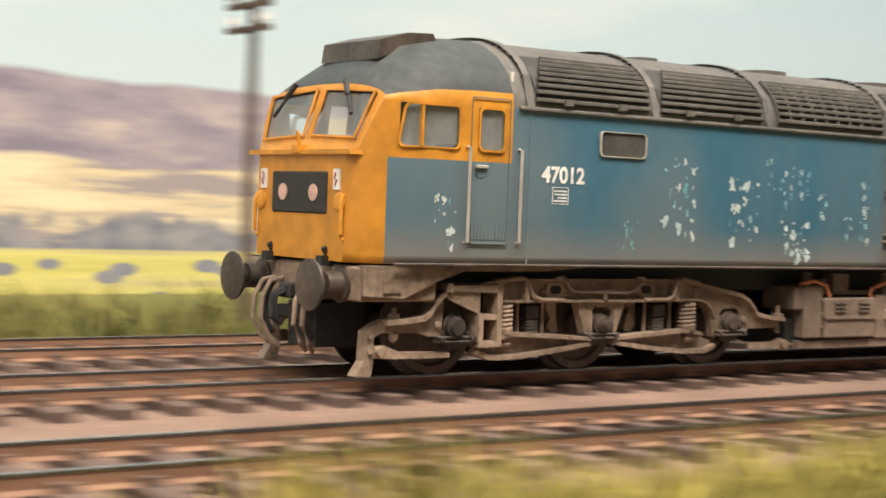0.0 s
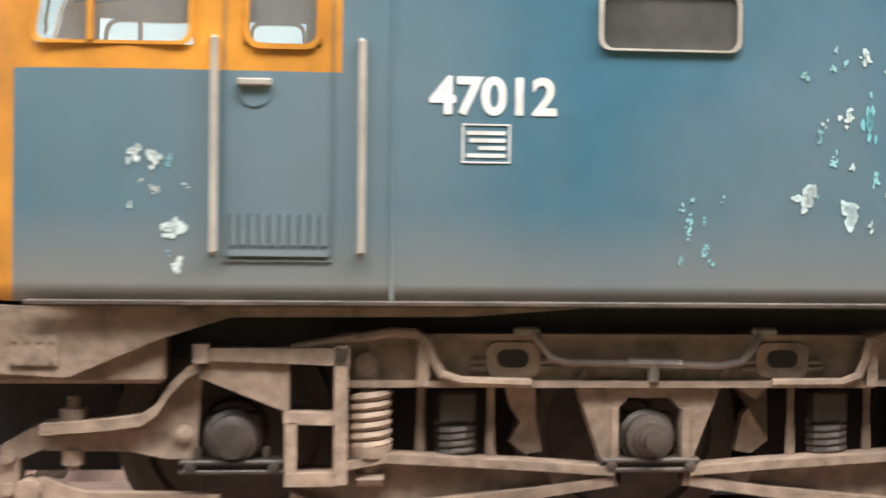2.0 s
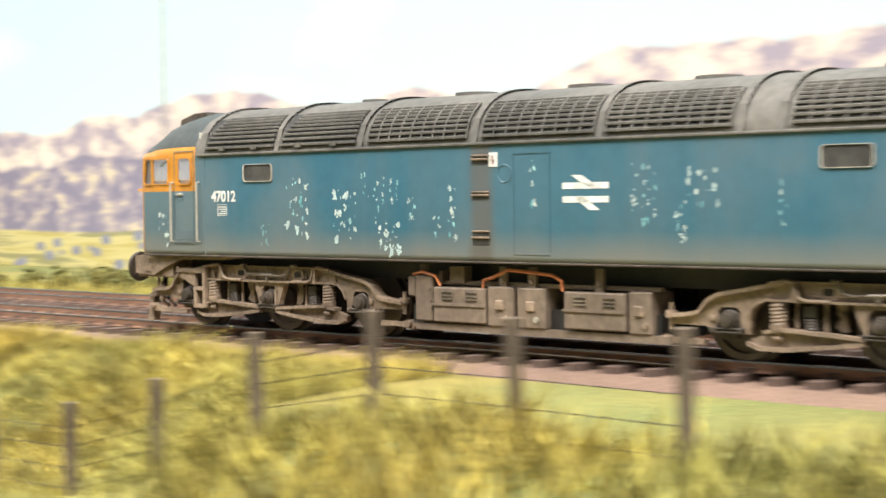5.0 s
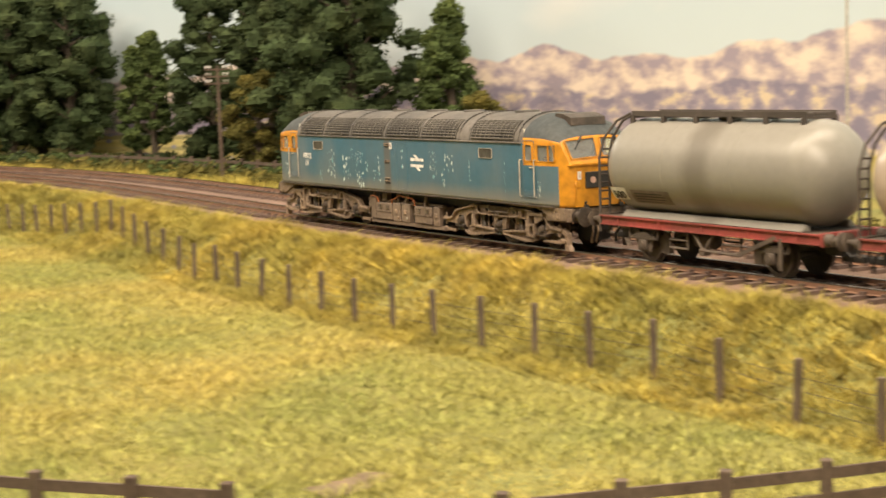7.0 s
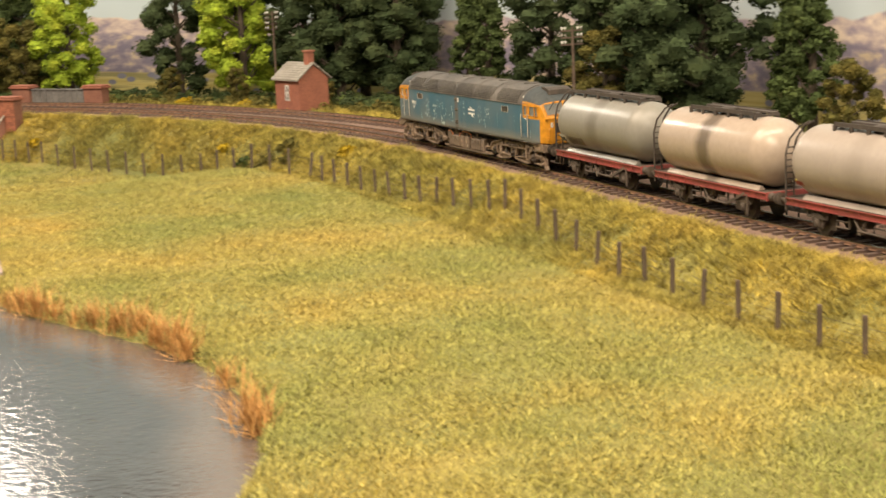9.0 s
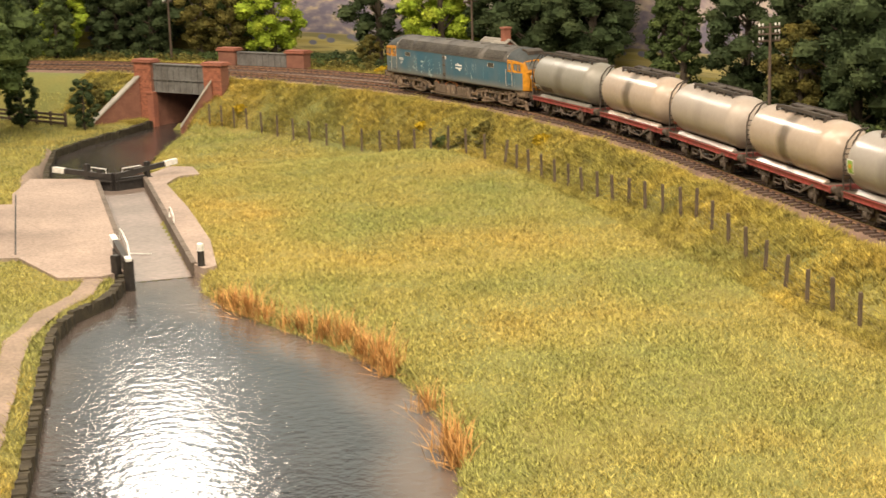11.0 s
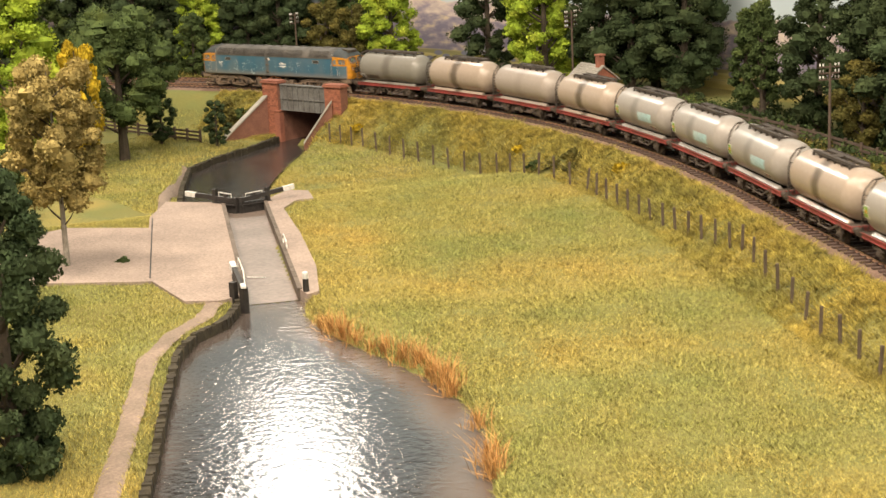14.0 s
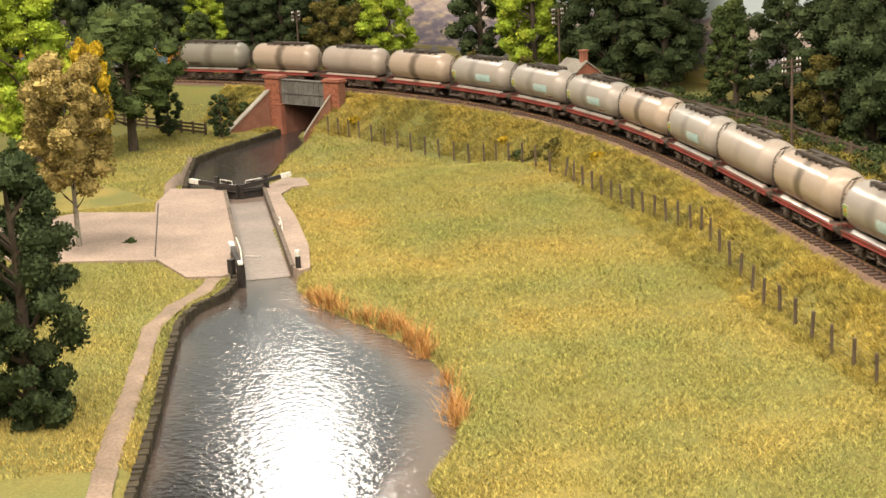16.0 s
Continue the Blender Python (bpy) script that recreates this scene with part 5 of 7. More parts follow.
        # bare patches where the paint has come away, in ragged upright columns
        for cx, cz, w, h, n, big, blue in ((62.0, 29.0, 3.6, 6.2, 5, 1.0, 0.3), (47.0, 27.0, 3.8, 5.2, 5, 0.9, 0.2), (41.0, 33.0, 0.8, 3.2, 2, 0.4, 0.8), (34.5, 32.0, 4.2, 2.6, 4, 0.45, 0.5), (37.5, 28.0, 0.5, 3.0, 1, 0.5, 0.4), (34.0, 22.5, 3.2, 3.0, 4, 0.9, 0.1),
                                           (27.0, 28.0, 1.0, 2.6, 2, 0.6, 0.5), (16.2, 27.0, 1.0, 6.4, 2, 0.7, 0.3), (20.2, 25.0, 0.9, 2.0, 2, 0.5, 0.4), (-4.2, 32.5, 0.7, 5.0, 2, 0.7, 0.7), (-30.5, 31.0, 3.0, 5.0, 4, 0.8, 0.3), (-42.5, 31.5, 3.5, 4.0, 4, 0.8, 0.3),
                                           (-38.0, 26.0, 1.0, 4.0, 2, 0.5, 0.5), (-84.0, 27.5, 0.8, 5.5, 2, 0.4, 0.6), (-107.0, 24.0, 1.0, 3.0, 2, 0.6, 0.3), (110.2, 25.6, 0.8, 2.2, 1, 1.0, 0.0), (107.6, 23.6, 0.9, 4.0, 2, 0.6, 0.2), (72.8, 22.5, 1.8, 2.4, 3, 0.35, 1.0), (-58.5, 29, 0.6, 4, 2, 0.4, 0.6)):
            bms = [bmesh.new(), bmesh.new()]
            for q in range(n):
                x = cx + (w * (2 * (q + 0.5) / n - 1) if n > 1 else 0.0)
                z = cz + h * rnd.uniform(0.6, 1.0)
                while z > cz - h:
                    k2 = big * rnd.random() ** 1.6
                    tall = 0.22 + 0.95 * k2
                    which = int(rnd.random() < blue)
                    wide = 0.12 + 0.60 * k2 * (0.5 if which else 1.0)
                    xx = x + rnd.gauss(0, 0.4)
                    for _ in range(4 + int(14 * k2)):
                        patch_plate(bms[which], xx + rnd.gauss(0, 0.55) * wide, z - tall + rnd.gauss(0, 0.5) * tall, wide * rnd.uniform(0.25, 0.6), tall * rnd.uniform(0.15, 0.5), y, rnd, 8)
                    z -= 2 * tall + rnd.uniform(0.15, 1.0) * h * 0.5
            for b, mat, words in zip(bms, (FLAKE, SCRATCH), ("pale patches of lost paint", "turquoise scratches in the paint")):
                if len(b.verts):
                    part("paint_loss", b, mat, LOCO, words)["kind"] = "stuff"
                else:
                    b.free()
    # underframe boxes
    def crate(name, x0, x1, y0, y1, z0, z1, mat, label=""):
        obs = []
        for s in (-1, 1):
            bm = bmesh.new()
            box(bm, x0, x1, min(s * y0, s * y1), max(s * y0, s * y1), z0, z1, 0.3)
            obs.append((s, part(name, bm, mat, LOCO, label)))
        return obs
    bm = bmesh.new()
    box(bm, -117, 117, -10, 10, 12.8, 16.4)
    box(bm, -31, 31, -14, 14, 3.2, 8)
    part("underframe", bm, BLACK, LOCO)
    crate("battery_box", 28.6, 30.9, 8, 16, 9.6, 13.8, BOXGREY)
    for s, ob in crate("battery_box", 23.8, 28.6, 8, 16.2, 4.6, 14.0, BOXGREY, "dusty brown battery box"):
        bm = bmesh.new()
        for z in (11.4, 9.0, 6.6):
            rod(bm, (24.2, s * 16.1, z), (24.2, s * 16.5, z), 0.25)
        part("bolt", bm, BOXGREY, ob)
    for a, b in ((23.4, 9.6), (-10.2, -24.5)):
        for s, ob in crate("battery_box", b, a, 8, 16.4, 4.6, 11.8, BOXGREY, "dusty battery box with louvred lid"):
            bm = bmesh.new()
            box(bm, b - 0.1, a + 0.1, min(s * 16.2, s * 16.7), max(s * 16.2, s * 16.7), 8.0, 8.5)
            part("lid_lip", bm, BOXGREY, ob)
            for q in (0.25, 0.72):
                bm = bmesh.new()
                for z in (10.9, 10.1, 9.4):
                    box(bm, b + (a - b) * q - 1.4, b + (a - b) * q + 1.4, min(s * 16.3, s * 16.7), max(s * 16.3, s * 16.7), z - 0.15, z + 0.15)
                part("louvre", bm, STEELY, ob)
    for a, b in ((9.2, 2.6), (1.6, -5.4), (-25, -30)):
        for s, ob in crate("equipment_box", b, a, 8, 16.0, 4.2, 12.2, BOXGREY, "grimy equipment box"):
            bm = bmesh.new()
            box(bm, (a + b) / 2 - 1.0, (a + b) / 2 + 1.0, min(s * 15.8, s * 16.5), max(s * 15.8, s * 16.5), 7.6, 9.6, 0.2)
            part("latch", bm, FRAME, ob)
            bm = bmesh.new()
            lathe(bm, [(s * 16.0, 0.6), (s * 16.35, 0.6), (s * 16.4, 0.3)], ((a + b) / 2 - 1.4, 0, 6.0), "y", 12)
            part("stud", bm, ALLOY if b == -5.4 else FRAME, ob)
    for x in (27.0, 5.6, -1.8, -18.0):
        for s in (-1, 1):
            bm = bmesh.new()
            box(bm, x - 0.9, x + 0.9, min(s * 14.6, s * 15.4), max(s * 14.6, s * 15.4), 11.6, 16.2)
            rod(bm, (x, s * 15.3, 13.4), (x, s * 15.8, 13.4), 0.5)
            part("hanger", bm, BOXGREY, LOCO)
    for s in (-1, 1):
        bm = bmesh.new()
        pipe(bm, [(29.5, s * 15.6, 14.2), (26.4, s * 16.2, 14.8), (23.0, s * 16.0, 14.0), (21.8, s * 15.8, 12.0)], 0.34)
        part("orange_pipe", bm, COPPER, LOCO, "orange copper pipe run")
        bm = bmesh.new()
        pipe(bm, [(10.6, s * 15.6, 11.6), (10.4, s * 15.6, 13.4), (8.0, s * 15.6, 14.0), (4.0, s * 15.7, 15.6), (-2.4, s * 15.7, 15.2), (-7.0, s * 15.7, 14.8), (-9.4, s * 15.8, 13.8), (-9.6, s * 15.8, 11.8)], 0.36)
        part("orange_pipe", bm, COPPER, LOCO, "orange copper pipe run")
        bm = bmesh.new()
        box(bm, -31, 30, min(s * 12.6, s * 14.4), max(s * 12.6, s * 14.4), 12.2, 13.0)
        box(bm, 16, 20, min(s * 12.6, s * 15.0), max(s * 12.6, s * 15.0), 12.6, 16.0)
        box(bm, 22, 23, min(s * 12.6, s * 15.0), max(s * 12.6, s * 15.0), 12.6, 15.0)
        box(bm, -34, 29, min(s * 9, s * 15.6), max(s * 9, s * 15.6), 2.8, 4.2)
        part("underframe_rail", bm, BOXGREY, LOCO)


LOCO = thing("diesel_locomotive", "weathered blue diesel locomotive with yellow cabs and scratched paint", "locomotive")
build_loco()



# ---- tank wagons ----
def tank_paint(name, a, b, stain, rough, shift=0.0, depth=0.72):
    """Tank paint with a dark spill running down the middle and a dusty lower flank."""
    m = material(name, a, b, rough, scale=12, fine=350, spread=1.3, amp=0.05)
    nt = m.node_tree
    bsdf = nt.nodes["Principled BSDF"]
    base = bsdf.inputs["Base Color"].links[0].from_socket
    co = nt.nodes.new("ShaderNodeTexCoord")
    sep = nt.nodes.new("ShaderNodeSeparateXYZ")
    nt.links.new(co.outputs["Object"], sep.inputs[0])
    n = nt.nodes.new("ShaderNodeTexNoise")
    n.inputs["Scale"].default_value, n.inputs["Detail"].default_value = 90, 4
    nt.links.new(co.outputs["Object"], n.inputs["Vector"])
    dx = nt.nodes.new("ShaderNodeMath")
    dx.operation = "MULTIPLY_ADD"
    nt.links.new(n.outputs["Fac"], dx.inputs[0])
    dx.inputs[1].default_value = 0.009
    nt.links.new(sep.outputs[0], dx.inputs[2])
    off = nt.nodes.new("ShaderNodeMath")
    off.operation = "SUBTRACT"
    nt.links.new(dx.outputs[0], off.inputs[0])
    off.inputs[1].default_value = 0.0045 + shift
    ab = nt.nodes.new("ShaderNodeMath")
    ab.operation = "ABSOLUTE"
    nt.links.new(off.outputs[0], ab.inputs[0])
    mr = nt.nodes.new("ShaderNodeMapRange")
    nt.links.new(ab.outputs[0], mr.inputs["Value"])
    mr.inputs["From Min"].default_value, mr.inputs["From Max"].default_value = 0.0025, 0.0085
    mr.inputs["To Min"].default_value, mr.inputs["To Max"].default_value = depth, 0.0
    mix = nt.nodes.new("ShaderNodeMix")
    mix.data_type = "RGBA"
    nt.links.new(mr.outputs["Result"], mix.inputs[0])
    nt.links.new(base, mix.inputs[6])
    mix.inputs[7].default_value = (*stain, 1)
    nt.links.new(mix.outputs[2], bsdf.inputs["Base Color"])
    return m


TANK_A = tank_paint("grey tank", (0.205, 0.195, 0.172), (0.255, 0.243, 0.215), (0.125, 0.112, 0.095), 0.36)
TANK_B = tank_paint("cream tank", (0.41, 0.335, 0.275), (0.34, 0.275, 0.225), (0.105, 0.082, 0.062), 0.26, 0.0, 0.85)
TANK_C = tank_paint("pale grey tank", (0.35, 0.32, 0.295), (0.295, 0.27, 0.25), (0.16, 0.15, 0.135), 0.3, 0.006, 0.6)
TANK_D = tank_paint("dusty pale tank", (0.37, 0.32, 0.28), (0.31, 0.265, 0.235), (0.25, 0.215, 0.185), 0.34, 0.0, 0.5)
SHIELD = material("green shield", (0.10, 0.30, 0.06), (0.35, 0.42, 0.05), 0.5, scale=200)
PALEBLUE = material("pale blue panel", (0.36, 0.55, 0.58), (0.42, 0.52, 0.52), 0.5)
PLANK = material("dusty catwalk deck", (0.19, 0.155, 0.13), (0.13, 0.105, 0.088), 0.75)


def tank_shell(paint):
    bm = bmesh.new()
    end = [(41.5 + 12.6 * math.sin(radians(9 * k)), max(0.5, 17.0 * math.cos(radians(9 * k)))) for k in range(11)]
    prof = [(-x, r) for x, r in reversed(end)] + [(-16, 17.0), (16, 17.0)] + end
    lathe(bm, prof, (0, 0, 33.0), "x", 48)
    return bm


def wheel_gear(w, x, s):
    bm = bmesh.new()
    prism(bm, [(x - 6.0, 12.2), (x - 3.2, 3.8), (x + 3.2, 3.8), (x + 6.0, 12.2), (x + 3.6, 12.2), (x + 2.2, 8.8), (x - 2.2, 8.8), (x - 3.6, 12.2)], min(s * 11.4, s * 12.2), max(s * 11.4, s * 12.2), "y")
    part("axleguard", bm, UNDER, w)
    bm = bmesh.new()
    box(bm, x - 1.9, x + 1.9, min(s * 11.6, s * 13.6), max(s * 11.6, s * 13.6), 4.4, 8.0, 0.3)
    lathe(bm, [(s * 13.5, 1.3), (s * 14.0, 1.2), (s * 14.05, 0.4)], (x, 0, 6.2), "y", 12)
    part("axlebox", bm, UNDER, w, smooth=True)
    bm = bmesh.new()
    for i, z in enumerate((8.2, 8.8, 9.4, 10.0)):
        box(bm, x - 7.4 + 1.5 * i, x + 7.4 - 1.5 * i, min(s * 12.0, s * 13.2), max(s * 12.0, s * 13.2), z, z + 0.45)
    for e in (-1, 1):
        pipe(bm, [(x + e * 7.2, s * 12.6, 8.4), (x + e * 7.8, s * 12.6, 10.2), (x + e * 7.2, s * 12.6, 12.2)], 0.45)
    part("leaf_spring", bm, UNDER, w)


def tank_wagon(style, label):
    w = thing("tank_wagon", label, "tank wagon", "rake of tank wagons")
    paint = {"grey": TANK_A, "cream": TANK_B, "shield": TANK_C, "plain": TANK_D}[style]
    part("tank", tank_shell(paint), paint, w, "", smooth=True)
    for x in (-17, 17):
        bm = bmesh.new()
        lathe(bm, [(x - 0.15, 16.9), (x - 0.1, 17.07), (x + 0.1, 17.07), (x + 0.15, 16.9)], (0, 0, 33.0), "x", 48)
        part("tank_seam", bm, paint, w)
    for s in (-1, 1):
        bm = bmesh.new()
        box(bm, -54.0, 54.0, min(s * 13.0, s * 13.7), max(s * 13.0, s * 13.7), 12.2, 15.4, 0.15)
        box(bm, -54.0, 54.0, min(s * 13.3, s * 14.4), max(s * 13.3, s * 14.4), 15.0, 15.5)
        box(bm, -54.0, 54.0, min(s * 13.3, s * 14.2), max(s * 13.3, s * 14.2), 12.1, 12.5)
        for x in (-44, -22, 0, 22, 44):
            box(bm, x - 0.35, x + 0.35, min(s * 13.5, s * 14.1), max(s * 13.5, s * 14.1), 12.4, 15.1)
        part("solebar", bm, SOLERED, w, "scuffed red solebar")
        bm = bmesh.new()
        prism(bm, [(s * 8, 15.52), (s * 12.0, 15.52), (s * 11.6, 15.9), (s * 10.0, 17.6), (s * 9.2, 17.6)], -44, 44, "x")
        part("cradle", bm, paint, w, "dusty tank cradle rail")
        bm = bmesh.new()
        pipe(bm, [(-5, s * 12.8, 12.2), (0, s * 12.8, 5.8), (5, s * 12.8, 12.2)], 0.6)
        rod(bm, (0, s * 10.5, 6.0), (0, s * 13.8, 6.0), 1.4, seg=12)
        part("brake_v_hanger", bm, UNDER, w)
        bm = bmesh.new()
        bar(bm, (-17.5, s * 13.9, 6.2), (-34.5, s * 13.9, 13.2), 0.7, 1.3)
        pipe(bm, [(1, s * 13.6, 6.6), (-17.5, s * 13.8, 6.2)], 0.45)
        box(bm, -37.4, -36.4, s * 13.9 - 0.4, s * 13.9 + 0.4, 3.0, 13.0)
        part("brake_lever", bm, UNDER, w)
        for x in (-31.5, 31.5):
            wheel_gear(w, x, s)
        for x in (-13, 13):
            bm = bmesh.new()
            pipe(bm, [(x - 4.5, s * 12.4, 12.2), (x - 4.5, s * 12.4, 6.2), (x + 4.5, s * 12.4, 6.2), (x + 4.5, s * 12.4, 12.2)], 0.5)
            pipe(bm, [(x - 4.5, s * 12.4, 9.0), (x + 4.5, s * 12.4, 9.0)], 0.4)
            part("brake_rigging", bm, UNDER, w)
        for x in (-23, 23):
            bm = bmesh.new()
            prism(bm, [(x - 2.4, 3.4), (x + 2.0, 3.4), (x + 2.8, 9.0), (x - 1.0, 11.0)], min(s * 8.2, s * 10.0), max(s * 8.2, s * 10.0), "y")
            part("brake_shoe", bm, UNDER, w)
    bm = bmesh.new()
    lathe(bm, [(-4.5, 2.4), (-4.3, 2.8), (4.3, 2.8), (4.5, 2.4)], (8, 4, 8.6), "x", 14)
    part("brake_cylinder", bm, UNDER, w, smooth=True)
    for e in (-1, 1):
        bm = bmesh.new()
        box(bm, min(e * 53.6, e * 54.6), max(e * 53.6, e * 54.6), -14.2, 14.2, 11.6, 15.9, 0.2)
        part("headstock", bm, SOLERED if e < 0 else UNDER, w)
        for s in (-1, 1):
            bm = bmesh.new()
            lathe(bm, [(e * 54.4, 2.2), (e * 57.2, 1.8), (e * 57.3, 1.0), (e * 60.4, 1.0), (e * 60.5, 3.0), (e * 61.0, 2.9), (e * 61.05, 0.4)], (0, s * 11.4, 13.6), "x", 18)
            part("buffer", bm, UNDER, w, smooth=True)
        bm = bmesh.new()
        box(bm, min(e * 52, e * 60.8), max(e * 52, e * 60.8), -2.2, 2.2, 6.2, 8.2, 0.2)
        box(bm, min(e * 47, e * 54), max(e * 47, e * 54), -4, 4, 8.0, 11.6)
        part("coupling", bm, BLACK, w)
        bm = bmesh.new()
        pipe(bm, [(e * 54, 4, 11), (e * 57.4, 4.4, 8), (e * 57.0, 4.6, 4.6)], 0.5)
        part("brake_hose", bm, BLACK, w)
    bm = bmesh.new()
    box(bm, -53.6, 53.6, -13.0, 13.0, 13.6, 15.3)
    for x in (-44, -31.5, 31.5, 44):
        box(bm, x - 3, x + 3, -11, 11, 11.0, 13.6)
    part("underframe", bm, UNDER, w)
    for x in (-31.5, 31.5):
        wheelset(w, x, 6.3)
    # catwalk along the top: two planks on brackets round the hatch
    back, front = (-41, 44) if style == "grey" else (-34, 27)
    bm = bmesh.new()
    for s in (-1, 1):
        box(bm, back, front, min(s * 2.8, s * 6.6), max(s * 2.8, s * 6.6), 51.0, 52.0, 0.1)
        box(bm, back, front, min(s * 6.2, s * 6.8), max(s * 6.2, s * 6.8), 50.6, 52.5)
    cw = part("catwalk", bm, WALK, w, "dark catwalk on top of the tank")
    for k in range(6):
        x = back + 0.6 + (front - back - 1.2) * k / 5
        bm = bmesh.new()
        box(bm, x - 0.7, x + 0.7, -6.6, 6.6, 50.0, 51.0)
        for s in (-1, 1):
            box(bm, x - 0.9, x + 0.9, s * 6.6 - 0.6, s * 6.6 + 0.6, 47.4, 51.2)
        part("bracket", bm, WALK, cw)
    bm = bmesh.new()
    lathe(bm, [(48.5, 4.0), (51.4, 4.0), (51.6, 4.5), (52.2, 4.4), (52.5, 3.6), (52.6, 0.6)], (0, 0, 0), "z", 18)
    part("manhole", bm, WALK, w, smooth=True)
    # end ladder
    bm = bmesh.new()
    for y in (9.0, 13.4):
        pipe(bm, [(54.6, y, 9.5), (54.6, y, 36), (53.4, y * 0.9, 43.0), (50.0, y * 0.66, 49.0), (44, y * 0.55, 51.6)], 0.5)
    ld = part("ladder", bm, WALK, w, "dark iron end ladder")
    for i in range(10):
        bm = bmesh.new()
        z = 12 + 3.0 * i
        k = 1.0 if z < 36 else 1 - (z - 36) * 0.014
        rod(bm, (54.6 - max(0, z - 36) * 0.17, 9.0 * k, z), (54.6 - max(0, z - 36) * 0.17, 13.4 * k, z), 0.36, seg=5)
        part("rung", bm, WALK, ld)

    def plate(name, a0, a1, x0, x1, mat, label="", off=0.08):
        """A thin curved panel on the tank's field side, between two angles above the middle."""
        b = bmesh.new()
        n = 6
        r = 17.02 + off
        rows = [[b.verts.new((x, r * math.cos(radians(a0 + (a1 - a0) * i / n)), 33 + r * math.sin(radians(a0 + (a1 - a0) * i / n)))) for i in range(n + 1)] for x in (x0, x1)]
        for i in range(n):
            b.faces.new((rows[0][i], rows[1][i], rows[1][i + 1], rows[0][i + 1]))
        bmesh.ops.recalc_face_normals(b, faces=b.faces[:])
        return part(name, b, mat, w, label)
    if style == "grey":
        plate("white_panel", -24, -42, 46, 38, WHITE, "white panel behind the stencilled 500")
        t = letters("500", 4.2, (42, 1, 0), w, BLACK, "tank_lettering", "black stencilled 500")
        for v in t.data.vertices:
            x, z = v.co.x, v.co.z
            a = -39 + z / MM / 16.5 * 57
            v.co = Vector((x, 17.3 * MM * math.cos(radians(a)), 33 * MM + 17.3 * MM * math.sin(radians(a))))
        plate("notice_panel", -26, -46, 35.5, 15, PLANK, "cream notice panel with unreadable lines")
        for a, x1 in ((-30, 19), (-34, 18), (-38, 18), (-42, 20)):
            plate("notice_line", a, a - 1.6, 33.5, x1, BLACK, off=0.16)
    if style == "shield":
        plate("shield_mark", 8, -20, 45, 38.0, WHITE, "shield mark in green and yellow")
        plate("shield_face", 6, -18, 44.2, 38.8, SHIELD, off=0.14)
        plate("shield_spot", -1, -9, 42.9, 40.1, YELLOW, off=0.2)
        plate("blue_panel", 6, -20, -3, -31, PALEBLUE, "worn pale blue name panel", off=0.14)
        plate("data_panel", -27, -43, -24, -38, WHITE, "white data panel")
        for x in (-25.2, -29.6, -34.0):
            plate("data_box", -30, -40, x, x - 3.0, RED if x == -29.6 else BLACK, off=0.14)
    if style == "plain":
        plate("red_panel", -30, -38, 46, 40, RED, "small red and dark warning panel")
    return w


styles = ["grey", "cream", "plain", "cream", "shield", "shield", "shield", "cream", "shield", "plain", "cream", "shield", "shield", "plain"]
words = {"grey": "grey stained tank wagon lettered 500 with red solebar", "cream": "glossy cream tank wagon with a dark spill stain",
         "shield": "pale grey tank wagon with green shield and blue panel", "plain": "plain dusty pale grey tank wagon, red solebar"}
masters, WAGONS = {}, []
for i, style in enumerate(styles):
    if style not in masters:
        masters[style] = tank_wagon(style, words[style])
        WAGONS.append(masters[style])
    else:
        WAGONS.append(copy_thing(masters[style], Matrix()))



# ---- brick bridge over the canal ----


def bricks_on(parent, o, u, width, height, mat_list, cap=300, bw=3.0, bh=1.05, slope=None):
    """Courses of separate bricks on a wall face: o corner, u unit vector along it, up is z; normal is u x z."""
    n = Vector(u).cross(Vector((0, 0, 1))).normalized()
    me_cache = {}
    rows = int(height / bh)
    made = 0
    rnd = random.Random(5)
    for r in range(rows):
        x = -(r % 2) * bw / 2
        while x < width:
            a, b = max(0, x + 0.1), min(width, x + bw - 0.1)
            x += bw
            if b - a < 0.4 or (slope and (r + 1) * bh > slope((a + b) / 2)):
                continue
            if made >= cap:
                return
            key = round(b - a, 1)
            if key not in me_cache:
                bm = bmesh.new()
                box(bm, 0, key, -0.3, 0.25, 0.08, bh - 0.08)
                me = bpy.data.meshes.new("brick")
                for v in bm.verts:
                    v.co *= MM
                bm.to_mesh(me)
                bm.free()
                me.materials.append(mat_list)
                me_cache[key] = me
            ob = new("brick", me_cache[key])
            ob.parent = parent
            p = Vector(o) + Vector(u) * a + Vector((0, 0, r * bh))
            ang = math.degrees(math.atan2(u[1], u[0]))
            ob.matrix_local = pose(p.x * MM, p.y * MM, p.z * MM, 0, 0, ang)
            made += 1


BRICKS = material("brick faces", (0.34, 0.125, 0.075), (0.25, 0.09, 0.055), 0.85, scale=120, fine=900)
nt = BRICKS.node_tree
oi = nt.nodes.new("ShaderNodeObjectInfo")
mrb = nt.nodes.new("ShaderNodeMapRange")
mrb.inputs["To Min"].default_value, mrb.inputs["To Max"].default_value = 0.7, 1.25
nt.links.new(oi.outputs["Random"], mrb.inputs["Value"])
mxb = nt.nodes.new("ShaderNodeMix")
mxb.data_type, mxb.blend_type = "RGBA", "MULTIPLY"
mxb.inputs[0].default_value = 1.0
nt.links.new(nt.nodes["Principled BSDF"].inputs["Base Color"].links[0].from_socket, mxb.inputs[6])
nt.links.new(mrb.outputs["Result"], mxb.inputs[7])
nt.links.new(mxb.outputs[2], nt.nodes["Principled BSDF"].inputs["Base Color"])
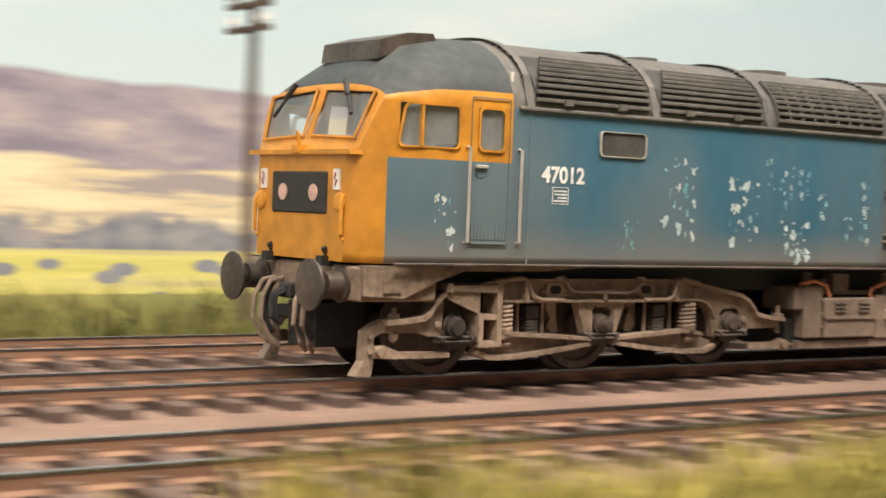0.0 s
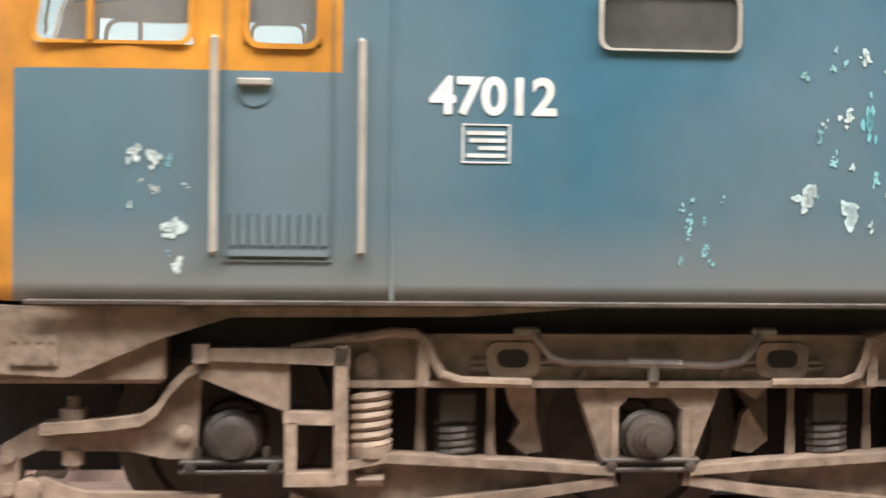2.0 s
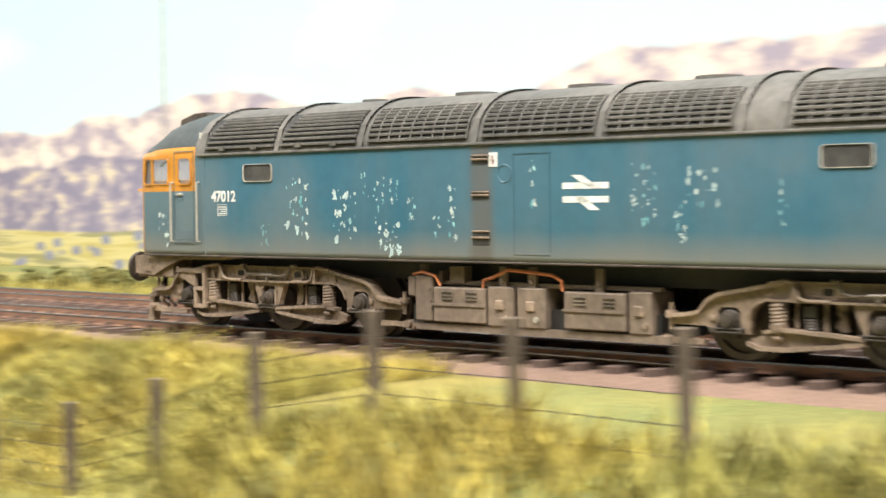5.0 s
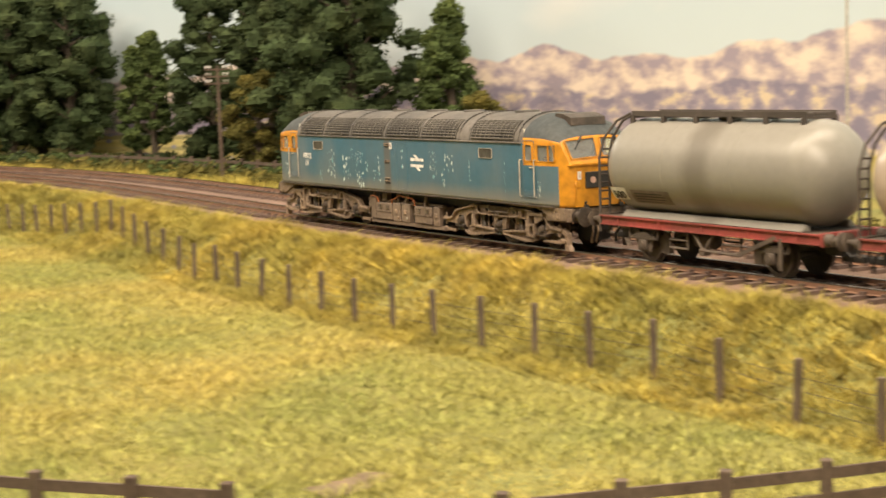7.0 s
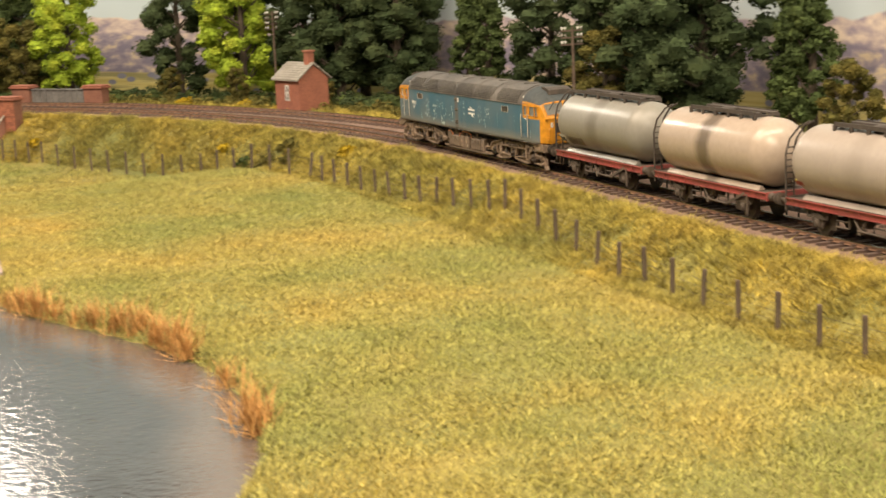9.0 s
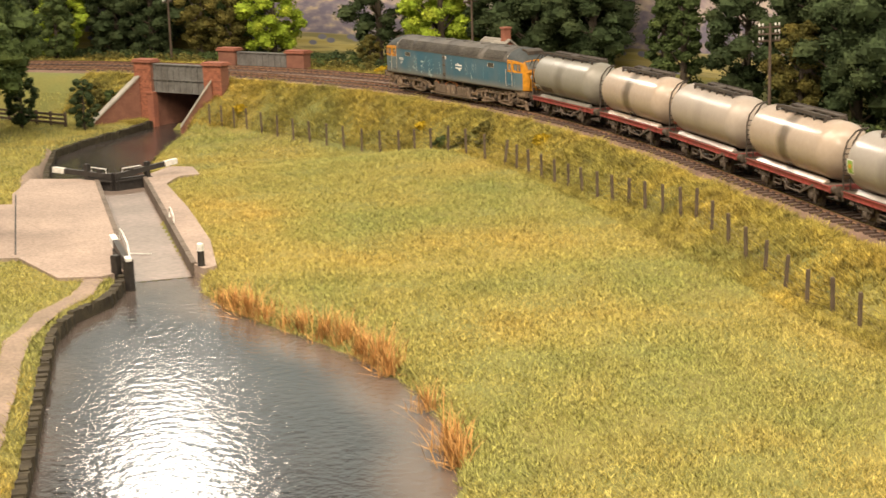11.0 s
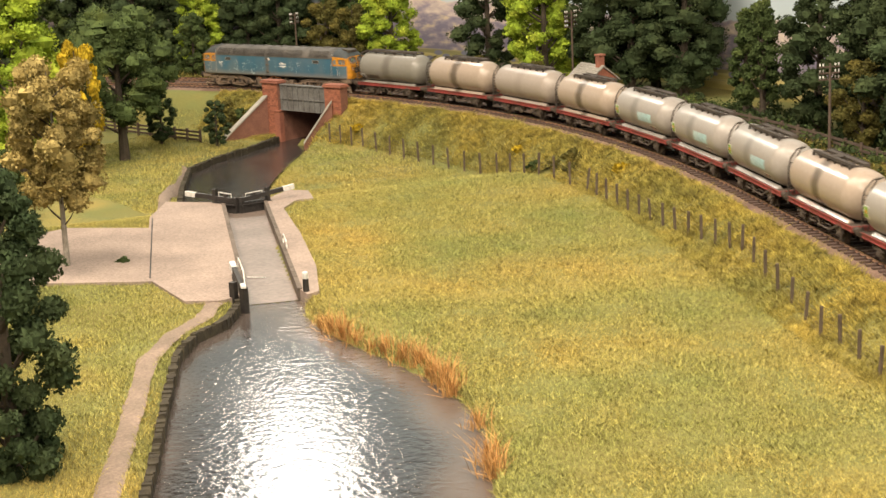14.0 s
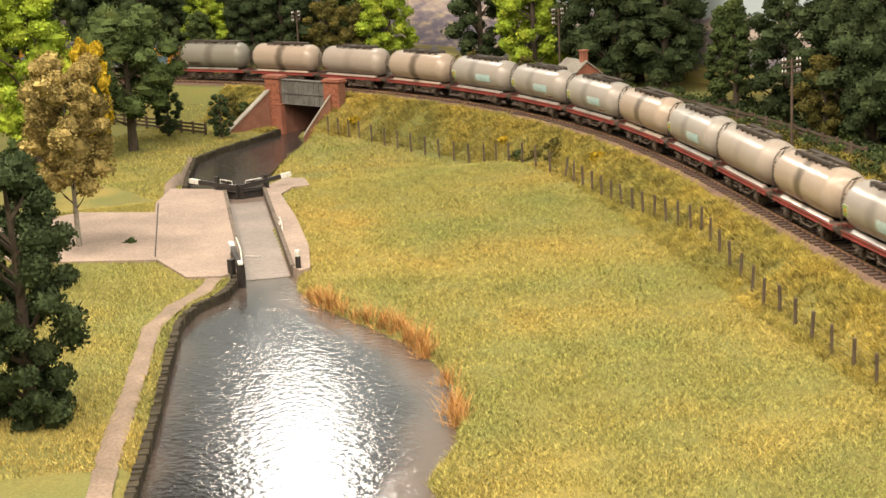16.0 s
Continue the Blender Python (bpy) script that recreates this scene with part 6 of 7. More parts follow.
# mortar behind the bricks; on abutments and walls, brick colour darkened as shade
MORTAR_SHADED_BRICK = material("mortar and shaded brick", (0.24, 0.11, 0.075), (0.19, 0.085, 0.06), 0.9, scale=150, fine=1000, bump=0.4)


def build_bridge():
    br = thing("canal_bridge", "red brick railway bridge with grey riveted girder parapets over the canal", "bridge", at=at_line((BR0 + BR1) / 2, 0, 0))
    # in the bridge's own space x runs along the line and y towards the field
    hw = (BR1 - BR0) / 2
    pier_bricks = []
    for s in (-1, 1):
        for y in (50, -84):
            bm = bmesh.new()
            box(bm, s * (hw + 12) - 13, s * (hw + 12) + 13, y - 6, y + 6, -60, 13.2, 0.3)
            p = part("pier", bm, MORTAR_SHADED_BRICK, br, "red brick pier")
            pier_bricks.append((p, s * (hw + 12) - 13, y + 6))
            bm = bmesh.new()
            box(bm, s * (hw + 12) - 15, s * (hw + 12) + 15, y - 8, y + 8, 13.2, 15.4, 0.3)
            box(bm, s * (hw + 12) - 14, s * (hw + 12) + 14, y - 7, y + 7, 15.4, 17.0, 0.6)
            part("pier_cap", bm, BRICK, br)
        bm = bmesh.new()
        box(bm, min(s * hw, s * (hw + 26)), max(s * hw, s * (hw + 26)), -90, 52, -60, -9.5)
        part("abutment", bm, MORTAR_SHADED_BRICK, br, "brick abutment wall")
        bm = bmesh.new()
        box(bm, s * (hw + 1) - 4.6, s * (hw + 1) + 4.6, 50, 57.5, -60, -20.4, 0.3)
        box(bm, s * (hw + 1) - 5.4, s * (hw + 1) + 5.4, 49, 58.5, -20.4, -18.2, 0.3)
        part("inner_pier", bm, BRICK, br)
    for y in (50, -84):
        bm = bmesh.new()
        box(bm, -hw, hw, y - 2.0, y + 2.0, -18.0, 11.5)
        box(bm, -hw, hw, y - 3.4, y + 3.4, 11.5, 12.6)
        box(bm, -hw, hw, y - 3.4, y + 3.4, -5.0, -3.8)
        box(bm, -hw, hw, y - 3.4, y + 3.4, -18.6, -17.4)
        g = part("girder", bm, GIRDER, br, "grey riveted plate girder")
        for i in range(9):
            x = -hw + (i + 0.5) * 2 * hw / 9
            bm = bmesh.new()
            box(bm, x - 0.7, x + 0.7, y - 3.2, y + 3.2, -17.4, 11.5)
            part("stiffener", bm, GIRDER, g)
    bm = bmesh.new()
    box(bm, -hw - 1, hw + 1, -86, 50, -10.5, -5.2)
    part("deck", bm, BLACK, br)
    bm = bmesh.new()
    box(bm, -hw - 1, hw + 1, -94, -90, -60, -10)
    part("end_wall", bm, MORTAR_SHADED_BRICK, br)
    # wing walls
    for s in (1, -1):
        bm = bmesh.new()
        x0 = s * (hw + 20 if s > 0 else hw + 10)
        x1 = s * (hw + 38) if s > 0 else s * (hw - 14)
        y0, y1 = (56, 116) if s > 0 else (56, 82)
        d = Vector((x1 - x0, y1 - y0, 0)).normalized()
        nrm = Vector((-d.y, d.x, 0)) * 3.2
        a = [Vector((x0, y0, -62)), Vector((x1, y1, -62)), Vector((x1, y1, -51)), Vector((x0, y0, -3))]
        v0 = [bm.verts.new(p + nrm) for p in a]
        v1 = [bm.verts.new(p - nrm) for p in a]
        bm.faces.new(v0)
        bm.faces.new(v1[::-1])
        for i in range(4):
            bm.faces.new((v0[i], v1[i], v1[(i + 1) % 4], v0[(i + 1) % 4]))
        bmesh.ops.recalc_face_normals(bm, faces=bm.faces[:])
        wall = part("wing_wall", bm, MORTAR_SHADED_BRICK, br, "sloping brick wing wall")
        bm = bmesh.new()
        b = [Vector((x0, y0, -3)), Vector((x1, y1, -51)), Vector((x1, y1, -49)), Vector((x0, y0, -1))]
        v0 = [bm.verts.new(p + nrm * 1.5) for p in b]
        v1 = [bm.verts.new(p - nrm * 1.5) for p in b]
        bm.faces.new(v0)
        bm.faces.new(v1[::-1])
        for i in range(4):
            bm.faces.new((v0[i], v1[i], v1[(i + 1) % 4], v0[(i + 1) % 4]))
        bmesh.ops.recalc_face_normals(bm, faces=bm.faces[:])
        part("wing_coping", bm, STONE, wall)
    return pier_bricks


PIERS = build_bridge()


# ---- lineside hut ----
def build_hut():
    h = thing("lineside_hut", "small pink brick hut with a slate roof and brick chimney", "hut", at=pose(-0.672, 0.741, -0.005, 0, 0, 150))
    L, W, E, R = 21, 17, 33, 47
    bm = bmesh.new()
    prism(bm, [(-W, 0), (W, 0), (W, E), (0, R - 2), (-W, E)], -L, L, "x")
    wall = part("wall", bm, BRICK, h, "pinkish red brick walls")
    for s in (-1, 1):
        bm = bmesh.new()
        prism(bm, [(s * 0, R - 1.2), (s * (W + 3), E - 2.6), (s * (W + 3), E - 1.2), (s * 0, R + 0.4)], -L - 2.5, L + 2.5, "x")
        roof = part("roof", bm, SLATE, h, "pale grey slate roof slope")
        sl = Vector((0, s * (W + 3), E - 1.2 - R - 0.4))
        for r in range(8):
            for c in range(12):
                b = bmesh.new()
                k = (r + 0.5) / 8
                x0 = -L - 2.2 + (c + 0.5 * (r % 2)) * 3.85
                p = Vector((0, 0, R + 0.4)) + sl * k
                box(b, x0, min(x0 + 3.6, L + 2.4), p.y - 1.35, p.y + 1.35, p.z - 0.1, p.z + 0.35)
                m = Matrix.Translation(p) @ Matrix.Rotation(math.atan2(sl.z, sl.y) if s > 0 else math.atan2(-sl.z, -sl.y), 4, "X") @ Matrix.Translation(-p)
                b.transform(m)
                part("slate", b, SLATE, roof)
    bm = bmesh.new()
    box(bm, -L + 2, -L + 9, -3.6, 3.6, E, 57, 0.2)
    box(bm, -L + 1, -L + 10, -4.6, 4.6, 57, 59, 0.3)
    part("chimney", bm, BRICK, h, "brick chimney stack")
    bm = bmesh.new()
    ring_frame(bm, [(-3, W + 0.1, 12), (3, W + 0.1, 12), (3, W + 0.1, 25), (-3, W + 0.1, 25)], 1.0, 0.5, (0, 1, 0))
    win = part("window", bm, WHITE, h, "small white framed window")
    bm = bmesh.new()
    box(bm, -3, 3, W, W + 0.2, 12, 25)
    part("pane", bm, RUBBER, win)
    bm = bmesh.new()
    box(bm, -3, 3, W + 0.2, W + 0.6, 18, 18.8)
    box(bm, -0.4, 0.4, W + 0.2, W + 0.6, 12, 25)
    part("glazing_bar", bm, WHITE, win)


build_hut()


# ---- lock, gates and paving ----
def slab(name, poly, z0, z1, mat, label, category="paving"):
    bm = bmesh.new()
    prism(bm, poly, z0, z1, "z")
    return tagged(part(name, bm, mat), label, category, "", "structure")


slab("pavement", PAVE_A, -34, -24.6, PAVING, "worn pinkish paving beside the lock")
slab("pavement", PAVE_B, -34, -24.8, PAVING, "worn pinkish paving on the field side of the lock")
for a, b in (((-783, 262), (-553, 24)), ((-756, 287), (-527, 50))):
    bm = bmesh.new()
    d = Vector((b[0] - a[0], b[1] - a[1], 0)).normalized()
    n = Vector((-d.y, d.x, 0)) * 1.6
    L = math.hypot(b[0] - a[0], b[1] - a[1])
    k = 0.0
    while k < L - 2:
        e = min(k + 14, L)
        p, q = Vector((*a, 0)) + d * (k + 0.3), Vector((*a, 0)) + d * (e - 0.3)
        vs = [bm.verts.new((r.x, r.y, z)) for z in (-40, -24.0) for r in (p + n, q + n, q - n, p - n)]
        for f in ((4, 5, 6, 7), (0, 1, 5, 4), (1, 2, 6, 5), (2, 3, 7, 6), (3, 0, 4, 7)):
            bm.faces.new([vs[i] for i in f])
        k += 14
    bmesh.ops.recalc_face_normals(bm, faces=bm.faces[:])
    tagged(part("lock_coping", bm, WALLDARK), "dark stone coping along the lock wall", "coping", "", "structure")

GATEBLACK = material("tarred gate", (0.02, 0.018, 0.017), (0.035, 0.03, 0.028), 0.6, scale=100)


def lock_gate(hinge, mitre, tail, label):
    g = thing("lock_gate", label, "lock gate", "lock gates")
    h, m, t = Vector((*hinge, 0)), Vector((*mitre, 0)), Vector(tail)
    rise = t.z
    t.z = 0.0
    top = Vector((0, 0, -21.0))
    end = Vector((0, 0, rise))
    bm = bmesh.new()
    bar(bm, h + Vector((0, 0, -36)), m + Vector((0, 0, -36)), 3, 26)
    part("leaf", bm, GATEBLACK, g)
    bm = bmesh.new()
    mid = (m + top).lerp(t + end, 0.8)
    bar(bm, m + top, mid, 3.2, 3.8)
    beam = part("balance_beam", bm, GATEBLACK, g, "long black balance beam with a white end")
    bm = bmesh.new()
    bar(bm, mid, t + end, 3.4, 4.2)
    part("white_end", bm, WHITE, beam)
    for q in (0.0, 0.92):
        bm = bmesh.new()
        c = h.lerp(m, q)
        box(bm, c.x - 1.8, c.x + 1.8, c.y - 1.8, c.y + 1.8, -46, -12.5 if q == 0 else -18.5, 0.2)
        part("heel_post" if q == 0 else "mitre_post", bm, GATEBLACK, g)
    bm = bmesh.new()
    q0, q1 = h.lerp(m, 0.18), h.lerp(m, 0.75)
    pipe(bm, [q0 + Vector((0, 0, -21)), q0 + Vector((0, 0, -15)), q1 + Vector((0, 0, -15.6)), q1 + Vector((0, 0, -21.5))], 0.45)
    part("gate_rail", bm, WHITE, g, "thin white hand rail")
    bm = bmesh.new()
    c = h.lerp(m, 0.5)
    box(bm, c.x - 1.6, c.x + 1.6, c.y - 1.6, c.y + 1.6, -22, -16, 0.2)
    part("paddle_gear", bm, GATEBLACK, g)
    bm = bmesh.new()
    bar(bm, h.lerp(m, -0.1) + Vector((0, 0, -25)), m + Vector((0, 0, -25)), 6.0, 1.0)
    part("foot_board", bm, GATEBLACK, g)


lock_gate((-789, 259), (-763, 258), (-824, 260, -19.0), "black timber lock gate with white-tipped balance beam")
lock_gate((-750, 284), (-762, 259), (-738, 306, -15.0), "black timber lock gate with white-tipped balance beam, closed")


def small_gate():
    g = thing("open_lock_gate", "open black lower lock gate with white beam end and rail", "lock gate", "lock gates")
    bm = bmesh.new()
    bar(bm, (-590, 54, -30), (-549, 16, -30), 2.6, 18)
    part("leaf", bm, GATEBLACK, g)
    bm = bmesh.new()
    bar(bm, (-586, 51, -17), (-540, 7, -16.4), 3.4, 4)
    b = part("balance_beam", bm, GATEBLACK, g)
    bm = bmesh.new()
    bar(bm, (-597, 61, -16.6), (-586, 51, -17), 3.8, 4.6)
    bar(bm, (-543, 10, -13.4), (-537, 4, -13.4), 3.4, 1.6)
    part("white_end", bm, WHITE, b)
    for x, y in ((-540, 7), (-556, 15)):
        bm = bmesh.new()
        box(bm, x - 2.2, x + 2.2, y - 2.2, y + 2.2, -42, -14.2, 0.2)
        part("post", bm, GATEBLACK, g)
    bm = bmesh.new()
    pipe(bm, [(-584, 52, -15), (-582, 51, -8), (-570, 39, -6.5), (-554, 24, -9), (-548, 18, -15)], 0.5)
    part("gate_rail", bm, WHITE, g)
    bm = bmesh.new()
    bar(bm, (-603, 83, -31.6), (-589, 87, -31.6), 0.7, 0.6)
    part("foot_plank", bm, WHITE, g)


small_gate()


def bollard(x, y):
    b = thing("bollard", "short black mooring bollard with white cap", "bollard", "mooring bollards", at=pose(x * MM, y * MM, -0.0248))
    bm = bmesh.new()
    lathe(bm, [(0, 2.2), (9, 2.0), (9.1, 1.6)], (0, 0, 0), "z", 12)
    part("stem", bm, GATEBLACK, b, smooth=True)
    bm = bmesh.new()
    lathe(bm, [(9, 2.1), (13, 2.0), (13.6, 1.4), (13.7, 0.3)], (0, 0, 0), "z", 12)
    part("cap", bm, WHITE, b, smooth=True)


bollard(-520, 48)
hoop = thing("white_hoop", "white bent hoop rail beside the lock", "hoop rail")
bm = bmesh.new()
pipe(bm, [(-628, 156, -24.8), (-629, 157, -20), (-625, 153, -16.5), (-620, 148, -16.5), (-615, 144, -20), (-615, 144, -24.8)], 0.55)
part("hoop", bm, WHITE, hoop)

# slot in the paving
bm = bmesh.new()
bar(bm, (-795, 186, -24.5), (-648, 30, -24.5), 0.9, 0.8)
tagged(part("paving_joint", bm, BLACK), "dark joint across the paving", "joint", "", "structure")


def strip(name, pts, width, z, mat, label, category, lift=1.2):
    """A path laid over the ground along the points."""
    verts, faces = [], []
    dense = []
    for p, q in zip(pts, pts[1:]):
        n = max(1, int(math.hypot(q[0] - p[0], q[1] - p[1]) / 8))
        dense += [(p[0] + (q[0] - p[0]) * i / n, p[1] + (q[1] - p[1]) * i / n) for i in range(n)]
    dense.append(pts[-1])
    rnd = random.Random(2)
    for i, (x, y) in enumerate(dense):
        a, b = dense[max(0, i - 1)], dense[min(len(dense) - 1, i + 1)]
        d = Vector((b[0] - a[0], b[1] - a[1], 0)).normalized()
        w = width * rnd.uniform(0.85, 1.15) / 2
        for k in (-1, -0.4, 0.4, 1):
            px, py = x - d.y * w * k, y + d.x * w * k
            verts.append((px, py, (land_at(px, py) if z is None else z) + (lift if abs(k) < 0.9 else lift * 0.3)))
    for i in range(len(dense) - 1):
        for j in range(3):
            a = 4 * i + j
            faces.append((a, a + 1, a + 5, a + 4))
    return raw(name, verts, faces, mat, label, category, smooth=True)


strip("towpath", PATH_A, 12, None, DIRT, "trodden earth towpath beside the pond", "path")
strip("towpath", PATH_B, 11, None, DIRT, "trodden earth path along the canal", "path")
BARE = material("bare damp earth", (0.19, 0.135, 0.085), (0.12, 0.085, 0.055), 0.95, scale=120, fine=700, bump=0.6)
strip("dirt_patch", [(3, -264), (9, -256), (12, -249), (13, -244)], 11, None, BARE, "bare trodden patch of earth", "path", 0.5)
# stone bank edging along the pond and the canal
EDGE = material("dark bank edging", (0.03, 0.024, 0.016), (0.06, 0.05, 0.03), 0.9, scale=120, fine=800, bump=0.6)


def bank(pts, z0, z1, name):
    bm = bmesh.new()
    rnd = random.Random(4)
    for p, q in zip(pts, pts[1:]):
        L = math.hypot(q[0] - p[0], q[1] - p[1])
        n = max(1, int(L / 4))
        for i in range(n):
            a, b = i / n, (i + 1) / n
            bar(bm, (p[0] + (q[0] - p[0]) * a, p[1] + (q[1] - p[1]) * a, (z0 + z1) / 2 + rnd.uniform(-1.3, 0.7)), (p[0] + (q[0] - p[0]) * b, p[1] + (q[1] - p[1]) * b, (z0 + z1) / 2 + rnd.uniform(-1.3, 0.7)), 4.5 + rnd.uniform(-1.2, 1.2), z1 - z0)
    return tagged(part(name, bm, EDGE), "dark stone edging of the bank", "bank edging", "", "structure")


bank([(-554, 20)] + POND[1:8] + [(-300, -350)], UPPER - 4, UPPER + 7, "bank_edging")
bank(CANAL[1:8], LOWER - 4, LOWER + 7, "bank_edging")


# ---- fences ----
def post_mesh():
    bm = bmesh.new()
    box(bm, -0.95, 0.95, -0.85, 0.85, -4, 20.5, 0.2)
    for z in (4, 8, 12, 15.6):
        rod(bm, (0, -1.0, z), (0, 1.0, z), 0.2, seg=5)
    return bm


# numbered posts whose places are known; the rest stand evenly between them
POST_NO = [-18, -15, -6, 0, 12, 13, 19, 20, 22, 25, 27, 31, 33, 36, 42]
POST_X = [-968, -910, -672, -510, -298, -284, -174, -157, -119, -58, -18, 68, 110, 172, 290]
POST_Y = [655, 640, 540, 427, 248, 237, 94, 80, 35, -27, -62, -138, -187, -256, -380]


def build_fence():
    fence = thing("post_and_wire_fence", "post and wire fence of weathered wooden posts along the field", "fence")
    src = part("post", post_mesh(), WOOD, fence)
    rnd = random.Random(9)
    tops = []
    for i in range(-18, 43):
        x, y = float(np.interp(i, POST_NO, POST_X)), float(np.interp(i, POST_NO, POST_Y))
        z = land_at(x, y) - 2.0 + 3.5 * float(np.interp(i, [-2, 4], [1, 0]))
        lean = 9 if i == 0 else 0
        ob = src if i == -18 else new("post", src.data)
        ob.parent = fence
        ob.matrix_local = pose(x * MM, y * MM, z * MM, rnd.gauss(0, 1.6), rnd.gauss(0, 1.6) + lean, 40 + rnd.uniform(-20, 20))
        tops.append(Vector((x, y, z)))
    for zz in (4, 8, 12, 15.6):
        bm = bmesh.new()
        pipe(bm, [p + Vector((0, 0, zz)) for p in tops], 0.09, 3)
        part("wire", bm, WALK, fence, "thin dark fence wire")


build_fence()


def rail_fence(posts, label, height=19.0, rails=(5, 10.5, 16)):
    f = thing("rail_fence", label, "fence", "three-rail fences")
    base = [Vector((x, y, land_at(x, y) if z is None else z)) for x, y, z in posts]
    for b in base:
        bm = bmesh.new()
        box(bm, b.x - 1.3, b.x + 1.3, b.y - 1.3, b.y + 1.3, b.z - 4, b.z + height, 0.2)
        part("post", bm, DARKWOOD, f)
    for a, b in zip(base, base[1:]):
        for r in rails:
            bm = bmesh.new()
            bar(bm, a + Vector((0, 0, r)), b + Vector((0, 0, r)), 0.9, 2.4)
            part("rail", bm, DARKWOOD, f)


rail_fence([(56, -304, -33), (78, -292, -33), (98, -282, -33), (118, -271, -33), (136, -260, -33), (150, -248, -33)], "dark brown three-rail wooden fence in the near field")
rail_fence([(-92, -292, -32), (-70, -298, -32), (-46, -302, -32), (-23, -304, -32), (-2, -303, -33)], "dark brown three-rail wooden fence by the bare patch")
rail_fence([(*line(s, -150)[:2], None) for s in range(560, 941, 26)], "grey wooden rail fence behind the railway", 15, (4, 8, 12))
rail_fence([(-1130 - 24 * i, 615 + 4 * i, None) for i in range(9)], "dark wooden paddock fence by the trees", 16, (4, 8.5, 13))


# ---- telegraph poles ----
def telegraph_pole(s, d, height, arms):
    p = thing("telegraph_pole", "brown wooden telegraph pole with %s crossarms and insulators" % {2: "two", 3: "three", 4: "four"}[arms], "telegraph pole", "lineside telegraph poles", at=at_line(s, d, -7))
    bm = bmesh.new()
    rod(bm, (0, 0, -3), (0, 0, height), 1.5, 1.0, 10)
    part("pole", bm, DARKWOOD, p, smooth=True)
    for i in range(arms):
        z = height - 3 - 5.2 * i
        bm = bmesh.new()
        box(bm, 0.8, 2.0, -9.5, 9.5, z - 0.7, z + 0.7, 0.15)
        arm = part("crossarm", bm, DARKWOOD, p)
        for y in (-8.5, -5.5, 5.5, 8.5):
            bm = bmesh.new()
            rod(bm, (1.4, y, z + 0.7), (1.4, y, z + 1.6), 0.3)
            rod(bm, (1.4, y, z + 1.5), (1.4, y, z + 3.1), 0.8, 0.6)
            part("insulator", bm, WHITE if (i + int(y)) % 3 else SLATE, arm)


telegraph_pole(620, -110, 86, 3)
telegraph_pole(1110, -160, 96, 4)
telegraph_pole(1500, -128, 86, 3)
telegraph_pole(-1453, -103, 88, 4)
telegraph_pole(-388, -108, 68, 3)
mast = thing("thin_mast", "thin pale grey mast behind the railway", "mast", at=pose(0.128, 0.275, -0.009))
bm = bmesh.new()
rod(bm, (0, 0, -2), (0, 0, 160), 0.9, 0.7, 8)
part("tube", bm, STONE, mast)


# ---- trees ----
def leaf_material(name, a, b, c):
    m = material(name, a, b, 1.0, scale=30, fine=200, island=0.35, third=c)
    m.node_tree.nodes["Principled BSDF"].inputs["Specular IOR Level"].default_value = 0.1
    return m


LEAF = {
    "dark": leaf_material("dark foliage", (0.035, 0.055, 0.025), (0.06, 0.08, 0.035), (0.045, 0.065, 0.03)),
    "lime": leaf_material("lime foliage", (0.33, 0.42, 0.045), (0.42, 0.48, 0.06), (0.21, 0.30, 0.035)),
    "olive": leaf_material("olive foliage", (0.13, 0.105, 0.03), (0.17, 0.135, 0.035), (0.10, 0.095, 0.03)),
    "mid": leaf_material("mid green foliage", (0.07, 0.10, 0.035), (0.10, 0.13, 0.04), (0.055, 0.08, 0.03)),
    "straw": leaf_material("speckled tan foliage", (0.27, 0.205, 0.07), (0.12, 0.10, 0.035), (0.33, 0.26, 0.10)),
    "gold": leaf_material("golden foliage", (0.42, 0.29, 0.02), (0.36, 0.26, 0.03), (0.46, 0.33, 0.03)),
}


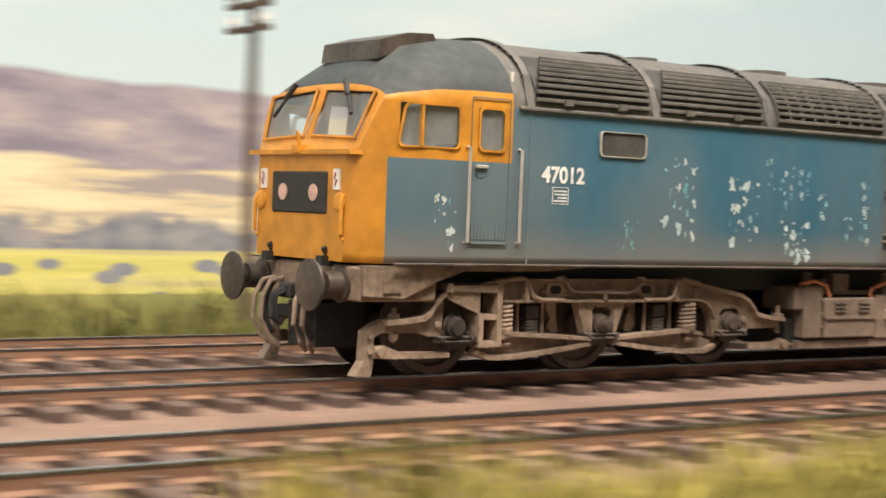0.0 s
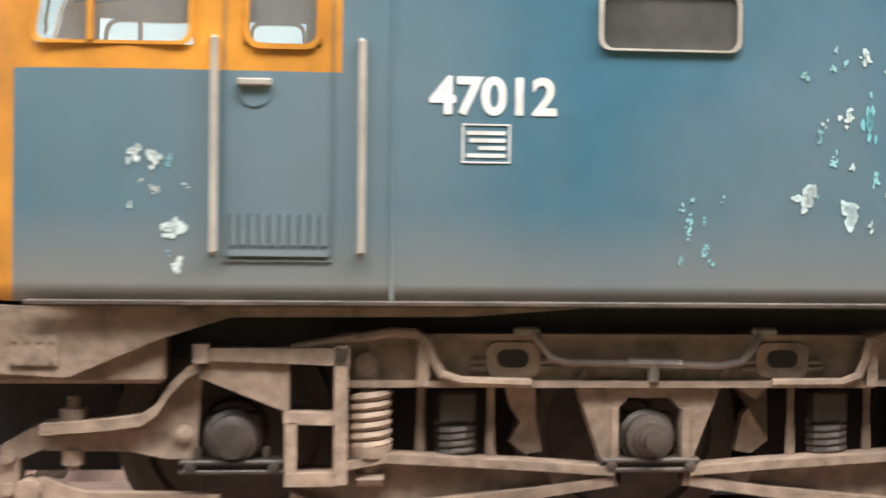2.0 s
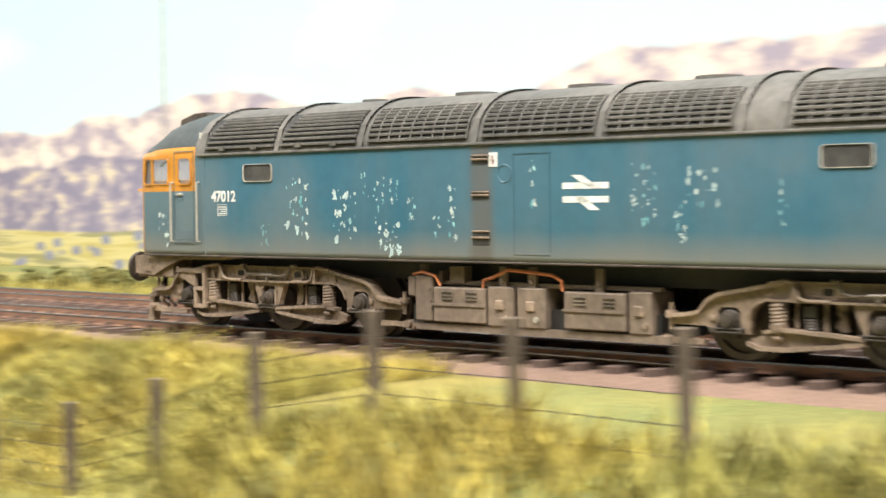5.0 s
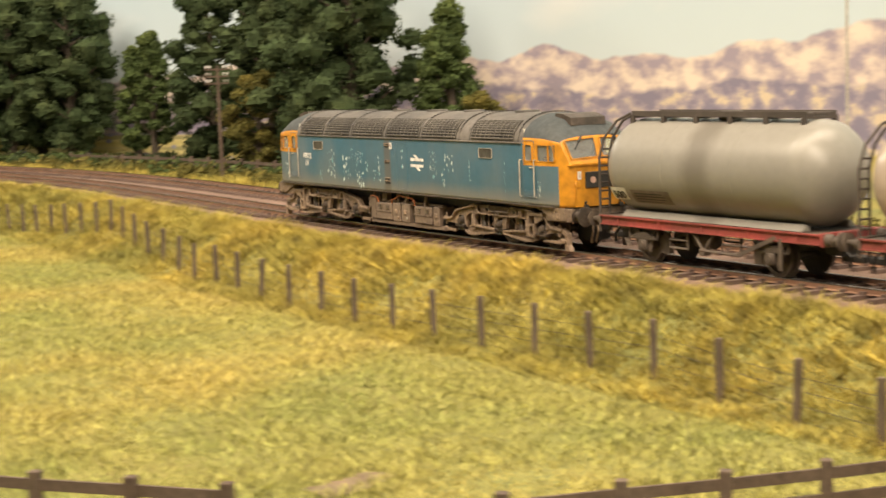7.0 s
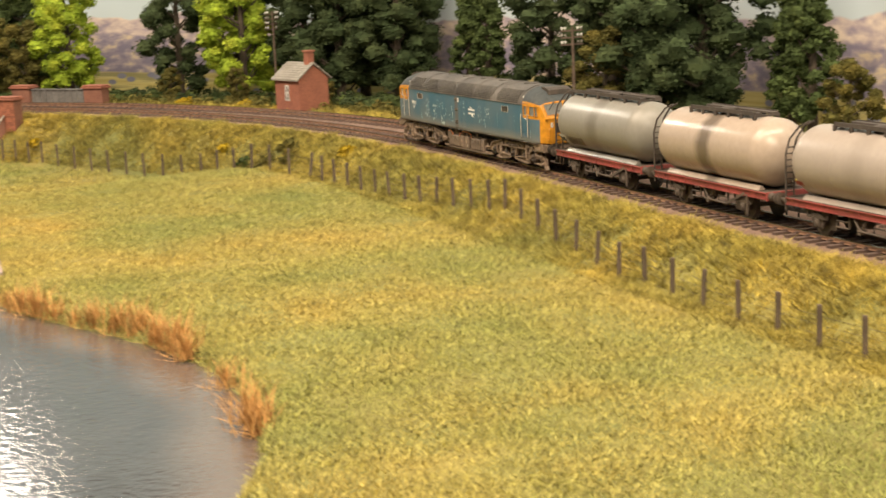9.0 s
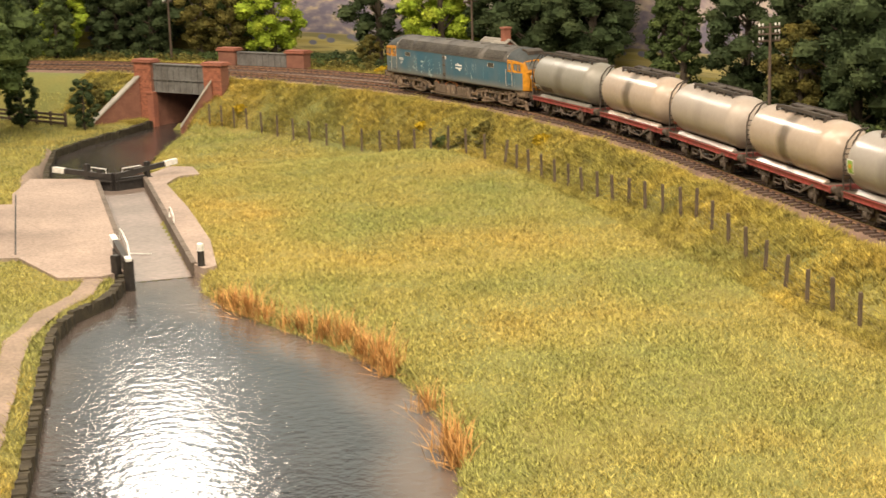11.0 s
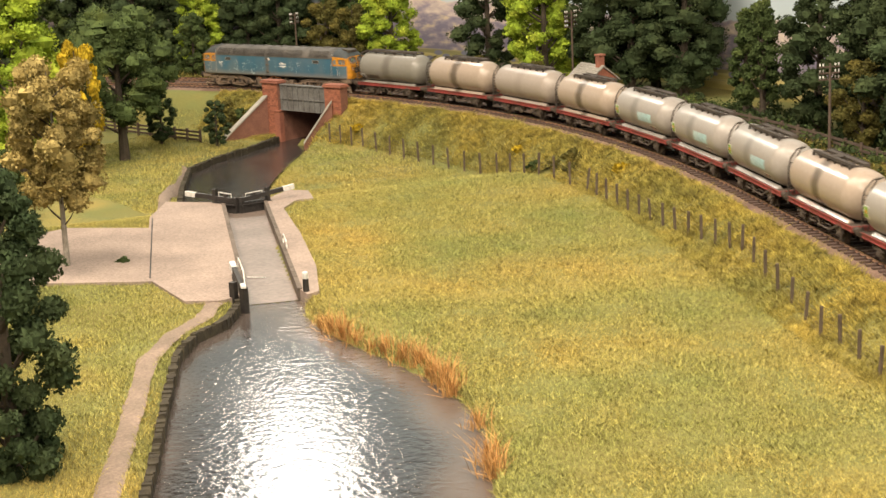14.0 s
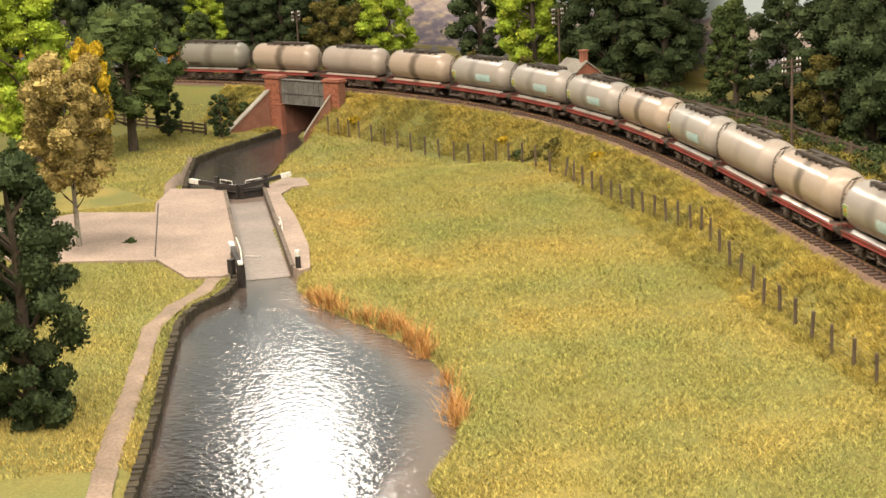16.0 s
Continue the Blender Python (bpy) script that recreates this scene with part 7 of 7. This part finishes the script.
def crown_mesh(name, height, radius, base, seed, mat, count, leaf, shape, clumps):
    """Leaves scattered over many uneven clumps held on limbs; returns the mesh and the clump centres."""
    rnd = np.random.RandomState(seed)
    cs = []
    for i in range(clumps):
        k = (i + rnd.uniform(0, 1)) / clumps
        z = base + (height - base) * (0.06 + 0.88 * k)
        if shape == "cone":
            rr = radius * (1.05 - 0.95 * k)
        elif shape == "column":
            rr = radius * (0.75 + 0.35 * math.sin(math.pi * min(1, k * 1.1)))
        else:
            rr = radius * (0.35 + 0.75 * math.sin(math.pi * (0.12 + 0.82 * k)))
        a = i * 2.399 + rnd.uniform(-0.5, 0.5)
        r = rr * math.sqrt(rnd.uniform(0.15, 1.0))
        cs.append((r * math.cos(a), r * math.sin(a), z, radius * rnd.uniform(0.22, 0.40)))
    cs = np.array(cs)
    pick = rnd.randint(0, clumps, count)
    v = rnd.normal(size=(count, 3))
    v /= np.linalg.norm(v, axis=1)[:, None]
    rad = cs[pick, 3] * (0.55 + 0.5 * rnd.uniform(0, 1, count) ** 0.5)
    c = cs[pick, :3] + v * rad[:, None] * np.array([1, 1, 0.72])
    u = rnd.normal(size=(count, 3))
    u /= np.linalg.norm(u, axis=1)[:, None]
    w = np.cross(v + 0.6 * rnd.normal(size=(count, 3)), u)
    w /= np.linalg.norm(w, axis=1)[:, None] + 1e-9
    sz = leaf * rnd.uniform(0.6, 1.4, count)[:, None]
    q = np.stack([c - u * sz, c + w * sz * 0.7, c + u * sz, c - w * sz * 0.7 + v * sz * 0.4], 1).reshape(-1, 3) * MM
    # lumpy cores that fill the clumps behind the leaves
    nu, nv = 9, 6
    core = []
    for cx, cy, cz, cr in cs:
        th = np.linspace(0, 2 * np.pi, nu, endpoint=False)
        ph = np.linspace(0.15, np.pi - 0.15, nv)
        T, Q = np.meshgrid(th, ph)
        R = cr * 0.74 * (1 + 0.22 * rnd.normal(size=T.shape))
        g = np.stack([cx + R * np.sin(Q) * np.cos(T), cy + R * np.sin(Q) * np.sin(T), cz + 0.72 * R * np.cos(Q)], 2)
        for i in range(nv - 1):
            for j in range(nu):
                core.append([g[i, j], g[i + 1, j], g[i + 1, (j + 1) % nu], g[i, (j + 1) % nu]])
    q = np.concatenate([q, np.array(core).reshape(-1, 3) * MM])
    count = len(q) // 4
    me = bpy.data.meshes.new(name)
    me.vertices.add(count * 4)
    me.vertices.foreach_set("co", q.ravel())
    me.loops.add(count * 4)
    me.loops.foreach_set("vertex_index", np.arange(count * 4))
    me.polygons.add(count)
    me.polygons.foreach_set("loop_start", np.arange(0, count * 4, 4))
    me.materials.append(mat)
    me.update(calc_edges=True)
    return me, cs


def make_tree(kind, height, radius, base, seed, label, shape="round", count=5200, leaf=1.7, clumps=34, stem=0.028, bark=None):
    t = thing("tree", label, "tree", "model trees")
    me, cs = crown_mesh("crown", height, radius, base, seed, LEAF[kind], count, leaf, shape, clumps)
    cr = new("crown", me)
    cr.parent = t
    tr = max(1.6, height * stem)
    bm = bmesh.new()
    rnd = random.Random(seed)
    pts = [Vector((0, 0, -5)), Vector((rnd.uniform(-1, 1), rnd.uniform(-1, 1), base * 0.9 + 2)), Vector((rnd.uniform(-2, 2), rnd.uniform(-2, 2), height * 0.6)), Vector((rnd.uniform(-2, 2), rnd.uniform(-2, 2), height * 0.93))]
    rr = [tr * 1.35, tr, tr * 0.6, tr * 0.15]
    for i in range(3):
        rod(bm, pts[i], pts[i + 1], rr[i], rr[i + 1], 8)
    part("trunk", bm, bark or BARK, t, smooth=True)
    bm = bmesh.new()
    for x, y, z, r in cs[::2]:
        z0 = max(base * 0.7, z - 14 - 0.3 * math.hypot(x, y))
        a = Vector((0, 0, z0))
        b = Vector((x, y, z))
        m = a.lerp(b, 0.5) + Vector((0, 0, -2))
        rod(bm, a, m, tr * 0.35, tr * 0.22, 5)
        rod(bm, m, b, tr * 0.22, tr * 0.07, 5)
    part("limb", bm, BARK, t)
    return t


TREES = {
    "dark_a": make_tree("dark", 190, 46, 8, 1, "tall dark green broadleaf model tree behind the line", count=16000, leaf=1.35, clumps=64),
    "dark_b": make_tree("dark", 165, 40, 6, 2, "dark green broadleaf model tree with gaps in its crown", count=12000, leaf=1.35, clumps=44),
    "pine": make_tree("mid", 120, 24, 14, 3, "open-branched dark conifer model tree", "cone", 6000, 1.4, 34),
    "lime": make_tree("lime", 165, 40, 6, 4, "bright lime green broadleaf model tree", count=13000, leaf=1.35, clumps=46),
    "olive": make_tree("olive", 82, 22, 8, 5, "small olive brown bushy model tree", count=7000, leaf=1.2, clumps=30),
    "mid": make_tree("mid", 150, 37, 6, 6, "mid green broadleaf model tree", count=12000, leaf=1.35, clumps=44),
}
used = set()


def plant(kind, x, y, scale, turn, z=None, label=None):
    src = TREES[kind]
    m = pose(x * MM, y * MM, (land_at(x, y) if z is None else z) * MM, 0, 0, turn) @ Matrix.Diagonal((scale, scale, scale * 1.0, 1))
    if kind not in used:
        used.add(kind)
        ob = src
        ob.matrix_basis = m
    else:
        ob = copy_thing(src, Matrix())
        ob.matrix_basis = m
    if label:
        ob["label"] = label
    return ob


rnd = random.Random(21)
for s, d, kind, k in ((428, -215, "olive", 0.78), (487, -225, "pine", 1.1), (530, -240, "pine", 0.95), (588, -205, "dark_a", 1.0), (622, -190, "dark_b", 1.0), (668, -168, "olive", 1.02), (705, -205, "dark_b", 1.05), (762, -185, "dark_b", 0.95),
                      (842, -180, "pine", 1.05), (880, -190, "pine", 0.95), (1010, -225, "dark_a", 0.95), (1062, -200, "dark_a", 0.98), (1120, -215, "dark_b", 1.1), (1168, -178, "lime", 1.0),
                      (1205, -215, "lime", 0.85), (1262, -190, "dark_b", 0.98), (1400, -185, "lime", 0.95), (1450, -175, "olive", 1.15), (1500, -190, "olive", 1.2), (1555, -175, "dark_b", 0.9), (1610, -190, "dark_a", 0.85),
                      (1665, -160, "lime", 0.75), (1700, -205, "dark_a", 0.95), (1760, -170, "dark_b", 1.0), (1820, -190, "dark_a", 1.0), (1880, -150, "mid", 0.95), (1940, -180, "dark_b", 1.1), (2000, -160, "dark_a", 0.9), (2070, -150, "lime", 0.8), (2150, -170, "dark_a", 1.0),
                      (735, -255, "dark_a", 1.0), (1085, -262, "dark_a", 1.05), (1500, -258, "mid", 1.05), (1580, -255, "dark_a", 1.05), (1650, -262, "mid", 1.05), (1735, -258, "dark_a", 1.0), (1800, -260, "lime", 1.0), (1860, -262, "dark_a", 1.1), (1990, -262, "mid", 1.1), (2080, -250, "dark_a", 1.1), (2220, -220, "dark_b", 1.1), (2300, -180, "dark_a", 1.0), (1640, -105, "mid", 0.6), (1740, -110, "mid", 0.55), (1235, -140, "olive", 0.5), (1015, -130, "olive", 0.45), (1140, -135, "olive", 0.5)):
    x, y, _ = line(s, d)
    plant(kind, x, y, k, rnd.uniform(0, 360))
big = make_tree("mid", 168, 54, 40, 15, "large rounded dark green tree with a visible trunk by the canal", count=16000, leaf=1.4, clumps=60)
big.matrix_basis = pose(-1.134, 0.494, -0.047)
plant("dark_b", -1170, 592, 0.42, 200)
plant("dark_b", -1090, 600, 0.34, 90, label="small dark green tree in front of the embankment")
plant("lime", -1190, 400, 1.3, 10)
plant("mid", -985, 195, 0.45, 80)
plant("olive", -1130, 668, 0.42, 15, label="low scrubby bush by the wing wall")
plant("dark_b", -668, -72, 0.5, 30, label="round dark green tree beyond the paving")
straw = make_tree("straw", 152, 34, 42, 12, "slender tree with speckled tan autumn leaves by the paving", "column", count=17000, leaf=1.25, clumps=60, stem=0.013, bark=PALEBARK)
straw.matrix_basis = pose(-0.735, 0.033, -0.0262) @ Matrix.Diagonal((0.92, 0.92, 1.04, 1))
gold = make_tree("gold", 74, 22, 6, 13, "bushy golden yellow model tree", count=3600, leaf=1.7, clumps=26)
gold.matrix_basis = pose(-1.122, 0.423, -0.045) @ Matrix.Diagonal((1.0, 1.0, 1.9, 1))
near_tree = make_tree("dark", 172, 30, 10, 14, "tall narrow dark tree with ragged lower branches near the pond path", "column", 17000, 1.25, 62)
near_tree.matrix_basis = pose(-0.442, -0.279, -0.062) @ Matrix.Diagonal((0.92, 0.92, 1.08, 1))


# ---- bushes on the embankment and by the line ----
def bush(x, y, r, kind, seed):
    b = thing("bush", "low %s scrub bush on the bank" % {"olive": "brown-green", "mid": "green", "gold": "yellow", "straw": "dry tan"}[kind], "bush", "scrub bushes", at=pose(x * MM, y * MM, land_at(x, y) * MM))
    me, _ = crown_mesh("leaves", r * 1.0, r, -1, seed, LEAF[kind], int(60 * r), 1.4, "round", 12)
    ob = new("leaves", me)
    ob.parent = b


for i, (s, d, r, kind) in enumerate(((800, 52, 11, "olive"), (822, 60, 9, "olive"), (780, 62, 8, "olive"), (700, 48, 7, "gold"), (850, 70, 7, "mid"), (1225, 66, 7, "gold"), (1440, 66, 12, "mid"), (1470, 58, 10, "olive"), (910, 58, 6, "gold"), (640, -92, 9, "olive"), (700, -96, 7, "mid"), (520, -95, 9, "olive"),
                                     (450, -100, 8, "gold"), (1040, -98, 7, "gold"), (1100, -102, 8, "gold"), (1180, -100, 9, "gold"), (1260, -110, 8, "olive"), (950, -140, 9, "olive"), (380, -120, 8, "olive"))):
    x, y, _ = line(s, d)
    bush(x, y, r, kind, 40 + i)
bush(-705, 60, 5, "mid", 71)
bush(-745, 22, 7, "straw", 72)


# ---- undergrowth below the trees ----
def undergrowth(s0, s1, d0, d1, n, kind, seed):
    rs = np.random.RandomState(seed)
    q = []
    for _ in range(n):
        x, y, _h = line(rs.uniform(s0, s1), rs.uniform(d0, d1))
        r = rs.uniform(4, 10)
        k = 90
        v = rs.normal(size=(k, 3))
        v /= np.linalg.norm(v, axis=1)[:, None]
        c = np.array([x, y, -7 + r * 0.5]) + v * r * rs.uniform(0.6, 1.05, (k, 1)) * np.array([1, 1, 0.8])
        u = rs.normal(size=(k, 3))
        u /= np.linalg.norm(u, axis=1)[:, None]
        w = np.cross(v, u)
        sz = rs.uniform(0.8, 1.9, (k, 1))
        q.append(np.stack([c - u * sz, c + w * sz, c + u * sz, c - w * sz], 1).reshape(-1, 3))
    q = np.concatenate(q)
    raw("undergrowth", q, np.arange(len(q)).reshape(-1, 4).tolist(), LEAF[kind], "tangled undergrowth below the trees", "undergrowth", kind="stuff")


undergrowth(440, 2200, -200, -118, 420, "mid", 61)
undergrowth(440, 2200, -230, -135, 380, "dark", 62)
undergrowth(440, 1700, -135, -100, 170, "olive", 63)
undergrowth(-300, 460, -160, -110, 60, "olive", 64)


# ---- reeds round the pond ----
def reed_clump(x, y, n, tall, seed):
    c = thing("reed_clump", "clump of dry orange reeds at the water's edge", "reeds", "reed clumps", at=pose(x * MM, y * MM, -0.031))
    rd = random.Random(seed)
    bm = bmesh.new()
    for _ in range(n):
        a, r = rd.uniform(0, 6.283), rd.gauss(0, 4.2)
        bx, by = r * math.cos(a), r * math.sin(a)
        h = tall * rd.uniform(0.5, 1.1)
        flop = rd.random() < 0.2
        lx, ly = rd.gauss(0, 0.45) * h, rd.gauss(0, 0.45) * h
        if flop:
            lx, ly, h = rd.choice((-1, 1)) * h * 0.9, rd.gauss(0, 0.3) * h, 1.5
        t = Vector((-ly, lx, 0)).normalized() * rd.uniform(0.16, 0.3)
        p, m, q = Vector((bx, by, 0)), Vector((bx + lx * 0.4, by + ly * 0.4, h * 0.6)), Vector((bx + lx, by + ly, h))
        v = [bm.verts.new(k) for k in (p - t, p + t, m + t * 0.8, m - t * 0.8, q)]
        bm.faces.new((v[0], v[1], v[2], v[3]))
        bm.faces.new((v[3], v[2], v[4]))
    part("reed", bm, REED, c)


for i, (x, y, n, h) in enumerate(((-455, -8, 120, 15), (-440, -16, 130, 16), (-425, -22, 80, 12), (-408, -28, 70, 11), (-396, -32, 110, 14), (-378, -40, 130, 17), (-362, -46, 150, 17), (-345, -58, 120, 15), (-330, -68, 150, 18), (-318, -78, 110, 14), (-277, -117, 90, 12), (-242, -160, 150, 17), (-233, -172, 120, 15), (-468, -3, 60, 10))):
    reed_clump(x, y, n, h, 100 + i)


# ---- grass ----
def blades(name, x, y, height, width, lean, mat, seed, label):
    rs = np.random.RandomState(seed)
    n = len(x)
    z = land(x, y)
    lump = 0.7 * np.sin(x * 0.9 + 1.9 * np.sin(y * 0.5)) * np.sin(y * 0.8 + 1.4 * np.sin(x * 0.63)) + np.sin(x * 0.19 + 2.0 * np.sin(y * 0.11)) * np.sin(y * 0.23 + 1.7 * np.sin(x * 0.09)) + 0.6 * np.sin(x * 0.071 - y * 0.058)
    h = height * rs.uniform(0.5, 1.25, n) * (1.0 + (0.42 if height > 3 else 0.18) * lump)
    a = rs.uniform(0, 2 * np.pi, n)
    lx, ly = rs.normal(0, lean, n) * h, rs.normal(0, lean, n) * h
    w = width * rs.uniform(0.6, 1.3, n)
    co = np.empty((n, 3, 3))
    co[:, 0] = np.stack([x - np.cos(a) * w, y - np.sin(a) * w, z - 0.6], 1)
    co[:, 1] = np.stack([x + np.cos(a) * w, y + np.sin(a) * w, z - 0.6], 1)
    co[:, 2] = np.stack([x + lx, y + ly, z + h], 1)
    me = bpy.data.meshes.new(name)
    me.vertices.add(n * 3)
    me.vertices.foreach_set("co", (co * MM).ravel())
    me.loops.add(n * 3)
    me.loops.foreach_set("vertex_index", np.arange(n * 3))
    me.polygons.add(n)
    me.polygons.foreach_set("loop_start", np.arange(0, n * 3, 3))
    me.materials.append(mat)
    me.update(calc_edges=True)
    return tagged(new(name, me), label, "grass", "", "stuff")


def free(x, y, pad=4.0):
    ok = np.ones(x.shape, bool)
    for poly in (POND, LOCK, CANAL):
        ok &= ~inside(poly, x, y) & (near(poly, x, y) > pad * 0.6)
    for poly in (PAVE_A, PAVE_B):
        ok &= ~inside(poly, x, y)
    for pts, w in ((PATH_A, 5.5), (PATH_B, 5), ([(4, -263), (13, -246)], 2.5)):
        ok &= near(pts, x, y, False) > w
    return ok


def scatter(s0, s1, d0, d1, n, seed):
    rs = np.random.RandomState(seed)
    s, d = rs.uniform(s0, s1, n), rs.uniform(d0, d1, n)
    h = np.interp(s, _S, _H)
    return np.interp(s, _S, _X) - d * np.sin(h), np.interp(s, _S, _Y) + d * np.cos(h)


def lawn(name, s0, s1, d0, d1, n, height, width, lean, mat, seed, label):
    x, y = scatter(s0, s1, d0, d1, n, seed)
    k = free(x, y)
    blades(name, x[k], y[k], height, width, lean, mat, seed + 1, label)


lawn("field_grass", -340, 1000, 62, 400, 800000, 2.1, 0.25, 1.0, BLADE, 1, "short static grass of the green and straw field")
lawn("far_grass", 1000, 1560, 60, 420, 90000, 2.6, 0.36, 0.7, BLADE, 3, "short static grass beside the canal")
lawn("bank_grass", 60, 900, 395, 620, 190000, 2.4, 0.27, 0.8, BLADE, 5, "grass along the towpath")
lawn("embankment_grass", -340, 1500, 23, 84, 230000, 3.4, 0.30, 1.1, ROUGH_GRASS, 7, "coarse golden grass on the embankment")
lawn("lineside_grass", -1750, -330, 81, 190, 110000, 6.5, 0.5, 0.5, ROUGH_GRASS, 9, "coarse golden grass in front of the siding")
lawn("verge_grass", -300, 2000, -150, -84, 60000, 5.0, 0.5, 0.6, ROUGH_GRASS, 11, "rough grass verge behind the line")
lawn("verge_grass", -2200, -300, -170, -86, 70000, 8.5, 0.6, 0.5, HEDGE, 13, "dark green rough verge behind the siding")


# ---- sleepers of the running line, where the camera passes ----
def one_sleeper(v):
    rd = random.Random(v)
    bm = bmesh.new()
    w, l = 1.75 + rd.uniform(-0.15, 0.15), 16.5 + rd.uniform(-0.5, 0.5)
    prism(bm, [(-w, -4.6), (w, -4.6), (w * 0.94, -1.95), (-w * 0.94, -1.95)], -l, l, "y")
    for e in (-8.6, 8.6):
        box(bm, -1.1, 1.1, e - 1.9, e + 1.9, -1.95, -1.05)
    me = bpy.data.meshes.new("sleeper")
    for q in bm.verts:
        q.co *= MM
    bm.to_mesh(me)
    bm.free()
    me.materials.append(SLEEPER)
    return me


kinds = [one_sleeper(v) for v in range(6)]
bed = bpy.data.objects["ballast"]
for i, s in enumerate(np.arange(MAIN_FROM, MAIN_TO, 8.6)):
    ob = new("sleeper", kinds[(i * 5) % 6])
    ob.parent = bed
    ob.matrix_local = at_line(s + 0.3 * math.sin(i * 7.1), 0, 0, 0.8 * math.sin(i * 3.3))


# ---- bricks of the bridge piers, nearest faces ----
for p, x0, yf in PIERS:
    if yf > 0:
        bricks_on(p, (x0 + 26, yf, -58), (-1, 0, 0), 26, 71, BRICKS, 300, bw=3.4, bh=2.15)



# ---- the train's run ----
def run(t):
    """Length along the line of the locomotive's middle at t seconds."""
    if t < 6.5:
        return -235.0 * (6.5 - t)
    k = t - 6.5
    return 0.2 + 240.13 * k - 9.3232 * k * k + 0.33976 * k ** 3


def on_rails(s, half):
    """Pose of a vehicle whose axles stand half a wheelbase before and behind s."""
    xa, ya, _ = line(s + half)
    xb, yb, _ = line(s - half)
    return pose((xa + xb) / 2 * MM, (ya + yb) / 2 * MM, 0, 0, 0, math.degrees(math.atan2(ya - yb, xa - xb)))


def motions():
    times = [0.4 * i for i in range(41)]
    walk(LOCO, [(t, on_rails(run(t), 74)) for t in times])
    for i, wagon in enumerate(WAGONS):
        walk(wagon, [(t, on_rails(run(t) - 192 - 123.56 * i, 31.5)) for t in times])


motions()
